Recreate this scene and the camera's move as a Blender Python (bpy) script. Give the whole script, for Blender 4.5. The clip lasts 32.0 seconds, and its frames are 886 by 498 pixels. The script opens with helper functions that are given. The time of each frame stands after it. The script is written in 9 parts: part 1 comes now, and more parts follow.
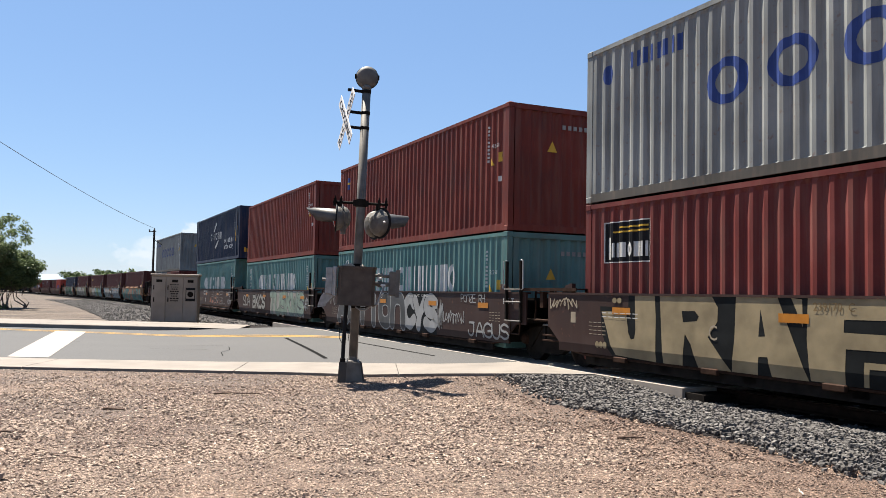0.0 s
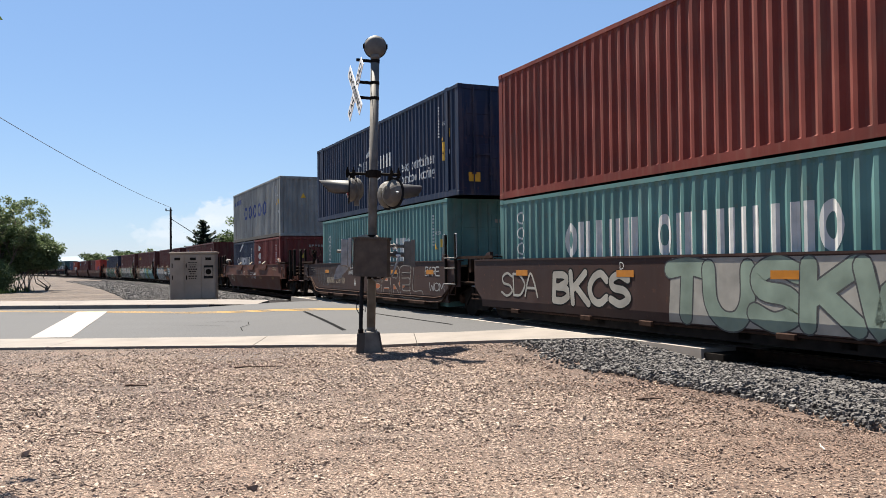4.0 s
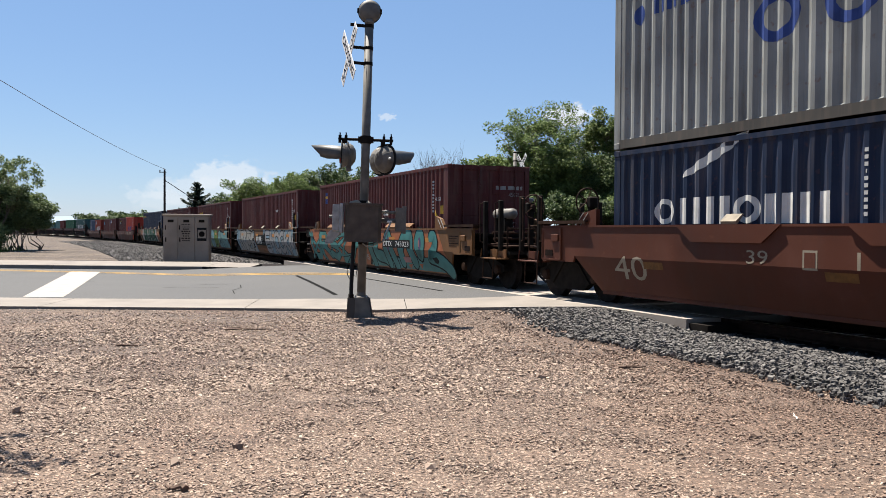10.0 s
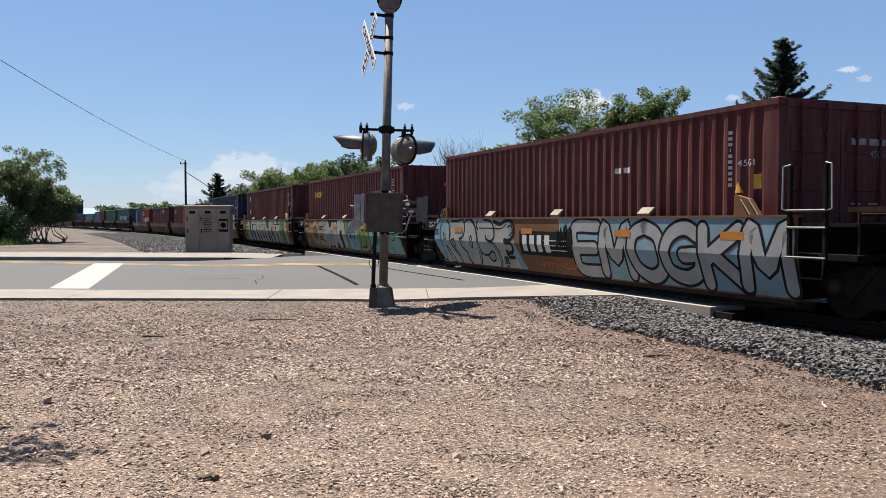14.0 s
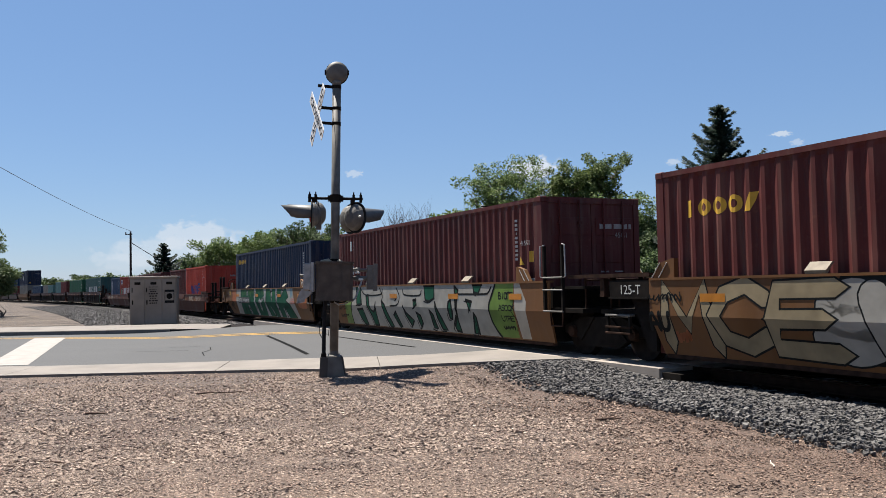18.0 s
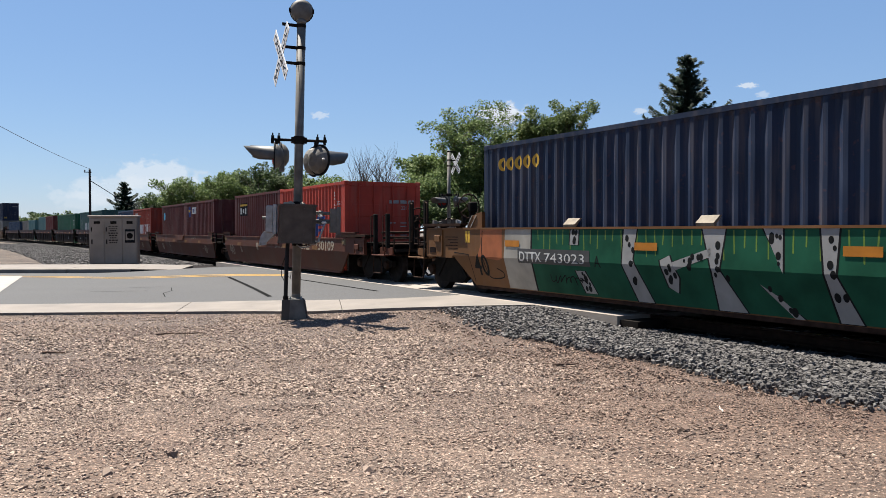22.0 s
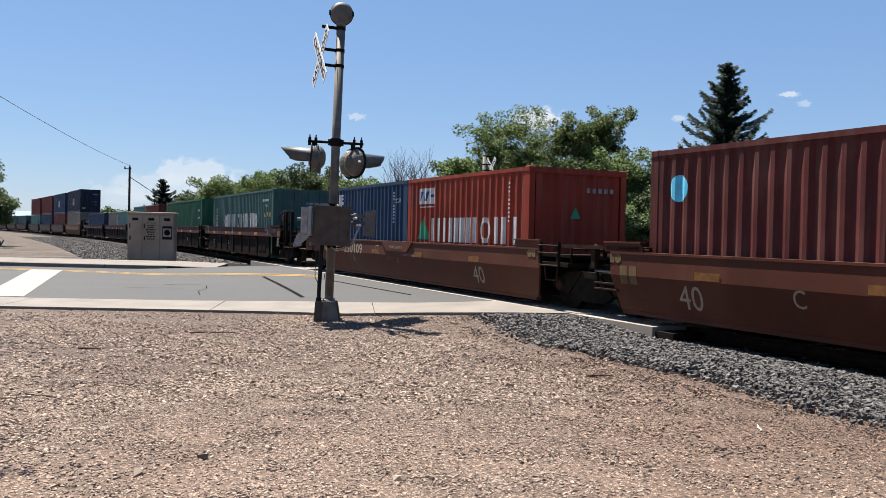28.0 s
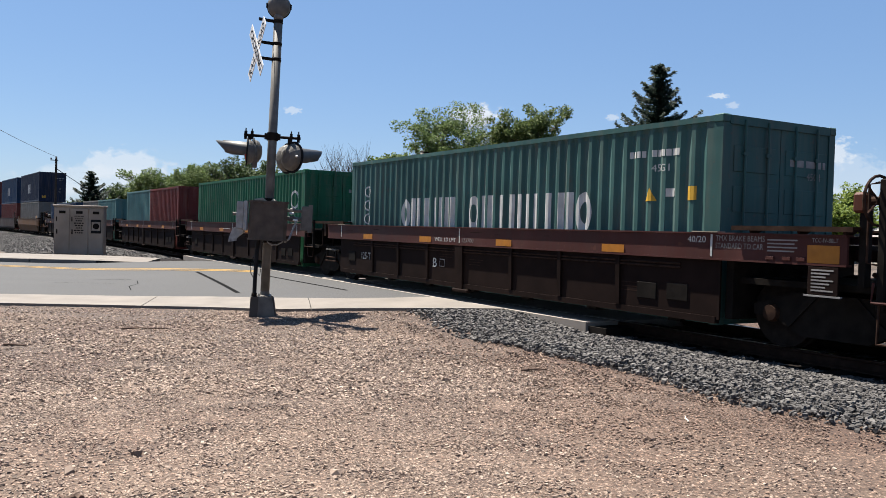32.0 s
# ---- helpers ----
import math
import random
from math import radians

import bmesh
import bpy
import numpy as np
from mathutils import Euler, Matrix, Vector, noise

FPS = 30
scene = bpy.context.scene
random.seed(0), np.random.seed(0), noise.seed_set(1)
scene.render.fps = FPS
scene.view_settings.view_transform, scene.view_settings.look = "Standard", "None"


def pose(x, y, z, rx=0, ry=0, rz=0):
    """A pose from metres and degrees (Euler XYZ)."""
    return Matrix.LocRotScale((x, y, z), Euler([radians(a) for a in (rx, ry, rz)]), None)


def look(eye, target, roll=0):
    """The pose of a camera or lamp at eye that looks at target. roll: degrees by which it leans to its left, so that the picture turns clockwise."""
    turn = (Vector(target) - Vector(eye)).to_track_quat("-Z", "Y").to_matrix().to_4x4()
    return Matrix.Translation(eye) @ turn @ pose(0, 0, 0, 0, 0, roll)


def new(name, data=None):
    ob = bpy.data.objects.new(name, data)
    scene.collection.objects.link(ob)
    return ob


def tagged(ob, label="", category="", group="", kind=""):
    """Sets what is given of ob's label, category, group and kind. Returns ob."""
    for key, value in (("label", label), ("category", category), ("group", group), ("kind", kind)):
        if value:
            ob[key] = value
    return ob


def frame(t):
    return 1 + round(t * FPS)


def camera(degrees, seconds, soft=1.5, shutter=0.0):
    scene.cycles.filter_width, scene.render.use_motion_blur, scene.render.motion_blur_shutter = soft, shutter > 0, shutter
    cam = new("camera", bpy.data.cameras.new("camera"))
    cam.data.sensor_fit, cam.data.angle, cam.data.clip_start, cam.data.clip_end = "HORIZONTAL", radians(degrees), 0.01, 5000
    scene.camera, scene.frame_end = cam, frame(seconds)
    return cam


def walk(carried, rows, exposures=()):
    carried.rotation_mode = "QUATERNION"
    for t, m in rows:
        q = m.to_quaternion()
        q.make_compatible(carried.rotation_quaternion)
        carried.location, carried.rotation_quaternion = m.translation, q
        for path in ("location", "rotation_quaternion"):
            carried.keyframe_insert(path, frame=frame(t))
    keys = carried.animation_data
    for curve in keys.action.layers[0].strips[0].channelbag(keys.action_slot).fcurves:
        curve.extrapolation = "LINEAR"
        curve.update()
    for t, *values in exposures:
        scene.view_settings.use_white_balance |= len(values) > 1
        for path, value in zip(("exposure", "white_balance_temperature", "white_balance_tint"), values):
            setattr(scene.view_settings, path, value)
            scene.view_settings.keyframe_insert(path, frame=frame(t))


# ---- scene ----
cam = camera(55.63, 32.0, soft=0.6)
ROWS = [
    (0, -0.07, 0.073, 1.6, -4.958, 3.119, -1.127),
    (0.5, -0.066, 0.085, 1.598, -4.823, 4.154, -1.008),
    (1, -0.057, 0.091, 1.595, -4.447, 3.656, 0.351),
    (1.5, -0.033, 0.086, 1.59, -4.767, 2.976, 0.685),
    (2, -0.036, 0.096, 1.582, -4.536, 2.572, 0.414),
    (2.5, -0.022, 0.098, 1.577, -4.313, 2.203, 0.524),
    (3, -0.021, 0.1, 1.572, -4.064, 1.731, 0.67),
    (3.5, -0.026, 0.103, 1.567, -3.849, 1.439, 0.741),
    (5.5, -0.076, 0.084, 1.563, -3.703, -0.13, 0.498),
    (6, -0.074, 0.074, 1.564, -3.97, -0.377, 0.145),
    (6.5, -0.004, 0.049, 1.564, -3.69, -0.592, -0.084),
    (7, 0.038, 0.031, 1.565, -3.73, -1.034, 0.603),
    (7.5, 0.03, 0.029, 1.563, -4.136, -1.257, 0.546),
    (8, 0.043, 0.016, 1.562, -3.328, -1.595, -0.327),
    (8.5, 0.04, -0.004, 1.566, -2.891, -1.464, -0.915),
    (9, 0.042, -0.012, 1.568, -4.081, -1.011, -0.518),
    (9.5, 0.04, -0.011, 1.569, -4.291, -0.981, -0.35),
    (10, 0.026, -0.003, 1.573, -4.148, -1.184, -0.366),
    (10.5, -0.015, 0.013, 1.578, -4.33, -1.497, -0.497),
    (11, 0.046, -0.01, 1.577, -3.841, -1.787, 0.103),
    (11.5, 0.035, -0.017, 1.575, -3.423, -1.927, 0.18),
    (12, 0.036, -0.022, 1.572, -3.319, -2.036, 0.203),
    (12.5, 0.03, -0.019, 1.568, -3.212, -2.133, 0.293),
    (13, 0.013, -0.009, 1.568, -2.993, -2.106, 0.385),
    (13.5, -0.019, 0.005, 1.572, -2.835, -1.99, 0.015),
    (15.5, -0.009, -0.054, 1.597, -4.169, -1.31, 1.56),
    (16, 0.012, -0.071, 1.601, -5.486, 0.053, 1.788),
    (16.5, 0.012, -0.071, 1.599, -5.924, 1.3, 0.389),
    (17, -0.002, -0.064, 1.6, -6.358, 2.019, 0.194),
    (17.5, 0.011, -0.067, 1.6, -6.206, 2.315, 0.695),
    (18, -0.016, -0.043, 1.601, -6.225, 2.506, 1.177),
    (18.5, -0.015, -0.041, 1.6, -6.417, 1.952, 0.818),
    (19, -0.004, -0.034, 1.603, -7.731, 1.245, 1.037),
    (19.5, 0.006, -0.032, 1.604, -9.584, 0.874, 1.491),
    (20, 0.01, -0.042, 1.603, -10.377, 0.334, 1.742),
    (20.5, -0.028, -0.041, 1.604, -10.152, -0.82, -0.081),
    (21, -0.01, -0.045, 1.604, -9.667, -1.063, -0.36),
    (21.5, 0.011, -0.053, 1.604, -9.173, -1.239, -0.037),
    (22, 0.016, -0.051, 1.604, -8.601, -1.275, 0.119),
    (22.5, 0.02, -0.047, 1.6, -8.719, -1.228, 0.439),
    (23, 0.021, -0.039, 1.6, -9.365, -1.362, 0.031),
    (23.5, 0.005, -0.031, 1.601, -9.553, -1.464, -0.502),
    (24, 0.007, -0.027, 1.602, -9.352, -1.645, -0.539),
    (24.5, 0.015, -0.024, 1.606, -9.244, -1.636, -0.551),
    (26.5, 0.022, 0.003, 1.629, -11.35, -0.198, 0.018),
    (27, 0.008, 0.021, 1.636, -9.207, -0.498, -0.653),
    (27.5, 0, 0.025, 1.637, -7.64, -0.974, -0.777),
    (28, 0.005, 0.022, 1.638, -6.33, -1.081, -1.232),
    (28.5, 0.021, 0.015, 1.639, -6.206, -0.745, -1.373),
    (29, 0.027, 0.017, 1.642, -7.077, -1.361, -0.044),
    (29.5, 0.02, 0.009, 1.644, -9.181, -2.301, 0.988),
    (30, 0.021, -0.02, 1.643, -11.299, -2.936, 0.556),
    (30.5, -0.011, -0.031, 1.643, -12.022, -3.129, -0.176),
    (31, -0.019, -0.035, 1.639, -10.063, -1.775, -1.417),
    (31.5, -0.012, -0.041, 1.637, -10.186, -1.198, -1.078),
    (32, -0.014, -0.04, 1.638, -10.636, -1.254, -1.625),
]
walk(cam, [(t, pose(x, y, z, 90 + pitch, roll, yaw)) for t, x, y, z, yaw, pitch, roll in ROWS],
     exposures=[(0.0, 1.9, 6560, 10), (3.0, 1.88, 6500, 10), (6.0, 1.8, 6480, 10), (9.0, 1.74, 6460, 10), (13.0, 1.62, 6400, 10), (16.0, 1.56, 6350, 10), (18.0, 1.5, 6260, 10), (20.0, 1.55, 6280, 10), (22.0, 1.62, 6350, 10), (32.0, 1.65, 6330, 10)])
# ---- world, sun ----
SUN = Vector((-0.26, 0.355, 0.95)).normalized()   # towards the sun
elev, azim = math.asin(SUN.z), math.atan2(SUN.x, SUN.y)
world = bpy.data.worlds.new("sky")
scene.world = world
world.use_nodes = True
wn, wl = world.node_tree.nodes, world.node_tree.links
wn.clear()
sky = wn.new("ShaderNodeTexSky")
sky.sky_type, sky.sun_disc = "NISHITA", False
sky.sun_elevation, sky.sun_rotation, sky.altitude = elev, azim, 200.0
sky.air_density, sky.dust_density, sky.ozone_density = 1.0, 0.15, 1.6
bgd, wout = wn.new("ShaderNodeBackground"), wn.new("ShaderNodeOutputWorld")
bgd.inputs["Strength"].default_value = 0.0342
haze = wn.new("ShaderNodeMix")      # thin even haze that lightens the whole dome
haze.data_type = "RGBA"
haze.inputs[0].default_value, haze.inputs[7].default_value = 0.45, (2.2, 4.15, 8.0, 1)
wl.new(sky.outputs[0], haze.inputs[6])
wl.new(haze.outputs[2], bgd.inputs[0])
wl.new(bgd.outputs[0], wout.inputs[0])
sun = new("sun", bpy.data.lights.new("sun", "SUN"))
sun.data.energy, sun.data.angle, sun.data.color = 5.0, radians(0.53), (1.0, 0.93, 0.82)
sun.matrix_world = look(SUN * 60, (0, 0, 0))


# ---- helpers ----
class Geo:
    """Collects vertices and faces of one mesh."""

    def __init__(self):
        self.v, self.f = [], []

    def add(self, vs, fs):
        n = len(self.v)
        self.v += [tuple(p) for p in vs]
        self.f += [tuple(n + i for i in q) for q in fs]
        return self

    def box(self, x0, x1, y0, y1, z0, z1):
        return self.add([(x0, y0, z0), (x1, y0, z0), (x1, y1, z0), (x0, y1, z0), (x0, y0, z1), (x1, y0, z1), (x1, y1, z1), (x0, y1, z1)],
                        [(3, 2, 1, 0), (4, 5, 6, 7), (0, 1, 5, 4), (1, 2, 6, 5), (2, 3, 7, 6), (3, 0, 4, 7)])

    def chamfer(self, x0, x1, y0, y1, z0, z1, c):
        """A box whose long edges are cut off by c."""
        vs, fs = [], []
        for z, k in ((z0, c), (z0 + c, 0), (z1 - c, 0), (z1, c)):
            vs += [(x0 + k, y0 + c, z), (x0 + c, y0 + k, z), (x1 - c, y0 + k, z), (x1 - k, y0 + c, z),
                   (x1 - k, y1 - c, z), (x1 - c, y1 - k, z), (x0 + c, y1 - k, z), (x0 + k, y1 - c, z)]
        for r in range(3):
            fs += [(r * 8 + i, r * 8 + (i + 1) % 8, r * 8 + 8 + (i + 1) % 8, r * 8 + 8 + i) for i in range(8)]
        fs += [tuple(range(7, -1, -1)), tuple(range(24, 32))]
        return self.add(vs, fs)

    def tube(self, a, b, r0, r1=None, n=10, caps=True):
        """A round bar from a to b."""
        a, b = Vector(a), Vector(b)
        r1 = r0 if r1 is None else r1
        w = (b - a).normalized()
        u = w.orthogonal().normalized()
        q = w.cross(u)
        vs = []
        for p, r in ((a, r0), (b, r1)):
            vs += [p + (u * math.cos(2 * math.pi * i / n) + q * math.sin(2 * math.pi * i / n)) * r for i in range(n)]
        fs = [(i, (i + 1) % n, n + (i + 1) % n, n + i) for i in range(n)]
        if caps:
            fs += [tuple(range(n - 1, -1, -1)), tuple(range(n, 2 * n))]
        return self.add(vs, fs)

    def path(self, pts, r, n=6):
        """A bent round bar through the points."""
        pts = [Vector(p) for p in pts]
        side = (pts[1] - pts[0]).normalized().orthogonal().normalized()
        vs, fs = [], []
        for i, p in enumerate(pts):
            d = (pts[min(i + 1, len(pts) - 1)] - pts[max(i - 1, 0)]).normalized()
            side = (side - d * side.dot(d)).normalized()
            q = d.cross(side)
            vs += [p + (side * math.cos(6.2832 * k / n) + q * math.sin(6.2832 * k / n)) * r for k in range(n)]
        for i in range(len(pts) - 1):
            fs += [(i * n + k, i * n + (k + 1) % n, (i + 1) * n + (k + 1) % n, (i + 1) * n + k) for k in range(n)]
        fs += [tuple(range(n - 1, -1, -1)), tuple(range((len(pts) - 1) * n, len(pts) * n))]
        return self.add(vs, fs)

    def lathe(self, axis, centre, profile, n=20):
        """Turns (along, radius) pairs about an axis 'x', 'y' or 'z'."""
        vs, fs = [], []
        for h, r in profile:
            for i in range(n):
                c, s = math.cos(2 * math.pi * i / n) * r, math.sin(2 * math.pi * i / n) * r
                p = {"x": (h, c, s), "y": (s, h, c), "z": (c, s, h)}[axis]
                vs.append((centre[0] + p[0], centre[1] + p[1], centre[2] + p[2]))
        for k in range(len(profile) - 1):
            fs += [(k * n + i, k * n + (i + 1) % n, (k + 1) * n + (i + 1) % n, (k + 1) * n + i) for i in range(n)]
        fs += [tuple(range(n - 1, -1, -1)), tuple(range((len(profile) - 1) * n, len(profile) * n))]
        return self.add(vs, fs)

    def prism(self, pts, axis, a0, a1):
        """A flat outline (u, w) drawn out along an axis: x: (y, z), y: (x, z), z: (x, y)."""
        n = len(pts)
        put = {"x": lambda u, w, a: (a, u, w), "y": lambda u, w, a: (u, a, w), "z": lambda u, w, a: (u, w, a)}[axis]
        vs = [put(u, w, a0) for u, w in pts] + [put(u, w, a1) for u, w in pts]
        fs = [(i, (i + 1) % n, n + (i + 1) % n, n + i) for i in range(n)] + [tuple(range(n - 1, -1, -1)), tuple(range(n, 2 * n))]
        return self.add(vs, fs)

    def mesh(self, name):
        me = bpy.data.meshes.new(name)
        me.from_pydata(self.v, [], self.f)
        me.update()
        bm = bmesh.new()
        bm.from_mesh(me)
        bmesh.ops.recalc_face_normals(bm, faces=bm.faces)
        bm.to_mesh(me)
        bm.free()
        return me

    def raw(self, name):
        me = bpy.data.meshes.new(name)
        me.from_pydata(self.v, [], self.f)
        me.update()
        return me


def part(name, geo, material, parent=None, label="", smooth=False):
    """One mesh object, under a thing or a part."""
    me = geo.mesh(name) if isinstance(geo, Geo) else geo
    if material and not me.materials:
        me.materials.append(material)
    if smooth:
        me.polygons.foreach_set("use_smooth", [True] * len(me.polygons))
    ob = new(name, me)
    if parent is not None:
        ob.parent = parent
    if label:
        ob["label"] = label
    return ob


def thing(name, m, label, category, group="", kind=""):
    ob = new(name)
    ob.matrix_basis = m
    return tagged(ob, label, category, group, kind)


# ---- materials ----
def node_mat(name, rough=0.7, metal=0.0):
    m = bpy.data.materials.new(name)
    m.use_nodes = True
    nt = m.node_tree
    bsdf = nt.nodes["Principled BSDF"]
    bsdf.inputs["Roughness"].default_value, bsdf.inputs["Metallic"].default_value = rough, metal
    return m, nt.nodes, nt.links, bsdf


def tex(nodes, links, kind, scale, detail=4.0, stretch=(1, 1, 1), coord="Object", **more):
    co, mp = nodes.new("ShaderNodeTexCoord"), nodes.new("ShaderNodeMapping")
    mp.inputs["Scale"].default_value = stretch
    links.new(co.outputs[coord], mp.inputs[0])
    t = nodes.new({"noise": "ShaderNodeTexNoise", "voronoi": "ShaderNodeTexVoronoi", "wave": "ShaderNodeTexWave"}[kind])
    if kind == "voronoi":
        t.voronoi_dimensions = "2D"
    t.inputs["Scale"].default_value = scale
    if "Detail" in t.inputs:
        t.inputs["Detail"].default_value = detail
    links.new(mp.outputs[0], t.inputs["Vector"])
    for k, v in more.items():
        t.inputs[k].default_value = v
    return t


def ramp(nodes, links, source, stops):
    r = nodes.new("ShaderNodeValToRGB")
    els = r.color_ramp.elements
    while len(els) < len(stops):
        els.new(0.5)
    for e, (p, c) in zip(els, stops):
        e.position, e.color = p, (*c, 1) if len(c) == 3 else c
    links.new(source, r.inputs[0])
    return r


def mix(nodes, links, fac, a, b, mode="MIX"):
    m = nodes.new("ShaderNodeMix")
    m.data_type, m.blend_type = "RGBA", mode
    for sock, v in ((m.inputs[0], fac), (m.inputs[6], a), (m.inputs[7], b)):
        if hasattr(v, "links"):
            links.new(v, sock)
        elif isinstance(v, (int, float)):
            sock.default_value = v
        else:
            sock.default_value = (*v, 1) if len(v) == 3 else v
    return m.outputs[2]


def bump(nodes, links, bsdf, height, strength=0.3, distance=0.01):
    b = nodes.new("ShaderNodeBump")
    b.inputs["Strength"].default_value, b.inputs["Distance"].default_value = strength, distance
    links.new(height, b.inputs["Height"])
    links.new(b.outputs[0], bsdf.inputs["Normal"])


G3 = lambda g: (g, g, g)


def paint(name, colour, rough=0.5, dirt=0.35, rust=0.25, dirt_colour=(0.16, 0.12, 0.09)):
    """Weathered paint on steel: faded patches, streaks of dirt that run down, specks of rust."""
    m, n, l, b = node_mat(name, rough)
    b.inputs["Specular IOR Level"].default_value = 0.2
    fade = tex(n, l, "noise", 0.9, 5)
    dark = tuple(c * 0.72 for c in colour)
    lite = tuple(min(1, c * 1.22 + 0.012) for c in colour)
    col = ramp(n, l, fade.outputs["Fac"], [(0.3, dark), (0.52, colour), (0.75, lite)]).outputs[0]
    streak = tex(n, l, "noise", 3.0, 6, (2.2, 2.2, 0.22))
    sfac = ramp(n, l, streak.outputs["Fac"], [(0.48, G3(0)), (0.8, G3(dirt))]).outputs[0]
    col = mix(n, l, sfac, col, dirt_colour)
    spot = tex(n, l, "noise", 9.0, 8)
    rfac = ramp(n, l, spot.outputs["Fac"], [(0.63, G3(0)), (0.72, G3(rust))]).outputs[0]
    col = mix(n, l, rfac, col, (0.13, 0.05, 0.025))
    l.new(col, b.inputs["Base Color"])
    rr = ramp(n, l, fade.outputs["Fac"], [(0.3, G3(rough - 0.1)), (0.7, G3(min(1, rough + 0.15)))])
    l.new(rr.outputs[0], b.inputs["Roughness"])
    fine = tex(n, l, "noise", 40.0, 3)
    bump(n, l, b, fine.outputs["Fac"], 0.12, 0.004)
    return m


def plain(name, colour, rough=0.6, metal=0.0, vary=0.25, scale=6.0, relief=0.15):
    m, n, l, b = node_mat(name, rough, metal)
    b.inputs["Specular IOR Level"].default_value = 0.25 if sum(colour) > 0.12 else 0.05
    t = tex(n, l, "noise", scale, 6)
    lo, hi = tuple(c * (1 - vary) for c in colour), tuple(min(1, c * (1 + vary)) for c in colour)
    l.new(ramp(n, l, t.outputs["Fac"], [(0.32, lo), (0.68, hi)]).outputs[0], b.inputs["Base Color"])
    bump(n, l, b, tex(n, l, "noise", scale * 8, 3).outputs["Fac"], relief, 0.004)
    return m


STEEL_DARK = plain("grimy_steel", (0.011, 0.009, 0.0075), 0.75, 0.0, 0.4, 5)
STEEL_RUST = plain("rusty_steel", (0.03, 0.017, 0.012), 0.8, 0.0, 0.4, 7)
WHEEL_MAT = plain("wheel_steel", (0.018, 0.014, 0.012), 0.7, 0.0, 0.35, 9)
GALV = plain("galvanised_steel", (0.25, 0.25, 0.245), 0.55, 0.2, 0.25, 8)
MAST_GREY = plain("mast_grey_paint", (0.105, 0.097, 0.086), 0.6, 0.0, 0.3, 5)
BLACK_PAINT = plain("black_paint", (0.012, 0.012, 0.013), 0.6, 0.0, 0.3, 6)
WHITE_PAINT = plain("white_marking", (0.42, 0.42, 0.4), 0.6, 0.0, 0.12, 5)
PALE_LETTER = plain("pale_cream_lettering", (0.27, 0.215, 0.155), 0.65, 0.0, 0.18, 5)
DULL_WHITE = plain("dull_white_marking", (0.2, 0.19, 0.18), 0.65, 0.0, 0.2, 5)
CREAM_PAINT = plain("cream_marking", (0.24, 0.2, 0.145), 0.65, 0.0, 0.18, 5)
YELLOW_PAINT = plain("yellow_marking", (0.42, 0.25, 0.025), 0.55, 0.0, 0.15, 5)
ORANGE_TAPE = plain("orange_reflector", (0.33, 0.125, 0.012), 0.45, 0.0, 0.12, 9)
BLUE_MARK = plain("blue_marking", (0.016, 0.035, 0.14), 0.55, 0.0, 0.2, 4)
RED_MARK = plain("red_marking", (0.5, 0.03, 0.02), 0.5, 0.0, 0.2, 4)
GREEN_MARK = plain("green_marking", (0.02, 0.2, 0.11), 0.5, 0.0, 0.2, 4)
CYAN_MARK = plain("light_blue_marking", (0.1, 0.42, 0.6), 0.5, 0.0, 0.2, 4)

# ---- track line: place, heading and lateral offset ----
D0, TH0, RAILZ, BODY_Z = 10.243, radians(19.829), 0.24, 0.15
_ds = 0.5
_ss = np.arange(-90, 620, _ds)
_k = np.interp(_ss, [-90, 20, 60, 140, 260, 620], [0, 0, 1.2, 0.5, 1.0, 1.0]) / 1000
_th = np.cumsum(_k) * _ds
_th = _th - np.interp(0, _ss, _th) + TH0
_X, _Y = np.cumsum(-np.sin(_th)) * _ds, np.cumsum(np.cos(_th)) * _ds
_X += D0 * math.cos(TH0) - np.interp(0, _ss, _X)
_Y += D0 * math.sin(TH0) - np.interp(0, _ss, _Y)


def track(s, lat=0.0):
    """A point on the track s metres along it; lat: metres towards the camera's side."""
    a = float(np.interp(s, _ss, _th))
    return Vector((float(np.interp(s, _ss, _X)) - lat * math.cos(a), float(np.interp(s, _ss, _Y)) - lat * math.sin(a)))


def rail_pose(s, length=8.0):
    """The pose of a vehicle on the rails; its x axis points the way it goes, its -y side is the camera's."""
    a, b, c = track(s + length / 2), track(s - length / 2), track(s)
    d = b - a
    mid = (a + b) / 2 * 0.5 + c * 0.5
    return pose(mid.x, mid.y, BODY_Z, 0, 0, math.degrees(math.atan2(d.y, d.x)))


def lateral(x, y):
    """Distance from the centre line where it runs straight, and the way along it."""
    return D0 - (x * math.cos(TH0) + y * math.sin(TH0)), -x * math.sin(TH0) + y * math.cos(TH0)


TRAVEL = [(0, 0.0), (8, 52.93), (16, 105.78), (24, 159.09), (32, 211.93)]


def travelled(t):
    return float(np.interp(t, [q[0] for q in TRAVEL], [q[1] for q in TRAVEL]))


RIDERS = []      # things that ride with the train: object, place along the train, offset pose
SPINNERS = []    # wheelsets that turn under their trucks
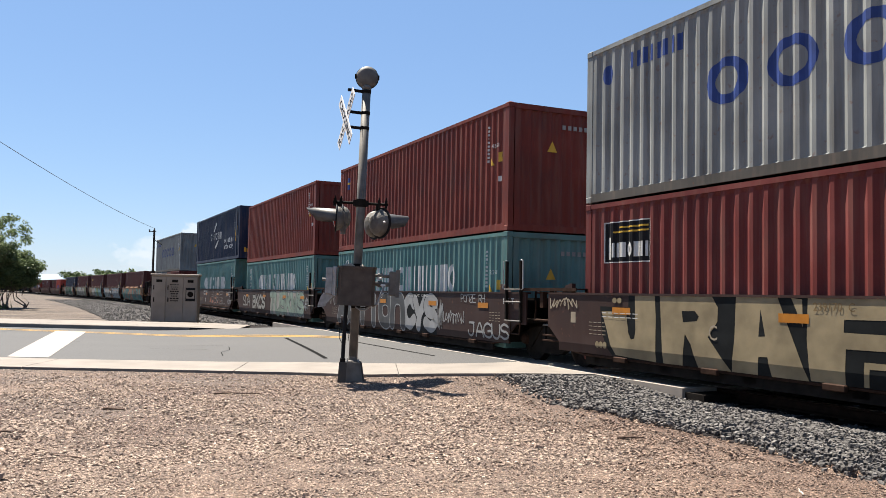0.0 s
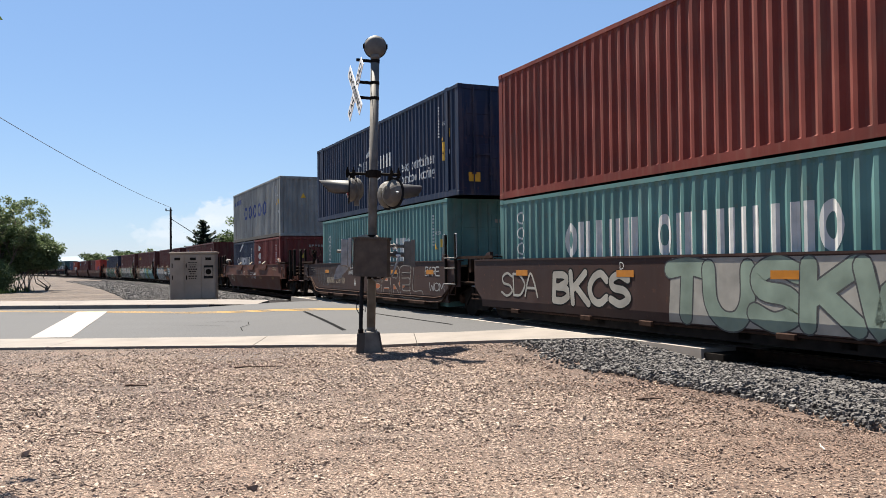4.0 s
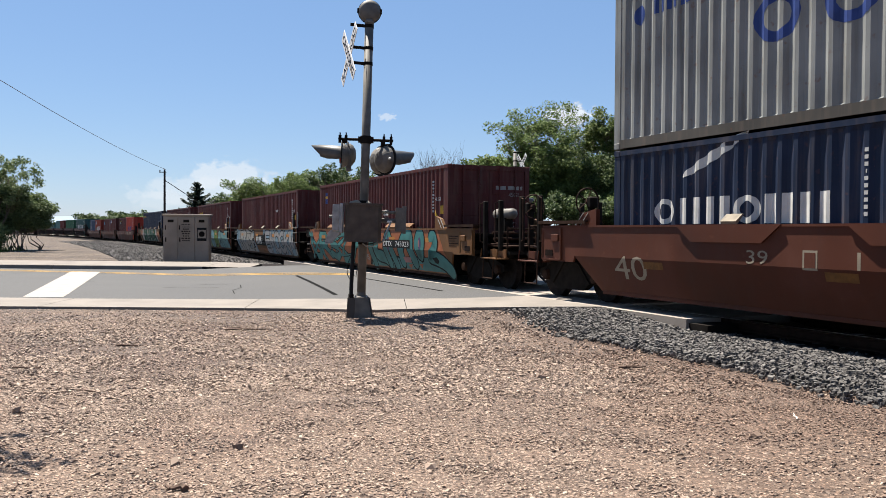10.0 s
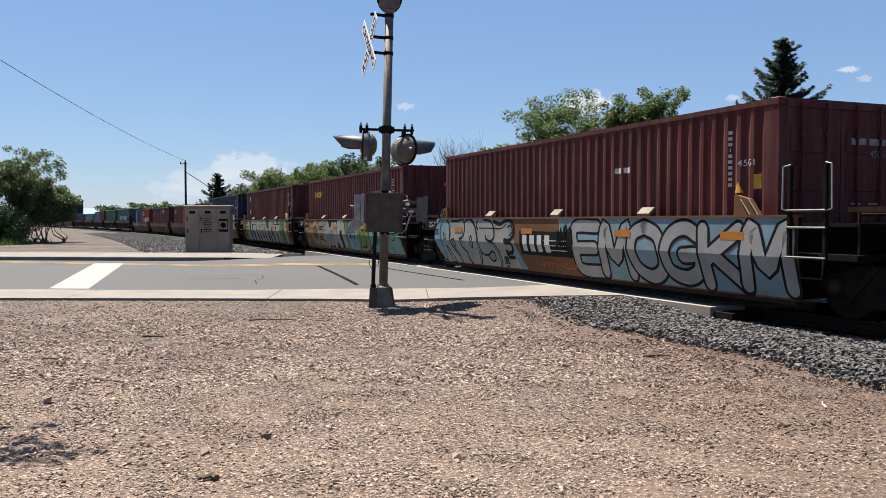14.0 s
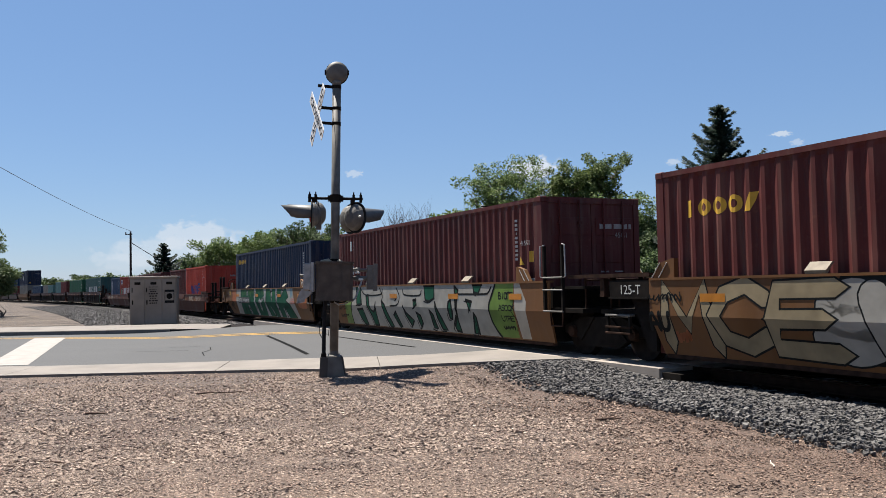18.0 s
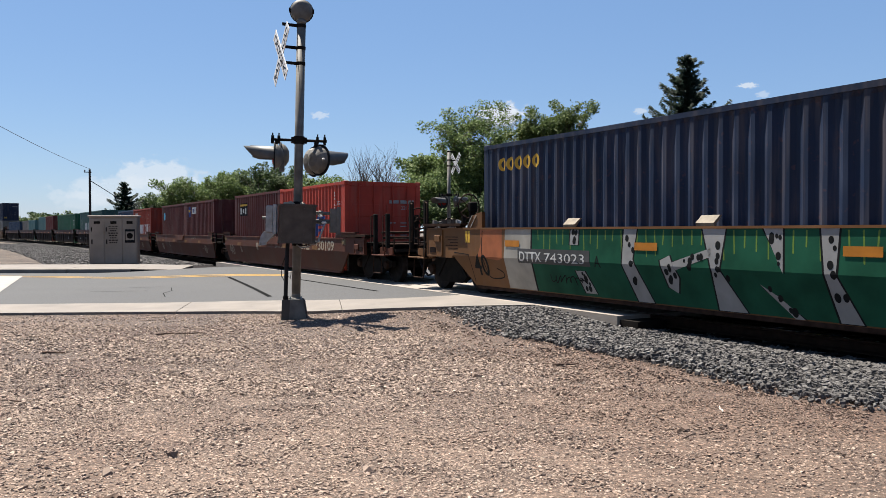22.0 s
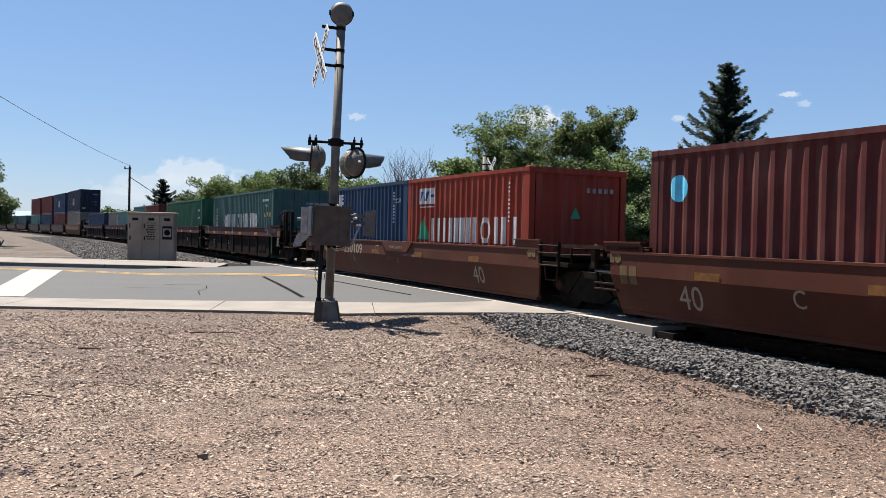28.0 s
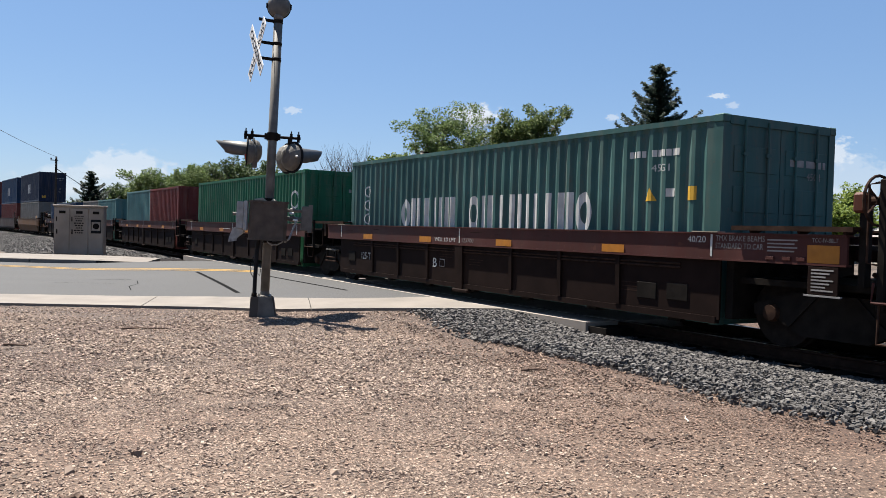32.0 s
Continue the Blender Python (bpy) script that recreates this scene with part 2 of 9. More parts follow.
# ---- materials of the ground ----
def gravel_material():
    """Tan decomposed granite: pebbles of many greys and browns, shade between them painted as dark gaps, patches of
    bare dust and of red-brown soil.
    """
    m, n, l, b = node_mat("gravel_and_dust", 0.95)

    def pebbles(scale, stops):
        v = tex(n, l, "voronoi", scale)
        one = n.new("ShaderNodeSeparateColor")
        l.new(v.outputs["Color"], one.inputs[0])
        col = ramp(n, l, one.outputs[0], stops).outputs[0]
        # shade between pebbles, painted as a darker rim round each cell
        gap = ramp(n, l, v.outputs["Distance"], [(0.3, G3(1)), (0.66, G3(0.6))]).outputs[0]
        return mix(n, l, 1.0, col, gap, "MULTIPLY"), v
    peb, v1 = pebbles(32.0, [(0.0, (0.023, 0.014, 0.010)), (0.3, (0.170, 0.105, 0.079)), (0.68, (0.311, 0.207, 0.161)), (0.94, (0.406, 0.283, 0.223)), (1.0, (0.521, 0.402, 0.332))])
    grit, _ = pebbles(90.0, [(0.0, (0.040, 0.022, 0.016)), (0.4, (0.227, 0.145, 0.109)), (0.8, (0.348, 0.234, 0.181)), (1.0, (0.471, 0.337, 0.268))])
    mid = tex(n, l, "noise", 1.9, 6)
    col = mix(n, l, ramp(n, l, mid.outputs["Fac"], [(0.42, G3(0)), (0.58, G3(0.85))]).outputs[0], peb, grit)
    big = tex(n, l, "noise", 0.5, 7, (1.0, 0.9, 1), **{"Distortion": 0.4})
    dust = ramp(n, l, big.outputs["Fac"], [(0.47, G3(0)), (0.6, G3(0.85))]).outputs[0]
    col = mix(n, l, dust, col, (0.444, 0.318, 0.242))
    soil = tex(n, l, "noise", 0.3, 6, (1.0, 1.0, 1), **{"Distortion": 0.8})
    col = mix(n, l, ramp(n, l, soil.outputs["Fac"], [(0.5, G3(0)), (0.62, G3(0.62))]).outputs[0], col, (0.2, 0.105, 0.072))
    co, sep = n.new("ShaderNodeTexCoord"), n.new("ShaderNodeSeparateXYZ")     # worn bare by traffic where cars turn
    l.new(co.outputs["Object"], sep.inputs[0])
    worn = n.new("ShaderNodeMapRange")
    worn.inputs["From Min"].default_value, worn.inputs["From Max"].default_value = 10.5, 4.0
    l.new(sep.outputs["Y"], worn.inputs["Value"])
    bare = n.new("ShaderNodeMath")
    bare.operation = "MULTIPLY"
    l.new(worn.outputs[0], bare.inputs[0])
    l.new(ramp(n, l, tex(n, l, "noise", 0.8, 7, (1.0, 0.9, 1), **{"Distortion": 0.6}).outputs["Fac"], [(0.3, G3(0.1)), (0.54, G3(0.95))]).outputs[0], bare.inputs[1])
    col = mix(n, l, bare.outputs[0], col, (0.545, 0.395, 0.305))
    east = n.new("ShaderNodeMapRange")              # red-brown soil spills out beside the track
    east.inputs["From Min"].default_value, east.inputs["From Max"].default_value = 0.5, 4.5
    l.new(sep.outputs["X"], east.inputs["Value"])
    red = n.new("ShaderNodeMath")
    red.operation = "MULTIPLY"
    l.new(east.outputs[0], red.inputs[0])
    l.new(ramp(n, l, tex(n, l, "noise", 0.7, 7).outputs["Fac"], [(0.36, G3(0.15)), (0.62, G3(0.75))]).outputs[0], red.inputs[1])
    col = mix(n, l, red.outputs[0], col, (0.206, 0.111, 0.074))
    beyond = n.new("ShaderNodeMapRange")            # trampled tan earth of the lot across the road
    beyond.inputs["From Min"].default_value, beyond.inputs["From Max"].default_value = 35.0, 38.0
    l.new(sep.outputs["Y"], beyond.inputs["Value"])
    earth = ramp(n, l, tex(n, l, "noise", 0.45, 8, (0.55, 1.2, 1), **{"Distortion": 0.7}).outputs["Fac"], [(0.4, (0.1, 0.07, 0.05)), (0.46, (0.2, 0.15, 0.112)), (0.52, (0.275, 0.212, 0.162)), (0.6, (0.33, 0.265, 0.208))]).outputs[0]
    col = mix(n, l, beyond.outputs[0], col, earth)
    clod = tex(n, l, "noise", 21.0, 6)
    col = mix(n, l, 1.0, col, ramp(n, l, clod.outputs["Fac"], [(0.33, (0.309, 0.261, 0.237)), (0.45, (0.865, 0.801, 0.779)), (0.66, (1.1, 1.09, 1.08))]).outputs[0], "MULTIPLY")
    # painted shading: dark gaps round pebbles and lumps, lighter lump tops
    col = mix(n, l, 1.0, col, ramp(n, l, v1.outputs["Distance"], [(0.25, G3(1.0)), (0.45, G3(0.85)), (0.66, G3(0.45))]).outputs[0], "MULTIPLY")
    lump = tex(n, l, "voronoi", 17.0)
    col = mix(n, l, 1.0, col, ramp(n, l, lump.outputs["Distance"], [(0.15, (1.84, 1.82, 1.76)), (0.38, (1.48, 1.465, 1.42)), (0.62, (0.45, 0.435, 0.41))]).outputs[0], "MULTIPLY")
    l.new(col, b.inputs["Base Color"])
    h = n.new("ShaderNodeMath")
    h.operation = "MULTIPLY_ADD"
    h.inputs[1].default_value = -1.1
    both = n.new("ShaderNodeMath")
    both.operation = "MULTIPLY_ADD"
    both.inputs[1].default_value = 2.0
    l.new(lump.outputs["Distance"], both.inputs[0])
    l.new(v1.outputs["Distance"], both.inputs[2])
    l.new(both.outputs[0], h.inputs[0])
    l.new(mid.outputs["Fac"], h.inputs[2])
    h2 = n.new("ShaderNodeMath")
    h2.operation = "MULTIPLY_ADD"
    h2.inputs[1].default_value = 1.4
    l.new(clod.outputs["Fac"], h2.inputs[0])
    l.new(h.outputs[0], h2.inputs[2])
    bump(n, l, b, h2.outputs[0], 0.62, 0.008)
    return m


def asphalt_material():
    m, n, l, b = node_mat("worn_asphalt", 0.85)
    spk = tex(n, l, "noise", 160.0, 2)
    big = tex(n, l, "noise", 0.35, 6, (0.5, 1.5, 1))
    col = ramp(n, l, spk.outputs["Fac"], [(0.3, (0.0195, 0.019, 0.0195)), (0.7, (0.040, 0.039, 0.039))]).outputs[0]
    col = mix(n, l, ramp(n, l, big.outputs["Fac"], [(0.4, G3(0)), (0.7, G3(0.5))]).outputs[0], col, (0.0405, 0.0388, 0.038))
    wear = tex(n, l, "noise", 1.4, 7, (0.15, 3, 1))
    col = mix(n, l, ramp(n, l, wear.outputs["Fac"], [(0.6, G3(0)), (0.75, G3(0.35))]).outputs[0], col, (0.033, 0.031, 0.03))
    l.new(col, b.inputs["Base Color"])
    bump(n, l, b, spk.outputs["Fac"], 0.3, 0.004)
    return m


def concrete_material(name, colour):
    m, n, l, b = node_mat(name, 0.9)
    a, c = tex(n, l, "noise", 1.3, 6), tex(n, l, "noise", 60.0, 3)
    lo, hi = tuple(v * 0.8 for v in colour), tuple(min(1, v * 1.12) for v in colour)
    col = ramp(n, l, a.outputs["Fac"], [(0.3, lo), (0.7, hi)]).outputs[0]
    st = tex(n, l, "noise", 3.5, 7)
    col = mix(n, l, ramp(n, l, st.outputs["Fac"], [(0.6, G3(0)), (0.8, G3(0.45))]).outputs[0], col, tuple(v * 0.5 for v in colour))
    l.new(col, b.inputs["Base Color"])
    bump(n, l, b, c.outputs["Fac"], 0.25, 0.004)
    return m


def stone_material(name, stops):
    """Stones that differ one from the next."""
    m, n, l, b = node_mat(name, 0.9)
    g = n.new("ShaderNodeNewGeometry")
    col = ramp(n, l, g.outputs["Random Per Island"], stops).outputs[0]
    t = tex(n, l, "noise", 60.0, 4)
    col = mix(n, l, ramp(n, l, t.outputs["Fac"], [(0.35, G3(0)), (0.7, G3(0.25))]).outputs[0], col, (0.16, 0.14, 0.12))
    l.new(col, b.inputs["Base Color"])
    return m


GRAVEL, ASPHALT = gravel_material(), asphalt_material()
CONCRETE = concrete_material("pale_concrete", (0.145, 0.126, 0.108))
PANEL_CONCRETE = concrete_material("crossing_concrete", (0.216, 0.184, 0.156))
CURB_CONCRETE = concrete_material("kerb_concrete", (0.14, 0.121, 0.104))
BALLAST = stone_material("ballast_stone", [(0.0, (0.0145, 0.013, 0.013)), (0.4, (0.036, 0.0335, 0.0335)), (0.8, (0.064, 0.0595, 0.0585)), (1.0, (0.118, 0.109, 0.103))])
PEBBLE = stone_material("loose_pebble", [(0.0, (0.058, 0.040, 0.030)), (0.25, (0.146, 0.102, 0.076)), (0.7, (0.232, 0.166, 0.125)), (0.95, (0.280, 0.208, 0.160)), (1.0, (0.366, 0.290, 0.226))])
CRUMB = stone_material("soil_crumb", [(0.0, (0.030, 0.018, 0.013)), (0.25, (0.084, 0.052, 0.036)), (0.7, (0.146, 0.092, 0.064)), (0.95, (0.178, 0.117, 0.084)), (1.0, (0.235, 0.166, 0.122))])
# near-black: shade under the cars and between stones is in this colour
SHADED_BALLAST_BED = plain("ballast_bed", (0.016, 0.014, 0.014), 0.95, 0, 0.45, 22, 0.8)
ROAD_WHITE = plain("road_white_paint", (0.224, 0.204, 0.185), 0.75, 0, 0.12, 3)
ROAD_YELLOW = plain("road_yellow_paint", (0.240, 0.140, 0.028), 0.75, 0, 0.15, 3)
TAR = plain("tar_seam", (0.007, 0.007, 0.007), 1.0, 0, 0.3, 6)
TIE_WOOD = plain("creosoted_tie", (0.013, 0.010, 0.008), 0.9, 0, 0.4, 9, 0.5)
RAIL_STEEL = plain("rail_side", (0.024, 0.014, 0.010), 0.8, 0.0, 0.3, 9)
RAIL_TOP = plain("rail_head", (0.400, 0.392, 0.384), 0.3, 1.0, 0.1, 15, 0.05)


def interp(x, pts):
    return float(np.interp(x, [p[0] for p in pts], [p[1] for p in pts]))


NEAR = [(-95, 24.5), (-7.67, 17.52), (-3.1, 17.15), (-1.95, 16.94), (-1.25, 16.6), (-0.1, 15.85), (1.1, 15.48), (2.3, 15.04), (3.3, 14.81), (3.9, 14.8), (80, 10.5)]
INNER = [(-95, 26.5), (-8.0, 19.68), (-6.8, 19.46), (-2.9, 19.25), (-1.5, 18.74), (0.3, 17.6), (1.4, 17.08), (2.3, 17.0), (3.3, 17.4), (80, 13.4)]
FAR = [(-95, 42.0), (-16.2, 34.9), (-11.4, 34.0), (-6.8, 33.4), (-5.1, 33.0), (80, 26.0)]


def shoulder(a):
    """Height of the ballast a metres from the centre line."""
    return interp(a, [(0, 0.03), (1.2, 0.035), (1.6, 0.075), (2.2, 0.07), (2.9, 0.035), (3.6, 0.0)])


def road_z(x, y):
    lat = abs(lateral(x, y)[0])
    u = min(1, max(0, (7 - lat) / 5.2))
    return 0.235 * u * u * (3 - 2 * u)


def ground_z(x, y):
    lat, s = lateral(x, y)
    if s > 30:
        k = int(np.argmin((_X - x) ** 2 + (_Y - y) ** 2)) if -400 < x < 60 and y < 520 else 0
        lat = math.hypot(_X[k] - x, _Y[k] - y) if k else 30.0
    z = 0.035 * noise.noise((x * 0.35, y * 0.35, 0)) + 0.012 * noise.noise((x * 1.7, y * 1.7, 3))
    z *= min(1, 30 / (abs(x) + abs(y) + 1))
    a = abs(lat)
    if a < 3.6:                       # low shoulder of ballast, ties sunk in it
        z = z * 0.3 + shoulder(a) - 0.05
    gap = interp(x, NEAR) - y
    if gap < 2.5 and -95 < x < 80 and y < interp(x, FAR):
        u = min(1, max(0, (2.5 - gap) / 2.0))
        z = z * (1 - u) + (road_z(x, y) - 0.04) * u
    if interp(x, NEAR) + 0.45 < y < interp(x, FAR) + 4.6 and -95 < x < 80:
        z = min(z, road_z(x, y)) - 0.12
    return z


def spread(lo, hi, c, fine, grow):
    out, p, st = [c], c, fine
    while p < hi:
        st = fine if p < c + 22 else st * grow
        p += st
        out.append(min(p, hi))
    p, st = c, fine
    while p > lo:
        st = fine if p > c - 14 else st * grow
        p -= st
        out.insert(0, max(p, lo))
    return out


gx, gy = spread(-4000, 4000, -3, 0.35, 1.18), spread(-3000, 4500, 6, 0.35, 1.13)
g = Geo()
g.v = [(x, y, ground_z(x, y)) for y in gy for x in gx]
w = len(gx)
g.f = [(j * w + i, j * w + i + 1, (j + 1) * w + i + 1, (j + 1) * w + i) for j in range(len(gy) - 1) for i in range(w - 1)]
me = g.raw("ground")
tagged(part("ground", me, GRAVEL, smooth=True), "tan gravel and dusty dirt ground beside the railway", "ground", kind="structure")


def ribbon(name, lo, hi, x0, side, rows, cols, lift, thick, material):
    """A strip of paving between two edge lines, from x0 to the track's panels."""
    g = Geo()
    for j in range(rows + 1):
        v = j / rows
        xt = 0.0
        for _ in range(8):
            y = interp(xt, lo) * (1 - v) + interp(xt, hi) * v
            xt = (D0 - (1.5 if side > 0 else -1.56) - y * math.sin(TH0)) / math.cos(TH0)
        for i in range(cols + 1):
            u = (i / cols) ** 1.8
            x = xt + (x0 - xt) * u
            y = interp(x, lo) * (1 - v) + interp(x, hi) * v
            g.v.append((x, y, road_z(x, y) + lift))
    w = cols + 1
    g.f = [(j * w + i, j * w + i + 1, (j + 1) * w + i + 1, (j + 1) * w + i) for j in range(rows) for i in range(cols)]
    n = len(g.v)
    g.v += [(x, y, z - thick) for x, y, z in g.v]
    rim = [i for i in range(w)] + [j * w + w - 1 for j in range(1, rows + 1)] + [rows * w + i for i in range(w - 2, -1, -1)] + [j * w for j in range(rows - 1, 0, -1)]
    g.f += [(a, b, b + n, a + n) for a, b in zip(rim, rim[1:] + rim[:1])]
    return part(name, g, material)


road = ribbon("road", INNER, FAR, -90, 1, 14, 60, 0.0, 0.1, ASPHALT)
tagged(road, "worn grey asphalt road leading over the railway crossing", "road", kind="structure")
road_east = ribbon("road", INNER, FAR, 78, -1, 14, 40, 0.0, 0.1, ASPHALT)
tagged(road_east, "worn grey asphalt road beyond the railway crossing", "road", kind="structure")


def surface_strip(name, pts, width, lift, material, parent, label=""):
    """A thin painted line that lies on the road."""
    g, vs = Geo(), []
    pts = [Vector(p) for p in pts]
    dense = []
    for a, b in zip(pts, pts[1:]):
        k = max(1, int((b - a).length / 0.6))
        dense += [a.lerp(b, i / k) for i in range(k)]
    dense.append(pts[-1])
    for i, p in enumerate(dense):
        d = (dense[min(i + 1, len(dense) - 1)] - dense[max(i - 1, 0)]).normalized()
        q = Vector((-d.y, d.x)) * width / 2
        for c in (p - q, p + q):
            vs.append((c.x, c.y, road_z(c.x, c.y) + lift))
    g.add(vs, [(2 * i, 2 * i + 2, 2 * i + 3, 2 * i + 1) for i in range(len(dense) - 1)])
    return part(name, g, material, parent, label)


YL = [(-60, 49.5), (-15.5, 33.4), (-8.3, 30.7), (-3.9, 28.35), (-0.9, 26.2)]
surface_strip("yellow_line", [(x, y + 0.26) for x, y in YL], 0.22, 0.006, ROAD_YELLOW, road, "faded yellow centre line")
surface_strip("yellow_line", [(x, y - 0.26) for x, y in YL], 0.22, 0.006, ROAD_YELLOW, road, "faded yellow centre line")
g = Geo().add([(-8.25, 20.03, 0.007), (-7.3, 19.92, 0.007), (-10.3, 31.7, 0.007), (-11.45, 31.9, 0.007)], [(0, 1, 2, 3)])
part("stop_line", g, ROAD_WHITE, road, "wide white stop line")
surface_strip("tar_seam", [(-2.65, 26.6), (-1.95, 23.6), (-1.5, 21.6), (-1.03, 19.4)], 0.1, 0.006, TAR, road, "black tar-filled seam")
surface_strip("tar_seam", [(-3.95, 24.0), (-3.75, 22.9), (-3.85, 22.2), (-3.6, 21.0)], 0.022, 0.006, TAR, road, "thin crack")
surface_strip("tar_seam", [(-0.6, 24.4), (0.2, 22.2), (1.4, 19.0)], 0.07, 0.006, TAR, road, "thin crack")
for x, y, ww in ((-5.9, 23.3, 1.5), (-5.2, 24.6, 1.0), (-9.5, 26.0, 0.9)):
    surface_strip("tar_seam", [(x, y), (x + ww, y - 0.1)], 0.03, 0.006, TAR, road, "hairline crack")

# pale concrete strip between gravel and asphalt, slab by slab
apron = tagged(new("pavement"), "pale concrete strip edging the road", "pavement", kind="structure")
cuts = [-90, -60, -40, -28, -20, -14.5, -10.6, -6.9, -2.72, 0.5]
for k, x0 in enumerate(cuts):
    x1 = cuts[k + 1] - 0.015 if k + 1 < len(cuts) else None
    g, n = Geo(), 6
    ends = []
    for i in range(n + 1):
        for j, edge in enumerate((NEAR, INNER)):
            xe = x1
            if xe is None:
                xe = 3.0
                for _ in range(8):
                    xe = (D0 - 1.505 - interp(xe, edge) * math.sin(TH0)) / math.cos(TH0)
            x = x0 + (xe - x0) * i / n
            y = interp(x, edge) + (0.012 if j else 0)
            ends.append((x, y, road_z(x, y) + 0.012))
    g.v = ends + [(x, y, z - 0.14) for x, y, z in ends]
    m2 = len(ends)
    for i in range(n):
        a = 2 * i
        g.f += [(a, a + 2, a + 3, a + 1), (a, a + m2, a + 2 + m2, a + 2), (a + 1, a + 3, a + 3 + m2, a + 1 + m2)]
    g.f += [(0, 1, 1 + m2, m2), (2 * n, 2 * n + m2, 2 * n + 1 + m2, 2 * n + 1)]
    part("slab", g, CONCRETE, apron)

# far kerb with its raised walk and a dark drain mouth
walk_pts = [x for x in (-90, -70, -55, -42, -32, -24, -18, -13, -9.4, -6.9, -5.2)]
kerb = tagged(new("kerb"), "pale concrete kerb and walk across the road", "kerb", kind="structure")
for a, b in zip(walk_pts, walk_pts[1:]):
    g = Geo()
    ya, yb = interp(a, FAR), interp(b, FAR)
    za, zb = (0.16, 0.16) if b < -6 else (0.16, 0.11)
    drop = -0.05
    vs = []
    for x, y, z in ((a, ya, za), (b - 0.015, yb, zb)):
        vs += [(x, y, drop), (x, y + 0.02, z - 0.02), (x, y + 0.05, z), (x, y + 4.2, z + 0.01), (x, y + 4.2, drop)]
    g.add(vs, [(i, i + 1, i + 6, i + 5) for i in range(4)] + [(0, 1, 2, 3, 4), (5, 6, 7, 8, 9)])
    part("kerb_stone", g, CURB_CONCRETE, kerb)
# no hole: a flat black quad stands for the shade inside the drain
g = Geo()
for a, b in ((-7.0, -5.35),):
    ya, yb = interp(a, FAR), interp(b, FAR)
    g.add([(a, ya - 0.012, 0.02), (b, yb - 0.012, 0.04), (b, yb + 0.012, 0.13), (a, ya + 0.012, 0.14)], [(0, 1, 2, 3)])
part("drain_mouth", g, BLACK_PAINT, kerb, "dark kerb drain opening")

# ---- track ----
bed = Geo()
sb = list(np.arange(-85, 60, 2.0)) + list(np.arange(60, 460, 5.0))
prof = [(k * lat, shoulder(lat) - (0.02 if lat < 3 else 0.12)) for k in (1, -1) for lat in ((3.6, 2.9, 2.2, 1.6, 1.2) if k > 0 else (1.2, 1.6, 2.2, 2.9, 3.6))]
for s in sb:
    for lat, z in prof:
        p = track(s, lat * (1 + (0.1 if abs(lat) > 3 and s > 38 else 0)))
        bed.v.append((p.x, p.y, z))
w = len(prof)
bed.f = [(j * w + i, j * w + i + 1, (j + 1) * w + i + 1, (j + 1) * w + i) for j in range(len(sb) - 1) for i in range(w - 1)]
tagged(part("ballast_bed", bed, SHADED_BALLAST_BED), "bed of crushed stone under the track, darkened by painted shade", "ballast", kind="structure")

for side in (0.7525, -0.7525):
    g, heads = Geo(), Geo()
    rs = list(np.arange(-85, 60, 1.5)) + list(np.arange(60, 420, 4.0))
    sec = [(-0.07, -0.17), (-0.07, -0.155), (-0.012, -0.13), (-0.012, -0.045), (-0.036, -0.035), (-0.036, -0.006), (0.036, -0.006), (0.036, -0.035), (0.012, -0.045), (0.012, -0.13), (0.07, -0.155), (0.07, -0.17)]
    for s in rs:
        for o, z in sec:
            p = track(s, side + o)
            g.v.append((p.x, p.y, RAILZ + z))
        for o, z in ((-0.034, -0.004), (-0.022, 0.0), (0.022, 0.0), (0.034, -0.004)):
            p = track(s, side + o)
            heads.v.append((p.x, p.y, RAILZ + z))
    w = len(sec)
    g.f = [(j * w + i, j * w + (i + 1) % w, (j + 1) * w + (i + 1) % w, (j + 1) * w + i) for j in range(len(rs) - 1) for i in range(w)]
    heads.f = [(j * 4 + i, j * 4 + i + 1, j * 4 + i + 5, j * 4 + i + 4) for j in range(len(rs) - 1) for i in range(3)]
    rl = part("rail", g, RAIL_STEEL)
    tagged(rl, "brown steel rail with a bright worn head", "rail", "rails of the track", "structure")
    part("rail_head", heads, RAIL_TOP, rl, "bright worn running surface")

tie_mesh = Geo().chamfer(-0.115, 0.115, -1.3, 1.3, -0.14, 0.0, 0.012).mesh("tie")
tie_mesh.materials.append(TIE_WOOD)
ties = tagged(new("track_ties"), "dark creosoted wooden ties bedded in ballast", "track ties", kind="structure")
for k, s in enumerate(np.arange(-24, 130, 0.53)):
    if 10.2 < s < 37:
        continue
    p, q = track(s), track(s + 0.1)
    ob = new("tie", tie_mesh)
    ob.parent = ties
    ob.matrix_basis = pose(p.x, p.y, 0.067 + random.uniform(-0.012, 0.006), 0, 0, math.degrees(math.atan2(q.y - p.y, q.x - p.x)) + random.uniform(-1, 1))

# concrete crossing panels on both sides of the rails and between them
panels = tagged(new("crossing_panels"), "grey concrete crossing panels set along the rails", "crossing panels", kind="structure")
for lo, hi in ((0.80, 1.49), (-0.68, 0.68), (-1.55, -0.80)):
    for k in range(11):
        s0, s1 = 10.32 + k * 2.42, 10.32 + k * 2.42 + 2.405
        g = Geo()
        c = [track(s0, hi), track(s0, lo), track(s1, lo), track(s1, hi)]
        top, low = RAILZ + 0.002, -0.06
        g.add([(p.x, p.y, low) for p in c] + [(p.x, p.y, top) for p in c], [(3, 2, 1, 0), (4, 5, 6, 7), (0, 1, 5, 4), (1, 2, 6, 5), (2, 3, 7, 6), (3, 0, 4, 7)])
        part("panel", g, PANEL_CONCRETE, panels)
g = Geo()
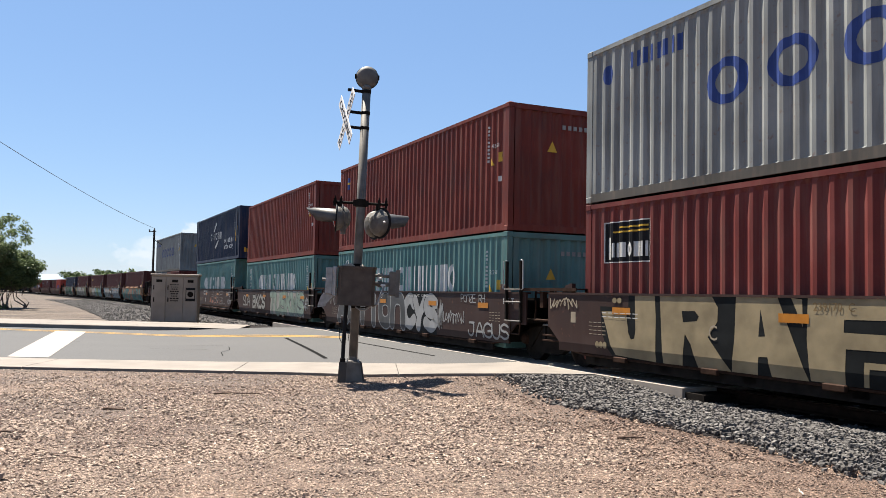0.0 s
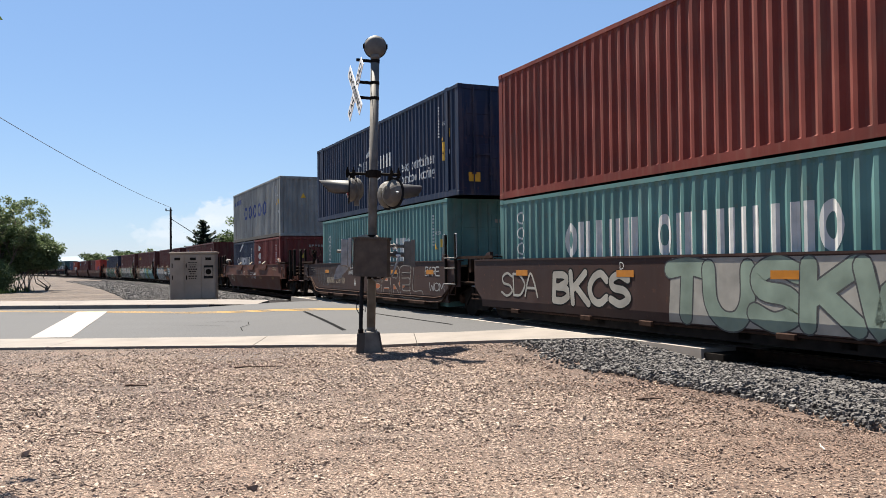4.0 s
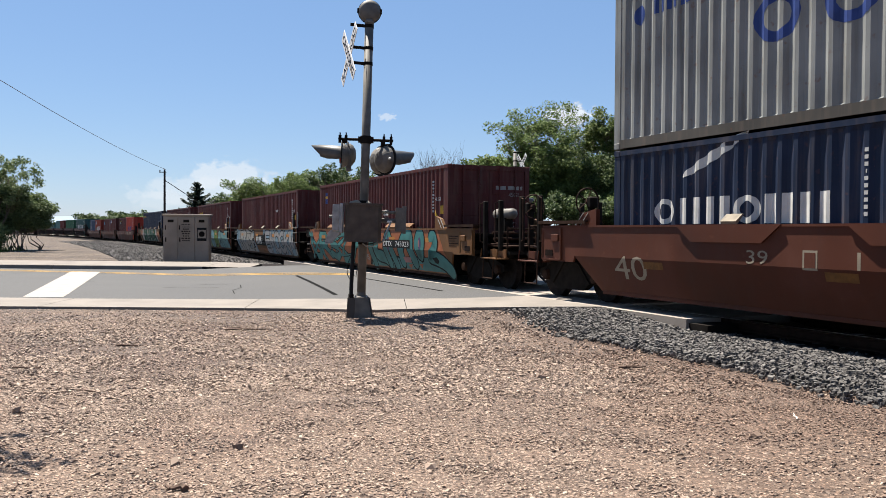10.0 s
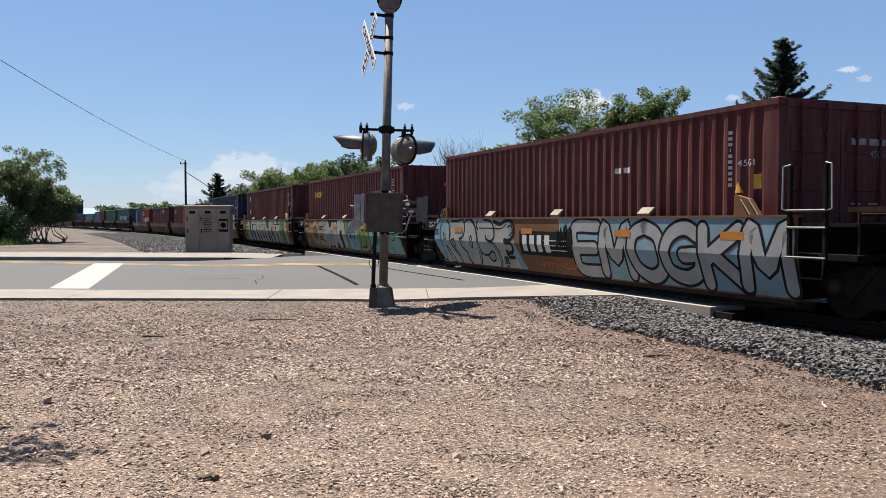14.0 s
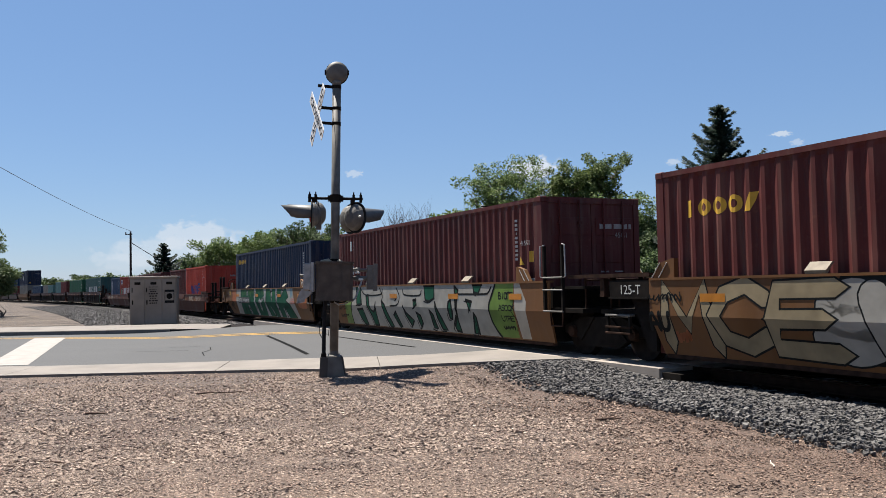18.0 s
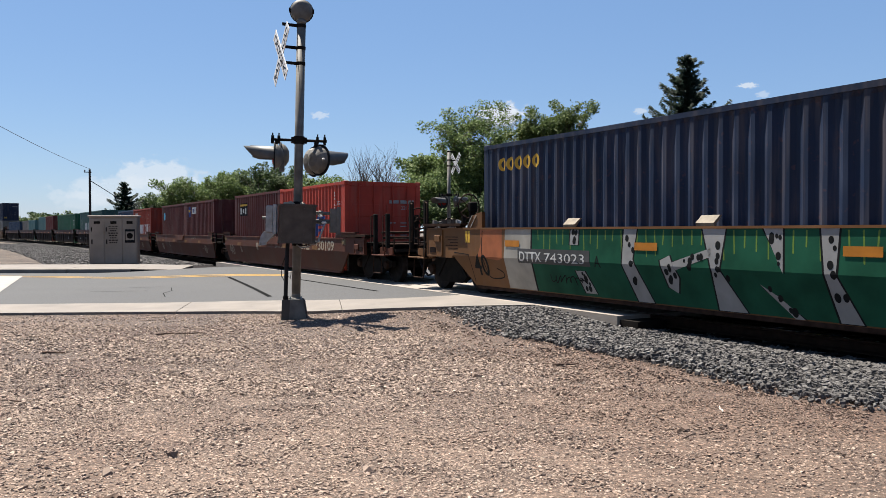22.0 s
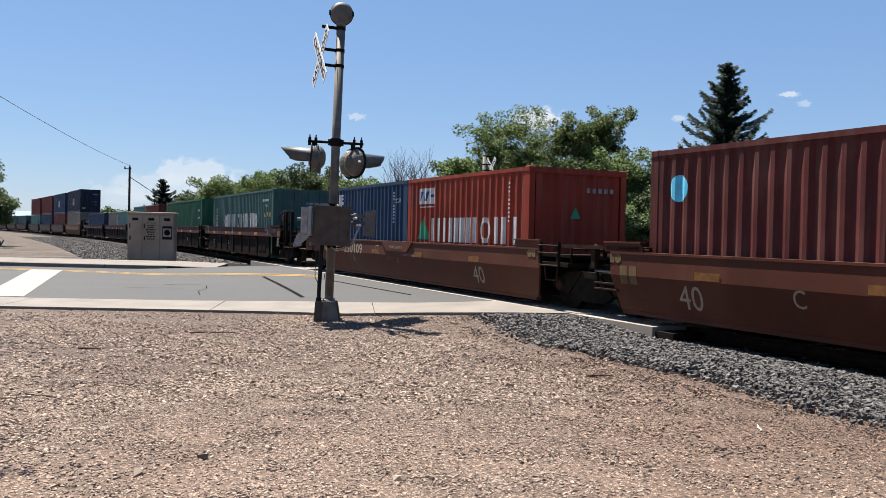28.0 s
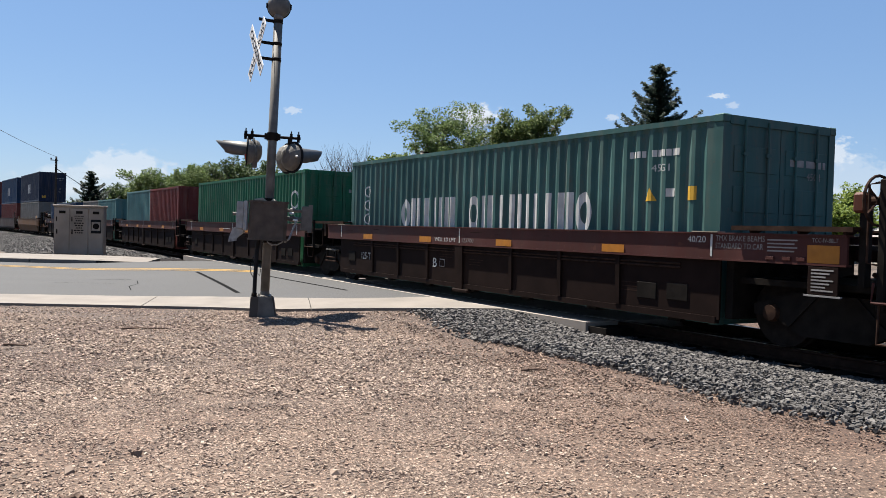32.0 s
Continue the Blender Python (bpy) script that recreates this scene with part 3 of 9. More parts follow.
for lat in (1.44, 0.68):
    c = [track(9.9, lat), track(9.9, lat - 0.6), track(10.31, lat - 0.6), track(10.31, lat)]
    g.add([(p.x, p.y, -0.05) for p in c] + [(p.x, p.y, RAILZ - 0.06) for p in c], [(4, 5, 6, 7), (0, 1, 5, 4), (1, 2, 6, 5), (2, 3, 7, 6), (3, 0, 4, 7)])
part("end_ramp", g, STEEL_DARK, panels, "dark steel end ramp")


# ---- loose stones ----
def stone(rng, r):
    """A rough block with broken corners."""
    n = 6
    vs = []
    for sgn in (-1, 1):
        for i in range(n // 2 + 1):
            a = 2 * math.pi * (i + 0.5 * (sgn > 0)) / (n // 2 + 1) + rng.uniform(-0.35, 0.35)
            k = r * rng.uniform(0.7, 1.2)
            vs.append((math.cos(a) * k, math.sin(a) * k * rng.uniform(0.7, 1.0), sgn * r * rng.uniform(0.3, 0.62)))
    m = n // 2 + 1
    fs = [tuple(range(m - 1, -1, -1)), tuple(range(m, 2 * m))] + [(i, (i + 1) % m, m + i) for i in range(m)] + [((i + 1) % m, m + (i + 1) % m, m + i) for i in range(m)]
    return vs, fs


rng = random.Random(5)
SHAPES = [stone(rng, 1.0) for _ in range(24)]
BLOCKS = [(vs, fs[1:]) for vs, fs in SHAPES]


def scatter(name, spots, material, label, category, tilt=1.0, shapes=SHAPES):
    verts, faces = [], []
    for x, y, z, r in spots:
        vs, fs = shapes[rng.randrange(24)]
        a, b, c, e = rng.uniform(0, 6.28), rng.uniform(-0.7, 0.7), rng.uniform(0.7, 1.3), rng.uniform(-0.6, 0.6)
        ca, sa, n = math.cos(a), math.sin(a), len(verts)
        for px, py, pz in vs:
            pz = pz * (0.75 + 0.6 * tilt) + (px * b + py * e) * tilt
            verts.append((x + (px * ca - py * sa) * r, y + (px * sa + py * ca) * r * c, z + pz * r))
        faces += [tuple(n + i for i in q) for q in fs]
    me = bpy.data.meshes.new(name)
    me.from_pydata(verts, [], faces)
    me.update()
    return tagged(part(name, me, material), label, category, kind="stuff")


spots = []
for _ in range(78000):
    s = rng.uniform(0.5, 18)
    lat = rng.uniform(0.96 if s < 10.2 else 1.5, 4.0)
    p = track(s, lat)
    if p.y > interp(p.x, NEAR) - 0.02:
        continue
    edge = interp(s, [(0, 3.35), (5.5, 3.3), (7.5, 3.15), (9.7, 3.1), (10.7, 3.4), (13.3, 3.0), (15, 2.9)]) + 0.3 * noise.noise((s * 0.6, 0, 0))
    if rng.random() < (lat - edge + 0.7) / 0.9:
        continue
    spots.append((p.x, p.y, max(shoulder(lat), ground_z(p.x, p.y) + 0.018) - 0.012 + rng.uniform(-0.012, 0.022), rng.uniform(0.014, 0.036)))
for _ in range(52000):
    s, lat = rng.uniform(38, 120), 1.35 + 6.5 * rng.random() ** 1.7
    p = track(s, lat)
    if -12 < p.x and p.y < 38.5:
        continue
    spots.append((p.x, p.y, (0.03 if lat < 3.5 else 0.0) + rng.uniform(-0.01, 0.015), rng.uniform(0.03, 0.06)))
for _ in range(2500):
    s, lat = rng.uniform(-6, 12), rng.uniform(-2.6, 0.7)
    p = track(s, lat)
    spots.append((p.x, p.y, 0.02 + rng.uniform(0, 0.02), rng.uniform(0.025, 0.05)))
scatter("ballast_stones", spots, BALLAST, "loose crushed grey ballast stones beside the rails", "ballast", 0.5)

spots = []
for _ in range(230000):
    x, y = rng.gauss(-0.5, 5.2), rng.gauss(8.5, 5.0)
    lat = lateral(x, y)[0]
    if abs(lat) < 2.75 or lat < 0 or y > interp(x, NEAR) - 0.03:
        continue
    if noise.noise((x * 0.55, y * 0.75, 7)) < rng.uniform(-0.75, 0.4):
        continue
    r = 0.006 + 0.014 * rng.random() ** 2 + (0.009 if y > 8 else 0) * rng.random()
    spots.append((x, y, ground_z(x, y) - r * 0.12, r))
for _ in range(110000):
    x, y = rng.uniform(-4.6, 5.6), rng.uniform(4.0, 10.5)
    if abs(x) > 0.62 * y + 0.6 or lateral(x, y)[0] < 2.9:
        continue
    if noise.noise((x * 0.5, y * 0.6, 21)) < rng.uniform(-0.85, 0.1):
        continue
    r = rng.uniform(0.0045, 0.0115)
    spots.append((x, y, ground_z(x, y) - r * 0.1, r))
for x, y, r in ((1.74, 8.9, 0.05), (0.35, 5.55, 0.05), (-1.0, 6.1, 0.045), (-1.35, 5.7, 0.04), (-3.1, 7.4, 0.06), (2.9, 6.2, 0.04)):
    spots.append((x, y, ground_z(x, y) + 0.008, r))
brown = [q for q in spots if q[0] * 0.34 - 0.45 + 0.9 * noise.noise((q[0] * 0.5, q[1] * 0.5, 31)) > rng.uniform(0, 0.9)]
kept = set(map(id, brown))
scatter("pebbles", [q for q in spots if id(q) not in kept], PEBBLE, "loose tan and grey pebbles lying on the gravel", "pebbles", 0.55, BLOCKS)
scatter("soil_crumbs", brown, CRUMB, "loose red-brown stones and soil crumbs beside the ballast", "pebbles", 0.6, BLOCKS)

# a few twigs and a strip of bark on the gravel
TWIG = plain("dry_twig", (0.09, 0.06, 0.045), 0.9, 0, 0.4, 20)
PALE_TWIG = plain("bleached_twig", (0.5, 0.44, 0.36), 0.9, 0, 0.2, 20)
for x, y, ln, a, m, r in ((2.92, 9.5, 0.34, 12, TWIG, 0.02), (2.97, 9.6, 0.16, 30, TWIG, 0.014), (-2.1, 13.5, 0.7, 8, TWIG, 0.016), (-1.2, 5.11, 0.13, 170, TWIG, 0.022),
                          (3.55, 6.9, 0.25, 70, PALE_TWIG, 0.008), (-3.9, 9.6, 0.3, 5, TWIG, 0.014), (-2.9, 8.4, 0.35, 160, TWIG, 0.01), (-0.6, 4.4, 0.3, 40, TWIG, 0.012), (-3.4, 11.6, 0.28, 0, TWIG, 0.02)):
    g, pts = Geo(), []
    for i in range(5):
        u = i / 4 - 0.5
        px, py = x + math.cos(radians(a)) * u * ln, y + math.sin(radians(a)) * u * ln + 0.02 * math.sin(i * 2.1 + x)
        pts.append((px, py, ground_z(px, py) + r * 0.9 + 0.006 * math.sin(i * 1.7)))
    for i, (p, q) in enumerate(zip(pts, pts[1:])):
        g.tube(p, q, r * (1 - 0.15 * i), r * (0.85 - 0.15 * i), 6)
    tagged(part("twig", g, m), "dry broken twig lying on the gravel", "twig", "twigs on the gravel")

# ---- flat markings that follow a surface ----
def text_bm(body, height, width=None, fat=0.0, spacing=1.0, lean=0.0):
    """Letters of the built-in font as a flat mesh in x and z, left end and base line at the origin."""
    cu = bpy.data.curves.new("letters", "FONT")
    cu.body, cu.size, cu.offset, cu.space_character, cu.resolution_u, cu.shear = body, height * 1.38, fat, spacing, 3, lean
    ob = bpy.data.objects.new("letters", cu)
    me = bpy.data.meshes.new_from_object(ob)
    bm = bmesh.new()
    bm.from_mesh(me)
    bpy.data.objects.remove(ob)
    bpy.data.curves.remove(cu)
    bpy.data.meshes.remove(me)
    xs = [v.co.x for v in bm.verts] or [0, 1]
    k = width / (max(xs) - min(xs)) if width else 1.0
    x0 = min(xs)
    for v in bm.verts:
        v.co = Vector(((v.co.x - x0) * k, 0, v.co.y))
    return bm


def shape_bm(kinds, height, width, thick=0.22, gap=0.3):
    """A row of plain marks: o a ring, b a pair of bars, s a solid block, t a triangle, z a slanted bar, d a disc, - a thin dash."""
    bm = bmesh.new()
    n = len(kinds)
    w = width / (n + gap * (n - 1))
    for i, k in enumerate(kinds):
        x0 = i * w * (1 + gap)
        def poly(pts):
            bm.faces.new([bm.verts.new((x0 + a * w, 0, b * height)) for a, b in pts])
        if k == "o":
            m = 20
            ring = lambda r, rz: [bm.verts.new((x0 + w * (0.5 + 0.5 * r * math.cos(6.2832 * j / m)), 0, height * (0.5 + 0.5 * rz * math.sin(6.2832 * j / m)))) for j in range(m)]
            a, b = ring(1, 1), ring(1 - 2 * thick * 1.1, 1 - 2 * thick)
            for j in range(m):
                bm.faces.new((a[j], a[(j + 1) % m], b[(j + 1) % m], b[j]))
        elif k == "d":
            poly([(0.5 + 0.5 * math.cos(6.2832 * j / 20), 0.5 + 0.5 * math.sin(6.2832 * j / 20)) for j in range(20)])
        elif k == "b":
            poly([(0, 0), (0.36, 0), (0.36, 1), (0, 1)])
            poly([(0.6, 0), (0.98, 0), (0.98, 1), (0.6, 1)])
        elif k == "s":
            poly([(0, 0), (1, 0), (1, 1), (0, 1)])
        elif k == "t":
            poly([(0, 0), (1, 0), (0.5, 1)])
        elif k == "i":
            poly([(0.3, 0), (0.7, 0), (0.7, 1), (0.3, 1)])
        elif k == "z":
            poly([(0, 0), (0.5, 0), (1, 1), (0.5, 1)])
        elif k == "-":
            poly([(0, 0.35), (1, 0.35), (1, 0.65), (0, 0.65)])
    return bm


def lay(bm, x, z, surface, cuts_x=(), cuts_z=(), turn=0.0, lift=0.006):
    """Moves a flat mark to x, z on a side and bends it to the side's surface y(x, z)."""
    if turn:
        bmesh.ops.rotate(bm, verts=bm.verts, cent=(0, 0, 0), matrix=Matrix.Rotation(radians(turn), 3, "Y"))
    bmesh.ops.translate(bm, verts=bm.verts, vec=(x, 0, z))
    xs, zs = [v.co.x for v in bm.verts], [v.co.z for v in bm.verts]
    for c in cuts_x:
        if min(xs) < c < max(xs):
            bmesh.ops.bisect_plane(bm, geom=bm.verts[:] + bm.edges[:] + bm.faces[:], plane_co=(c, 0, 0), plane_no=(1, 0, 0), dist=1e-5)
    for c in cuts_z:
        if min(zs) < c < max(zs):
            bmesh.ops.bisect_plane(bm, geom=bm.verts[:] + bm.edges[:] + bm.faces[:], plane_co=(0, 0, c), plane_no=(0, 0, 1), dist=1e-5)
    for v in bm.verts:
        v.co.y = surface(v.co.x, v.co.z) - lift * 0.42
    for f in bm.faces:
        f.normal_update()
        if f.normal.y > 0:
            f.normal_flip()
    return pieces(bm)


def pieces(bm):
    """One mesh for each separate letter or mark."""
    bm.verts.index_update()
    seen, out = set(), []
    for v in bm.verts:
        if v.index in seen:
            continue
        stack, comp = [v], []
        seen.add(v.index)
        while stack:
            a = stack.pop()
            comp.append(a)
            for e in a.link_edges:
                b = e.other_vert(a)
                if b.index not in seen:
                    seen.add(b.index)
                    stack.append(b)
        idx = {a.index: i for i, a in enumerate(comp)}
        me = bpy.data.meshes.new("mark")
        me.from_pydata([tuple(a.co) for a in comp], [], [tuple(idx[q.index] for q in f.verts) for f in bm.faces if f.verts[0].index in idx])
        me.update()
        out.append(me)
    bm.free()
    return out


def parts(name, meshes, material, parent, label=""):
    for me in meshes:
        part(name, me, material, parent, label)


# ---- shipping containers ----
PITCH, DEPTH, HALF = 0.278, 0.038, 1.219
_STEPS = ((0.0, 0.0), (0.07, 0.0), (0.138, DEPTH), (0.208, DEPTH))


def corrugation(length):
    """Break points (x, depth) of a corrugated side, from end to end between the corner posts."""
    inner = length / 2 - 0.17
    n = int(2 * inner / PITCH)
    x0 = -n * PITCH / 2 - 0.035
    pts = [(-inner, 0.0)]
    for i in range(n):
        pts += [(x0 + i * PITCH + a, d) for a, d in _STEPS]
    pts += [(x0 + n * PITCH, 0.0), (inner, 0.0)]
    pts = [p for p in pts if -inner <= p[0] <= inner]
    return pts


def corrugated(pts, y, sign, z0, z1):
    g, n = Geo(), len(pts)
    rows = [(z0, 0.5), (z0 + 0.04, 1.0), (z1 - 0.07, 1.0), (z1, 0.35)]
    for z, k in rows:
        g.v += [(x, y - sign * d * k, z) for x, d in pts]
    for j in range(3):
        g.f += [(j * n + i, j * n + i + 1, (j + 1) * n + i + 1, (j + 1) * n + i) for i in range(n - 1)]
    return g


PAINTS = {}
for key, col, ro in (("maroon", (0.158, 0.029, 0.025), 0.5), ("redbrown", (0.25, 0.043, 0.036), 0.5), ("rust", (0.28, 0.05, 0.034), 0.55), ("brightred", (0.78, 0.085, 0.045), 0.5), ("orange", (0.47, 0.06, 0.028), 0.55), ("darkmaroon", (0.12, 0.03, 0.028), 0.5),
                     ("teal", (0.165, 0.36, 0.345), 0.5), ("green", (0.02, 0.19, 0.09), 0.45), ("darkteal", (0.075, 0.2, 0.185), 0.5), ("navy", (0.012, 0.031, 0.084), 0.45), ("blue", (0.011, 0.066, 0.165), 0.45),
                     ("grey", (0.43, 0.45, 0.44), 0.5), ("beige", (0.36, 0.34, 0.3), 0.55), ("skyblue", (0.03, 0.11, 0.3), 0.5)):
    PAINTS[key] = paint(key + "_container_paint", tuple(c * 0.42 for c in col), ro + 0.12, 0.3 if key != "grey" else 0.75, 0.22 if key != "grey" else 0.45, (0.16, 0.12, 0.09) if key != "grey" else (0.07, 0.06, 0.048))
GREY_RAIL = paint("grimy_grey_rail_paint", (0.06, 0.055, 0.048), 0.65, 0.5, 0.5)
WORD = {"maroon": "maroon", "redbrown": "red-brown", "rust": "rust-red", "brightred": "bright red", "orange": "orange-red", "darkmaroon": "dark maroon", "teal": "teal green", "green": "green", "darkteal": "dark green",
        "navy": "navy blue", "blue": "blue", "grey": "light grey", "beige": "beige", "skyblue": "mid blue"}
FLOOR_Z = 0.30


def container(u, colour, length=12.19, height=2.896, base=FLOOR_Z, doors=True, marks=(), posts=0.0, note=""):
    """A steel box with corrugated walls, rails, posts, castings and doors or a blank end; it rides at u along the train."""
    p = PAINTS[colour]
    size = "twenty-foot" if length < 7 else "forty-five-foot" if length > 13 else "forty-foot"
    root = thing("shipping_container", pose(0, 0, 0), f"{WORD[colour]} {size} container{note} in a well car", "shipping container", "containers on the train")
    L, H = length / 2, height
    RIDERS.append((root, u, pose(0, 0, base), length))
    pts = corrugation(length)
    wall = HALF - 0.012
    near = part("side_wall", corrugated(pts, -wall, -1, 0.15, H - 0.09), p, root)
    part("side_wall", corrugated(pts, wall, 1, 0.15, H - 0.09), p, root)
    roof = Geo()
    roof.box(-L + 0.1, L - 0.1, -HALF + 0.05, HALF - 0.05, H - 0.05, H - 0.02)
    for k in range(int(length / 1.1)):
        x = -L + 0.6 + k * 1.1
        roof.box(x, x + 0.5, -HALF + 0.15, HALF - 0.15, H - 0.02, H - 0.004)
    part("roof", roof, p, root)
    part("floor", Geo().box(-L + 0.1, L - 0.1, -HALF + 0.06, HALF - 0.06, 0.1, 0.14), STEEL_DARK, root)
    for s in (-1, 1):
        y = s * HALF
        a, b = sorted((y, y - s * 0.065))
        part("top_rail", Geo().box(-L + 0.16, L - 0.16, a, b, H - 0.095, H - 0.015), p, root)
        a, b = sorted((y, y - s * 0.05))
        part("bottom_rail", Geo().box(-L + 0.16, L - 0.16, a, b, 0.012, 0.165), p if colour != "grey" else GREY_RAIL, root)
        for e in (-1, 1):
            x0, x1 = sorted((e * L, e * (L - 0.17)))
            y0, y1 = sorted((y, y - s * 0.14))
            part("corner_post", Geo().box(x0 + (0.006 if e > 0 else 0), x1 - (0.006 if e > 0 else 0), y0 + (0.004 if s < 0 else 0), y1 - (0.004 if s > 0 else 0), 0.118, H - 0.118), p, root)
            for z0 in (0.0, H - 0.118):
                g = Geo().chamfer(x0 - (0.006 if e < 0 else 0), x1 + (0.006 if e > 0 else 0), y0 - (0.006 if s < 0 else 0), y1 + (0.006 if s > 0 else 0), z0, z0 + 0.118, 0.014)
                part("corner_casting", g, p, root)
            if posts:
                xm = e * posts
                part("corner_post", Geo().box(xm - 0.1, xm + 0.1, y - 0.004 if s < 0 else y - 0.1, y + 0.1 if s < 0 else y + 0.004, 0.165, H - 0.1), p, root)
                part("corner_casting", Geo().chamfer(xm - 0.09, xm + 0.09, y - 0.006 if s < 0 else y - 0.13, y + 0.13 if s < 0 else y + 0.006, H - 0.1, H + 0.012, 0.012), p, root)
    for e in (-1, 1):
        x0, x1 = sorted((e * L, e * (L - 0.1)))
        part("end_header", Geo().box(x0, x1, -1.08, 1.08, H - 0.13, H - 0.01), p, root)
        part("end_sill", Geo().box(x0, x1, -1.08, 1.08, 0.01, 0.15), p, root)
        if e > 0 and doors:
            for s in (-1, 1):
                d = Geo()
                y0, y1 = sorted((s * 0.008, s * 1.075))
                d.box(L - 0.06, L - 0.025, y0, y1, 0.15, H - 0.13)
                door = part("door", d, p, root)
                for z in (0.4, 0.98, 1.56, 2.12):
                    if z < H - 0.5:
                        part("door_panel", Geo().chamfer(L - 0.026, L - 0.012, y0 + 0.1, y1 - 0.1, z, z + 0.36, 0.005), p, door)
                for yy in (0.3, 0.78):
                    part("locking_bar", Geo().tube((L + 0.012, s * yy, 0.06), (L + 0.012, s * yy, H - 0.06), 0.019, n=8).box(L - 0.02, L + 0.035, s * yy - 0.05, s * yy + 0.05, 0.55, 0.61)
                         .box(L - 0.02, L + 0.03, s * yy - 0.045, s * yy + 0.045, H - 0.55, H - 0.5), p, door)
                part("door_handle", Geo().box(L + 0.015, L + 0.035, min(s * 0.3, s * 0.72), max(s * 0.3, s * 0.72), 1.06, 1.1), p, door)
                if s < 0:
                    part("door_plate", Geo().box(L - 0.012, L - 0.006, -0.93, -0.6, 0.36, 0.6), YELLOW_PAINT, door, "yellow data plate")
                if s > 0:
                    for y0, wd, z, hh in ((0.2, 0.3, H - 0.64, 0.1), (0.56, 0.34, H - 0.64, 0.1), (0.94, 0.06, H - 0.64, 0.1), (0.2, 0.2, 1.36, 0.03), (0.56, 0.26, 1.36, 0.03), (0.56, 0.2, 1.26, 0.03), (0.2, 0.16, 1.0, 0.03), (0.56, 0.24, 1.0, 0.03), (0.56, 0.2, 0.9, 0.03)):
                        part("marking", Geo().box(L - 0.011, L - 0.006, y0, y0 + wd, z, z + hh), DULL_WHITE, door, "small white bar")
                    code = text_bm("45G1" if H > 2.7 else "22G1", 0.11, 0.3)
                    for v in code.verts:
                        v.co = Vector((L - 0.006, 0.58 + v.co.x, H - 0.82 + v.co.z))
                    me = bpy.data.meshes.new("marking")
                    code.to_mesh(me)
                    code.free()
                    part("marking", me, DULL_WHITE, door, "white type code")
        else:
            q = [(y, d) for y, d in ((a, b) for a, b in corrugation(2.44 + 0.06))]
            g, n = Geo(), len(q)
            for z, k in ((0.15, 0.5), (0.2, 1), (H - 0.18, 1), (H - 0.13, 0.4)):
                g.v += [(e * (L - 0.03 - d * k), y * 0.97, z) for y, d in q]
            for j in range(3):
                g.f += [(j * n + i, j * n + i + 1, (j + 1) * n + i + 1, (j + 1) * n + i) for i in range(n - 1)]
            part("end_wall", g, p, root)
            if e > 0:
                part("end_label", Geo().add([(L - 0.022, -0.2, H - 1.05), (L - 0.022, 0.06, H - 1.05), (L - 0.022, -0.07, H - 0.8)], [(0, 1, 2)]), GREEN_MARK if colour == "orange" else YELLOW_PAINT, root, "small painted triangle")
                for k in range(5):
                    part("marking", Geo().box(L - 0.026, L - 0.02, 0.2 + 0.15 * k, 0.29 + 0.15 * k, H - 0.5, H - 0.4), DULL_WHITE, root, "small white bar")
    # painted marks on the side that faces the road
    xs = [a for a, _ in pts]
    ds = [b for _, b in pts]
    surf = lambda x, z: -wall + float(np.interp(x, xs, ds))
    for k, (kind, body, x, z, h, wd, mat, *more) in enumerate(marks):
        bm = text_bm(body, h, wd, more[0] if more else 0.0) if kind == "text" else shape_bm(body, h, wd, *(more[:2] if more else ()))
        turn = more[2] if len(more) > 2 else 0.0
        if abs(x) + (wd or 0) < L + 3:
            parts("painted_mark", lay(bm, x, z, surf, xs, turn=turn, lift=0.006 + 0.0012 * k), mat, root)
    return root


def id_column(x, top, mat=WHITE_PAINT, n=10):
    """A stack of small plain marks such as boxes carry near their ends."""
    return ("shape", "sss-ssssss-"[:n], x, top, 0.055, 0.085 * n, mat, 0.2, 0.75, 90)


def end_marks(L, H, mat=WHITE_PAINT):
    """Small marks near the forward end of a side: number column, type code, yellow triangle and labels."""
    x = L - 1.05
    return [id_column(x, H - 0.4, mat), ("text", "45G1" if H > 2.7 else "22G1", x + 0.22, H - 0.95, 0.1, 0.34, mat), ("shape", "t", x + 0.12, H - 1.35, 0.17, 0.2, YELLOW_PAINT), ("shape", "s", L - 0.5, H - 1.3, 0.22, 0.12, YELLOW_PAINT),
            ("shape", "s", L - 0.5, H - 1.75, 0.12, 0.12, mat)]


# ---- wheels and trucks ----
def wheel_geo():
    g = Geo()
    for s in (-1, 1):
        y = s * 0.7525
        prof = [(-0.075, 0.3), (-0.07, 0.455), (0.03, 0.458), (0.045, 0.47), (0.065, 0.485), (0.07, 0.40), (0.03, 0.36), (0.03, 0.16), (0.075, 0.12), (0.075, 0.08)]
        g.lathe("y", (0, y, 0), [(-s * a, r) for a, r in prof], 24)
        for k in range(6):      # raised marks on the plate, so that the wheel is seen to turn
            a = k * math.pi / 3
            g.box(math.cos(a) * 0.26 - 0.02, math.cos(a) * 0.26 + 0.02, y + s * 0.02 - 0.02, y + s * 0.02 + 0.03, math.sin(a) * 0.26 - 0.02, math.sin(a) * 0.26 + 0.02)
    return g.tube((0, -0.72, 0), (0, 0.72, 0), 0.085, n=12)


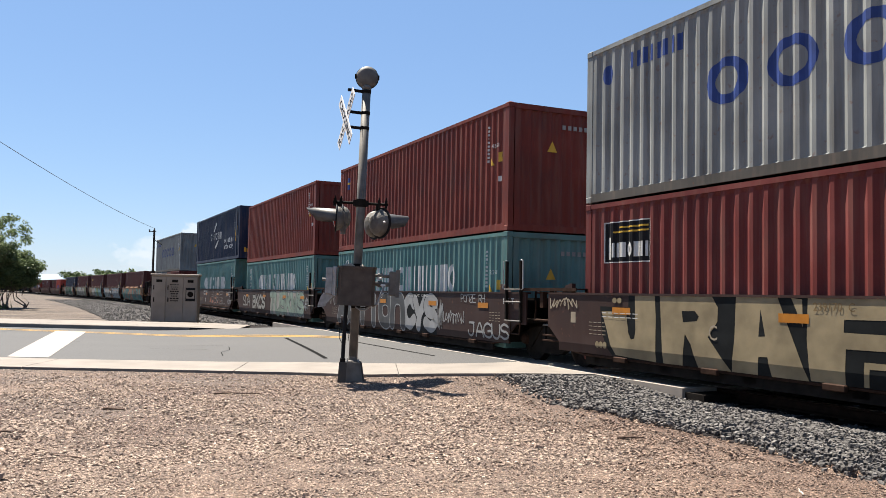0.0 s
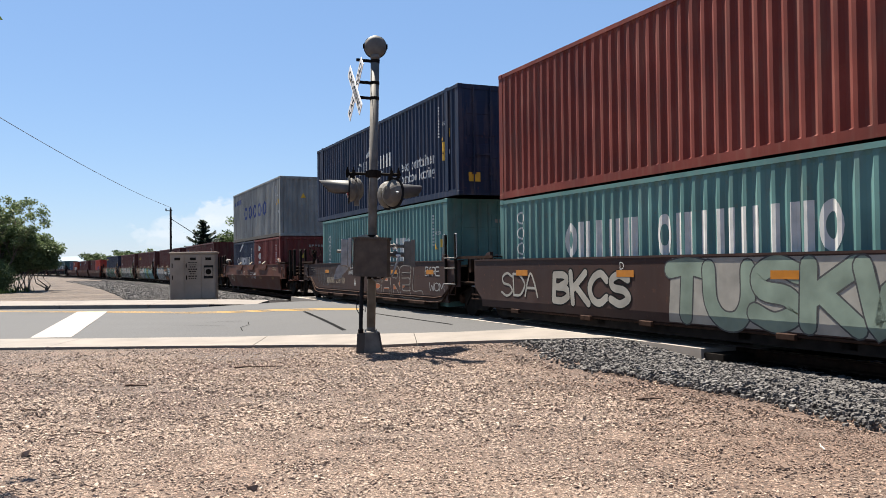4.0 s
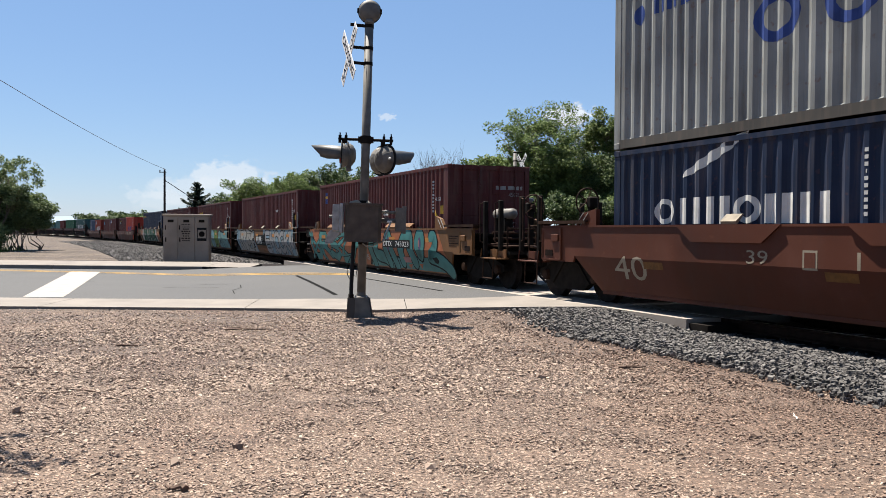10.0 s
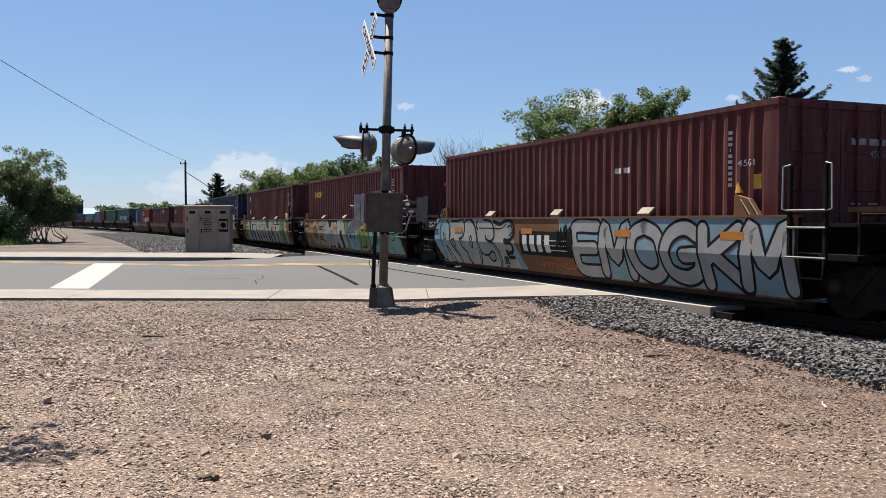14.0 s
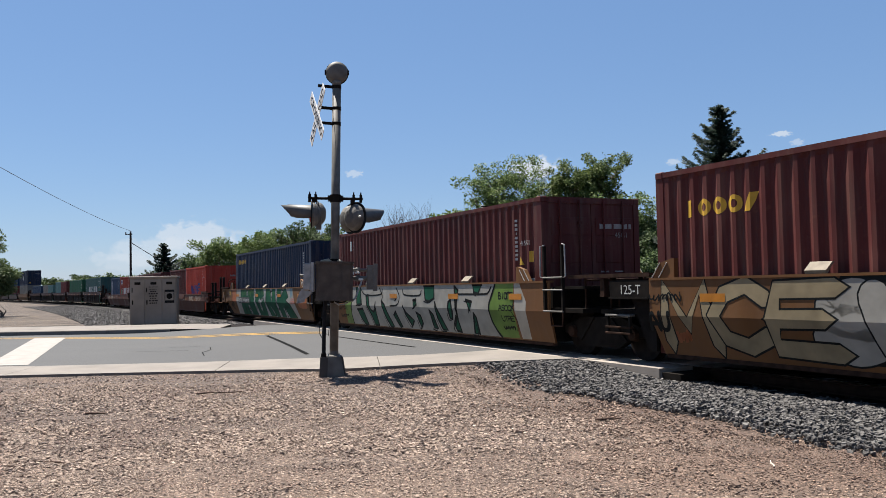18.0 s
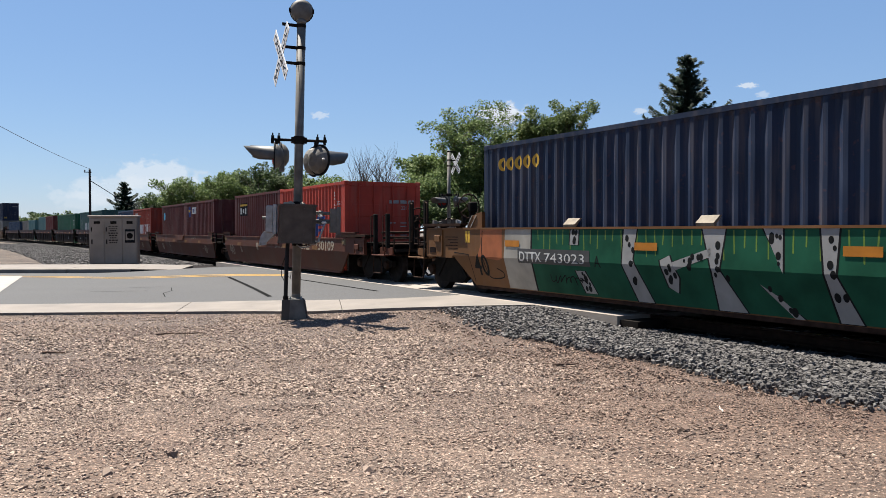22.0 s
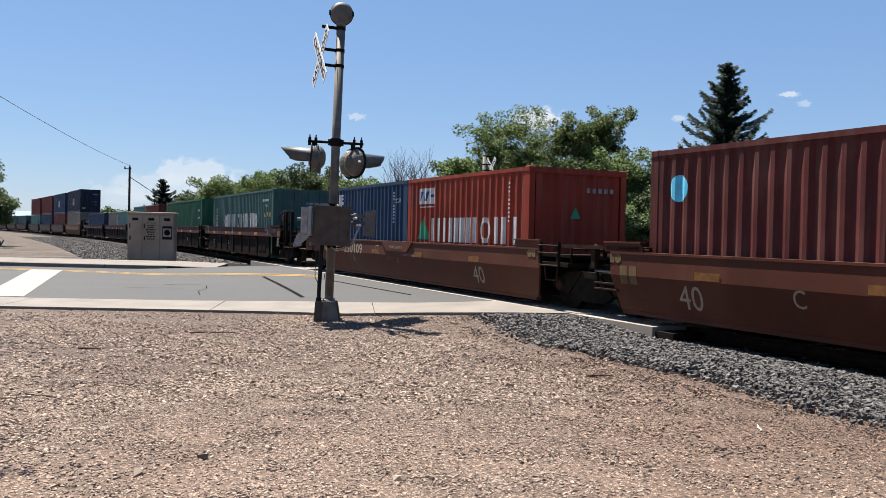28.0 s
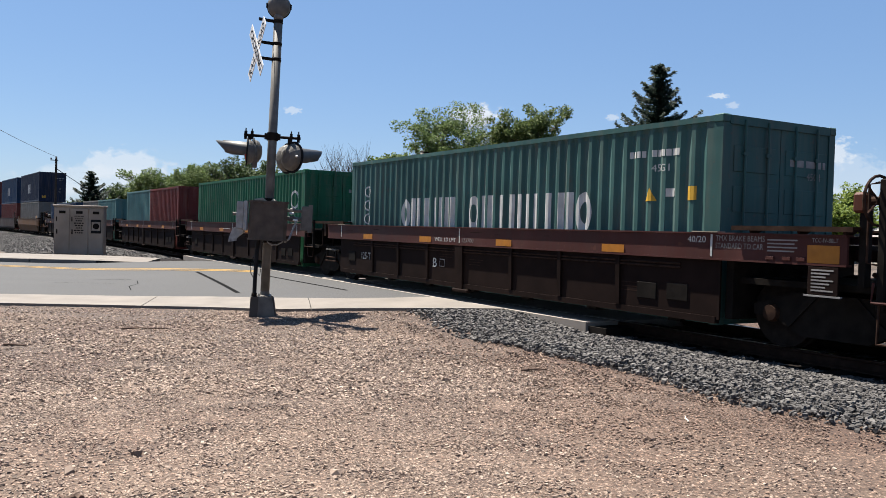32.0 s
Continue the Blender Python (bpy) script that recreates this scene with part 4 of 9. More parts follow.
WHEEL_MESH = wheel_geo().mesh("wheelset")
WHEEL_MESH.materials.append(WHEEL_MAT)
g = Geo()
SIDE_OUT = [(-1.18, 0.42), (-1.18, 0.56), (-0.95, 0.62), (-0.55, 0.74), (0.55, 0.74), (0.95, 0.62), (1.18, 0.56), (1.18, 0.42), (0.82, 0.38), (0.45, 0.2), (-0.45, 0.2), (-0.82, 0.38)]
g.prism(SIDE_OUT, "y", -0.06, 0.06)
for s in (-1, 1):
    g.prism([(s * 0.62, 0.3), (s * 0.72, 0.34), (s * 0.3, 0.74), (s * 0.2, 0.74)], "y", -0.09, 0.09)
SIDE_MESH = g.mesh("side_frame")
SIDE_MESH.materials.append(STEEL_DARK)
g = Geo()
for i in range(5):
    for k in range(6):
        g.lathe("z", (-0.2 + 0.1 * i, 0, 0.3 + k * 0.055), [(0, 0.045), (0.03, 0.05)], 8)
SPRING_MESH = g.mesh("springs")
SPRING_MESH.materials.append(STEEL_RUST)
g = Geo().lathe("y", (0, 0, 0), [(-0.05, 0.02), (-0.045, 0.1), (0.02, 0.12), (0.06, 0.12)], 14)
CAP_MESH = g.mesh("bearing_cap")
CAP_MESH.materials.append(STEEL_RUST)


UP = RAILZ - BODY_Z


def moved(g, m):
    g.v = [tuple(m @ Vector(p)) for p in g.v]
    return g


def truck(parent, x, spin):
    """A two-axle truck under a car."""
    body = part("truck", moved(Geo().box(x - 0.2, x + 0.2, -0.95, 0.95, 0.5, 0.72).lathe("z", (x, 0, 0.7), [(0, 0.24), (0.1, 0.24)], 14).box(x - 0.85, x + 0.85, -0.06, 0.06, 0.34, 0.44), pose(0, 0, UP)), STEEL_DARK, parent, "dark two-axle truck")

    def sub(name, me, m):
        ob = new(name, me)
        ob.parent = body
        ob.matrix_basis = m
        return ob
    for s in (-1, 1):
        sub("side_frame", SIDE_MESH, pose(x, s * 1.0, UP))
        sub("springs", SPRING_MESH, pose(x, s * 1.0, UP))
        for e in (-1, 1):
            sub("bearing_cap", CAP_MESH, pose(x + e * 0.89, s * 1.08, 0.457 + UP, 0, 0, 180 if s > 0 else 0))
    for e in (-1, 1):
        base = pose(x + e * 0.89, 0, 0.457 + UP)
        ws = sub("wheelset", WHEEL_MESH, base)
        if spin:
            SPINNERS.append((ws, base))
    return body


# ---- well cars ----
DULL_TAPE = plain("dull_reflector", (0.13, 0.055, 0.012), 0.6, 0, 0.3, 9)
CAR_BROWN = paint("brown_car_paint", (0.0302, 0.0139, 0.0105), 0.65, 0.4, 0.35, (0.04, 0.026, 0.02))
CAR_RED = paint("oxide_red_car_paint", (0.068, 0.0182, 0.008), 0.65, 0.35, 0.2, (0.06, 0.026, 0.018))
CAR_YELLOW = paint("faded_yellow_car_paint", (0.1134, 0.0504, 0.016), 0.65, 0.55, 0.5, (0.12, 0.062, 0.032))
CAR_MAROON = paint("maroon_car_paint", (0.052, 0.0142, 0.0108), 0.65, 0.4, 0.3, (0.04, 0.026, 0.02))
G_CREAM = plain("graffiti_cream", (0.192, 0.152, 0.088), 0.65, 0, 0.22, 3)
G_SILVER = plain("graffiti_silver", (0.232, 0.219, 0.19), 0.5, 0, 0.18, 3)
G_WHITE = plain("graffiti_white", (0.2223, 0.2192, 0.2122), 0.6, 0, 0.15, 3)
G_BLACK = plain("graffiti_black", (0.011, 0.012, 0.012), 0.6, 0, 0.3, 3)
G_GREY = plain("graffiti_grey", (0.043, 0.043, 0.043), 0.6, 0, 0.25, 3)
G_TEAL = plain("graffiti_teal", (0.030, 0.130, 0.121), 0.6, 0, 0.25, 2)
G_AQUA = plain("graffiti_aqua", (0.0918, 0.1913, 0.1836), 0.6, 0, 0.2, 2)
G_ORANGE = plain("graffiti_orange", (0.238, 0.073, 0.026), 0.6, 0, 0.2, 3)
G_GREEN = plain("graffiti_green", (0.086, 0.147, 0.022), 0.6, 0, 0.25, 2)
G_DGREEN = plain("graffiti_dark_green", (0.013, 0.065, 0.037), 0.6, 0, 0.25, 2)
# near-black brown that holds the shade of the recessed lower side
SHADED_GRIMY_SIDE = plain("shaded_grimy_brown_plate", (0.013, 0.0075, 0.006), 0.8, 0, 0.2, 3)
G_SAGE = plain("graffiti_sage", (0.15, 0.19, 0.15), 0.6, 0, 0.25, 2)
G_RIM = plain("graffiti_tan_edge", (0.11, 0.07, 0.03), 0.65, 0, 0.25, 3)
FLAP_TAN = plain("worn_tan_flap", (0.15, 0.125, 0.092), 0.7, 0, 0.25, 6)
G_PINK = plain("graffiti_pink", (0.24, 0.11, 0.1), 0.6, 0, 0.2, 3)
G_PALE = plain("graffiti_pale_blue", (0.102, 0.204, 0.2295), 0.6, 0, 0.2, 2)
G_PURPLE = plain("graffiti_purple", (0.052, 0.039, 0.086), 0.6, 0, 0.25, 3)
G_LBLUE = plain("graffiti_light_blue", (0.1312, 0.2008, 0.2352), 0.6, 0, 0.2, 2)

KINDS = {  # paint, half length of the deep side, top, kink, bottom, y at top, y at bottom
    "flat": (CAR_BROWN, 1.53, 0.6, 0.44, 1.46, 1.44),
    "kinked": (CAR_YELLOW, 1.5, 0.92, 0.3, 1.47, 1.27),
    "smooth": (CAR_RED, 1.55, 0.98, 0.36, 1.47, 1.3),
    "lowsmooth": (CAR_RED, 1.24, 0.86, 0.27, 1.47, 1.3),
    "ribbed": (CAR_MAROON, 1.56, 1.22, 0.4, 1.47, 1.36),
}


def well_car(u, kind, pitch, front_end=False, rear_end=False, spin=True, graffiti=(), label="", near=True):
    """One platform of a well car: deep sides, floor, end decks, ladders, trucks."""
    mat, top, kink, bot, yt, yb = KINDS[kind]
    root = thing("well_car", pose(0, 0, 0), label, "well car", "well cars of the train")
    RIDERS.append((root, u, pose(0, 0, 0), 12.0))
    h = pitch / 2
    stop = {"flat": (7.35, 7.0), "kinked": (6.68, 6.03), "lowsmooth": (6.9, 6.75), "ribbed": (7.0, 7.0)}.get(kind, (7.2, 7.2))
    ex = [8.15 if front_end else stop[0], 8.15 if rear_end else stop[1]]     # where the sides end, front and rear
    cut = [(5.85 if kind == "flat" else 6.45) if front_end else min(ex[0], 6.75) - 0.12, (5.85 if kind == "flat" else 6.3) if rear_end else min(ex[1], 6.75) - 0.12]
    if kind == "lowsmooth":
        cut = [6.0 if front_end else cut[0], 6.0 if rear_end else cut[1]]
    up = 0.86 if kind != "lowsmooth" else 0.8
    for s in (-1, 1):
        # upper plate reaches over the trucks, lower plate hangs between them
        a, b = sorted((s * yt, s * (yt - 0.04)))
        lo = min(kink, top - 0.2)
        if kind == "ribbed":
            x0, x1 = -ex[1], ex[0]
            side = part("side_sill", Geo().box(x0, x1, a, b, kink, top), mat, root)
            part("top_chord", Geo().box(x0, x1, *sorted((s * (yt + 0.025), s * (yt - 0.12))), top - 0.012, top + 0.008), mat, side)
            part("bottom_flange", Geo().box(x0, x1, *sorted((s * (yt + 0.012), s * (yt - 0.1))), kink - 0.02, kink + 0.004), mat, side)
            # plate, posts and bottom chord have the recess's shade in their colour
            part("side_plate", Geo().box(-6.25, 6.3, *sorted((s * (yt - 0.05), s * (yt - 0.08))), bot, kink - 0.02), SHADED_GRIMY_SIDE, side, "dark brown side plate, shade of the recess painted in")
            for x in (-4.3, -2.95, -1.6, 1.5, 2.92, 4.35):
                part("side_post", Geo().prism([(s * (yt - 0.05), bot + 0.05), (s * (yt - 0.02), bot + 0.05), (s * (yt - 0.004), kink - 0.02), (s * (yt - 0.05), kink - 0.02)], "x", x - 0.045, x + 0.045), SHADED_GRIMY_SIDE, side)
            part("side_post", Geo().prism([(s * (yt - 0.05), bot - 0.1), (s * (yt - 0.01), bot - 0.1), (s * (yt + 0.008), kink - 0.02), (s * (yt - 0.05), kink - 0.02)], "x", -0.42, -0.14), SHADED_GRIMY_SIDE, side, "broad middle post")
            part("post_foot", Geo().chamfer(-0.5, 0.08, *sorted((s * (yt - 0.1), s * (yt + 0.01))), bot - 0.13, bot - 0.06, 0.02), SHADED_GRIMY_SIDE, side)
            for z in (kink - 0.1, kink - 0.15):
                part("brake_pipe", Geo().tube((-5.4, s * (yt - 0.035), z), (5.6, s * (yt - 0.035), z), 0.014, n=6), STEEL_RUST, side, "thin rusty pipe")
            part("bottom_chord", Geo().box(-6.2, 6.25, *sorted((s * (yt - 0.03), s * (yt - 0.12))), bot - 0.05, bot + 0.04), SHADED_GRIMY_SIDE, side)
            for x in (-6.12, -0.26, 6.18):
                part("painted_line", Geo().box(x - 0.016, x + 0.016, *sorted((s * (yt + 0.001), s * (yt + 0.005))), kink + 0.03, top - 0.02), WHITE_PAINT, side, "white painted line")
            for x, zc in ((-5.5, 0.78), (4.95, 0.7), (5.55, 0.72)):
                part("dark_plate", Geo().chamfer(x - 0.2, x + 0.2, *sorted((s * (yt - 0.055), s * (yt - 0.035))), zc - 0.12, zc + 0.12, 0.008), STEEL_DARK, side, "small bolted plate")
        else:
            xk = 6.6 if kind == "flat" else 6.98
            rear = [(-ex[1], top), (-ex[1], up), (-max(6.95, xk + 0.04), up), (-xk, kink)] if rear_end or kind == "flat" else [(-ex[1], top), (-ex[1], kink)]
            fore = [(xk, kink), (max(6.95, xk + 0.04), up), (ex[0], up), (ex[0], top)] if front_end or kind == "flat" else [(ex[0], kink), (ex[0], top)]
            pts = rear + fore
            side = part("side_sill", Geo().prism(pts, "y", a, b), mat, root)
            g = Geo()
            n = 0.045
            kr = xk if rear_end or kind == "flat" else ex[1]
            kf = xk if front_end or kind == "flat" else ex[0]
            q = [(-kr, kink, yt), (kf, kink, yt), (cut[0], bot, yb), (-cut[1], bot, yb)]
            g.add([(x, s * y, z) for x, z, y in q] + [(x, s * (y - n), z) for x, z, y in q], [(0, 1, 2, 3), (7, 6, 5, 4), (0, 4, 5, 1), (1, 5, 6, 2), (2, 6, 7, 3), (3, 7, 4, 0)])
            part("side_plate", g, mat, side)
            part("top_chord", Geo().box(-ex[1] + 0.02, ex[0] - 0.02, *sorted((s * (yt + 0.015), s * (yt - 0.13))), top - 0.03, top + 0.006), mat, side)
            if kind == "flat":
                for z, y in ((bot - 0.02, yb + 0.045), (bot + 0.1, yb + 0.03)) if rear_end else ((bot - 0.03, yb - 0.03),):
                    pp = [(-7.6, s * y, 0.98), (-7.0, s * y, 0.98), (-6.3, s * y, z + 0.05), (-5.8, s * y, z), (5.8, s * y, z), (6.3, s * y, z + 0.05), (7.0, s * y, 0.98)]
                    part("brake_pipe", Geo().path(pp, 0.026), STEEL_RUST, side, "rusty brake pipe")
                # added dark strip that covers the box's base and darkens the gap below
                part("bottom_chord", Geo().box(-5.8, 5.8, *sorted((s * (yb - 0.05), s * (yb - 0.1))), 0.24, bot + 0.03), STEEL_DARK, side)
                half = 0.6 if rear_end else 0.17
                for k in range(5):
                    x = -5.0 + k * 2.5 + 0.4 * math.sin(k * 2.2 + u)
                    part("step_pad", Geo().chamfer(x - half, x + half, *sorted((s * (yb - 0.02), s * (yb + (0.12 if rear_end else 0.05)))), bot - 0.09, bot + 0.0, 0.012), STEEL_RUST, side, "rust-brown step pad")
            else:
                part("bottom_chord", Geo().box(-cut[1] + 0.05, cut[0] - 0.05, *sorted((s * (yb + 0.012), s * (yb - 0.1))), bot - 0.05, bot + 0.012), mat if kind != "kinked" else STEEL_RUST, side)
            for e, is_end in ((1, front_end), (-1, rear_end)):
                if kind == "lowsmooth":
                    far = 7.46 if is_end else 6.9
                    part("raised_end", Geo().prism([(e * 5.93, top), (e * 5.99, top + 0.15), (e * far, top + 0.15), (e * far, top)], "y", a, b), mat, side)
                    part("raised_edge", Geo().box(*sorted((e * 5.97, e * (far + 0.02))), *sorted((s * (yt + 0.03), s * (yt - 0.1))), top + 0.145, top + 0.17), mat, side)
                    part("tie_slot", Geo().lathe("y", (e * 6.55, s * (yt + 0.003), top - 0.1), [(-0.004, 0.085), (0.004, 0.085)], 14).box(*sorted((e * 6.64, e * 6.76)), *sorted((s * (yt + 0.003), s * (yt + 0.007))), top - 0.18, top - 0.02), G_RIM, side, "worn pale oval patch")
            if kind in ("smooth", "lowsmooth"):
                for x0, wd in ((-4.04, 2.14), (-0.86, 2.16), (2.21, 2.17)) if kind == "smooth" else ((-1.11, 2.08),):
                    out = [(x0, top), (x0 + wd, top), (x0 + wd - 0.35, top - 0.26), (x0 + 0.35, top - 0.26)]
                    part("guide_pocket", Geo().prism(out, "y", *sorted((s * yt, s * (yt + 0.035)))), mat, side)
            if kind in ("smooth", "kinked"):
                for x0, wd in ((-3.06, 0.32), (0.01, 0.32), (3.15, 0.34)) if kind == "smooth" else ((-4.14, 2.07), (-0.9, 2.05), (2.08, 2.04)) if u < 100 else ((-3.02, 0.33), (0.08, 0.34), (3.1, 0.34)):
                    g = Geo().prism([(s * yt, top), (s * (yt + 0.02), top + 0.05), (s * (yt - 0.1), top + 0.16), (s * (yt - 0.14), top + 0.16)], "x", x0, x0 + wd)
                    part("guide_flap", g, FLAP_TAN if wd < 0.5 else mat, side, "pale hinged container guide")
    # floor beams across the well and a hopper slab
    for k in range(7):
        x = -5.4 + k * 1.8
        part("cross_beam", Geo().box(x - 0.12, x + 0.12, -yb + 0.05, yb - 0.05, bot - 0.05, FLOOR_Z - 0.01), STEEL_DARK, root)
    for e, is_end in ((1, front_end), (-1, rear_end)):
        reach = 9.35 if is_end else h - 0.3
        x0, x1 = sorted((e * 6.35, e * reach))
        wide = 1.15 if is_end else 1.3
        part("end_deck", Geo().box(x0, x1, -wide, wide, 0.9, 0.98).box(x0, x1, -0.32, 0.32, 0.62, 0.9), STEEL_DARK, root)
        bx0, bx1 = sorted((e * 6.3, e * 6.42))
        part("bulkhead", Geo().box(bx0, bx1, -yb + 0.06, yb - 0.06, bot + 0.02, top - 0.12), STEEL_DARK, root)
        # sloped brackets that guide a box down into the well, with worn pale edges
        for s in (-1, 1) if kind == "ribbed" else ():
            part("guide_pad", Geo().box(*sorted((e * 5.85, e * 6.3)), *sorted((s * (yt + 0.03), s * (yt - 0.12))), top + 0.008, top + 0.022), CREAM_PAINT, root, "worn pale pad")
        for s in (-1, 1) if kind in ("kinked", "smooth", "flat") else ():
            g0, g1, rise = (5.8, 6.4, 0.32) if kind == "kinked" and is_end else (5.46, 5.96, 0.3) if kind == "kinked" else (6.2, 6.55, 0.18) if kind == "flat" else (6.3, 6.95, 0.3)
            guide = part("corner_guide", Geo().prism([(e * g0, top), (e * g1, top), (e * (g0 + 0.62 * (g1 - g0)), top + 0.8 * rise), (e * (g0 + 0.06), top + rise), (e * g0, top + rise)], "y", *sorted((s * (yt - 0.02), s * (yt - 0.1)))), mat, root)
            if kind != "flat":
                for k in (0.0, 0.16):
                    part("guide_edge", Geo().tube((e * (g1 - k), s * (yt - 0.01), top + 0.01), (e * (g0 + 0.62 * (g1 - g0) - k), s * (yt - 0.01), top + 0.8 * rise), 0.009, n=6), DULL_WHITE, guide, "worn pale edge")
        rail_x = e * (reach - 0.1)
        for s in (-1, 1):
            if is_end:
                # two stout posts with grab loops, a step tray between them, a walkway over the side
                for xx, low in ((8.5, 0.72), (9.26, 1.0)):
                    post = part("corner_post", Geo().chamfer(*sorted((e * (xx - 0.05), e * (xx + 0.05))), *sorted((s * 1.38, s * 1.28)), low, top + 0.64, 0.015), STEEL_DARK, root)
                    part("grab_loop", Geo().path([(e * (xx - 0.05), s * 1.37, top + 0.6), (e * (xx - 0.16), s * 1.39, top + 0.58), (e * (xx - 0.16), s * 1.39, top - 0.3), (e * (xx - 0.05), s * 1.37, top - 0.32)], 0.015), STEEL_RUST, post)
                part("step_tray", Geo().box(*sorted((e * 8.45, e * 9.22)), *sorted((s * 1.4, s * 1.1)), 0.8, 0.83).box(*sorted((e * 8.45, e * 9.22)), *sorted((s * 1.18, s * 1.14)), 0.83, 1.02), mat, root)
                part("tray_rim", Geo().path([(e * 8.43, s * 1.39, 1.04), (e * 8.43, s * 1.42, 0.82), (e * 9.24, s * 1.42, 0.82), (e * 9.24, s * 1.39, 1.04)], 0.016), mat, root)
                part("sill_step", Geo().path([(e * 8.5, s * 1.38, 0.8), (e * 8.5, s * 1.4, 0.36), (e * 9.0, s * 1.4, 0.36), (e * 9.0, s * 1.38, 0.8)], 0.018), STEEL_RUST, root)
                part("walkway", Geo().box(*sorted((e * 6.55, e * 8.25)), *sorted((s * 1.52, s * 1.16)), top + 0.07, top + 0.1).box(*sorted((e * 6.55, e * 8.25)), *sorted((s * 1.53, s * 1.51)), top + 0.04, top + 0.1), STEEL_RUST, root, "grey-brown steel walkway")
                for xx in (6.8, 7.5, 8.1):
                    part("walkway_bracket", Geo().prism([(s * 1.2, top + 0.07), (s * 1.5, top + 0.07), (s * 1.46, top - 0.02), (s * 1.4, top - 0.02)], "x", *sorted((e * xx, e * (xx + 0.03)))), STEEL_RUST, root)
            else:
                if e > 0:
                    # side ladder: two flat uprights with pale grab loops over three rungs
                    l0, tall, steel = (6.6, 0.66, MAST_GREY) if kind in ("flat", "kinked") else (6.98, 0.12, STEEL_RUST)
                    for xx, k, low in ((l0, -1, 0.93), (l0 + 0.6, 1, 0.9)):
                        rail = part("ladder_upright", Geo().box(xx - 0.025, xx + 0.025, *sorted((s * 1.47, s * 1.53)), low, top + tall), STEEL_DARK, root)
                        if tall > 0.5:
                            part("grab_loop", Geo().path([(xx, s * 1.5, top + 0.68), (xx + k * 0.11, s * 1.52, top + 0.66), (xx + k * 0.12, s * 1.52, top + 0.08), (xx, s * 1.5, top + 0.05)], 0.013, 6), GALV, rail, "pale steel grab loop")
                    for z in sorted({0.93, min(1.33, top - 0.08), top + 0.06}):
                        part("ladder_rung", Geo().tube((l0 - 0.03, s * 1.53, z), (l0 + 0.63, s * 1.53, z), 0.017, n=6), steel, root)
                    part("stirrup", Geo().path([(l0 + 0.14, s * 1.49, 0.93), (l0 + 0.19, s * 1.49, 0.66), (l0 + 0.54, s * 1.49, 0.66), (l0 + 0.58, s * 1.49, 0.93)], 0.017, 6), STEEL_RUST, root)
                else:
                    for z, dy in ((0.9, 0.12), (0.7, 0.08), (0.6, 0.08)):
                        part("truck_step", Geo().chamfer(-7.27, -6.6, *sorted((s * 1.42, s * (1.42 - dy))), z - 0.025, z + 0.01, 0.006), MAST_GREY if z > 0.8 else STEEL_RUST, root, "worn steel step")
                    for xx in (-7.25, -6.67):
                        part("step_hanger", Geo().box(xx, xx + 0.05, *sorted((s * 1.4, s * 1.36)), 0.58, 0.9), STEEL_DARK, root)
                    part("walkway", Geo().box(-h - 0.45, -6.02, *sorted((s * 1.46, s * 1.14)), top + 0.06, top + 0.085).box(-h - 0.45, -6.02, *sorted((s * 1.47, s * 1.45)), top + 0.03, top + 0.095), STEEL_RUST, root, "grey-brown steel walkway")
                    for xx in (-7.2, -6.5):
                        part("walkway_bracket", Geo().box(xx, xx + 0.05, *sorted((s * 1.3, s * 1.24)), top - 0.12, top + 0.06), STEEL_DARK, root)
                    part("side_bracket", Geo().box(-7.35, -7.24, *sorted((s * 1.44, s * 1.34)), top - 0.3, top + 0.02), STEEL_RUST, root)
        part("platform", Geo().box(*sorted((e * 6.5, e * ((8.2 if is_end else reach) - 0.05))), -1.2, 1.2, top - 0.16, top - 0.11), STEEL_DARK, root)
        if is_end:
            for z, y in ((1.12, 1.2), (1.26, 1.1), (1.4, 1.2)):
                part("cross_pipe", Geo().tube((e * (8.3 + (z - 1.1)), -y, z), (e * (8.3 + (z - 1.1)), y, z), 0.03, n=8), STEEL_RUST, root)
            part("grating", Geo().box(*sorted((e * 8.25, e * 9.3)), -1.1, 1.1, 1.08, 1.11), STEEL_RUST, root, "steel end platform grating")
        hr = Geo()
        for y in (-1.15, -0.4, 0.4, 1.15):
            hr.tube((rail_x, y, 0.95), (rail_x, y, top + 0.05), 0.02, n=6)
        hr.tube((rail_x, -1.15, top), (rail_x, 1.15, top), 0.02, n=6)
        part("end_rail", hr, STEEL_RUST, root)
        if is_end:
            by, bx, bz = (-1.3, 8.3, top + 0.5) if kind == "ribbed" else (-0.3, 8.85 if e > 0 else 8.2, top + 0.62)
            part("brake_stand", Geo().box(*sorted((e * (bx - 0.08), e * bx)), by - 0.06, by + 0.06, 0.98, bz), STEEL_DARK, root)
            part("brake_housing", Geo().chamfer(*sorted((e * (bx - 0.16), e * bx)), by - 0.1, by + 0.1, bz - 0.24, bz, 0.03), CAR_RED if kind == "ribbed" else STEEL_DARK, root)
            bw, hub = Geo(), Vector((e * (bx + 0.1), by, bz - 0.1))
            rim = [hub + Vector((0, math.cos(k * math.pi / 10), math.sin(k * math.pi / 10))) * 0.28 for k in range(21)]
            bw.path(rim, 0.018, 6)
            for k in range(5):
                bw.tube(hub, rim[k * 4], 0.012, n=5)
            part("brake_wheel", bw.tube(hub - Vector((e * 0.12, 0, 0)), hub + Vector((e * 0.02, 0, 0)), 0.05, n=10), STEEL_RUST, root)
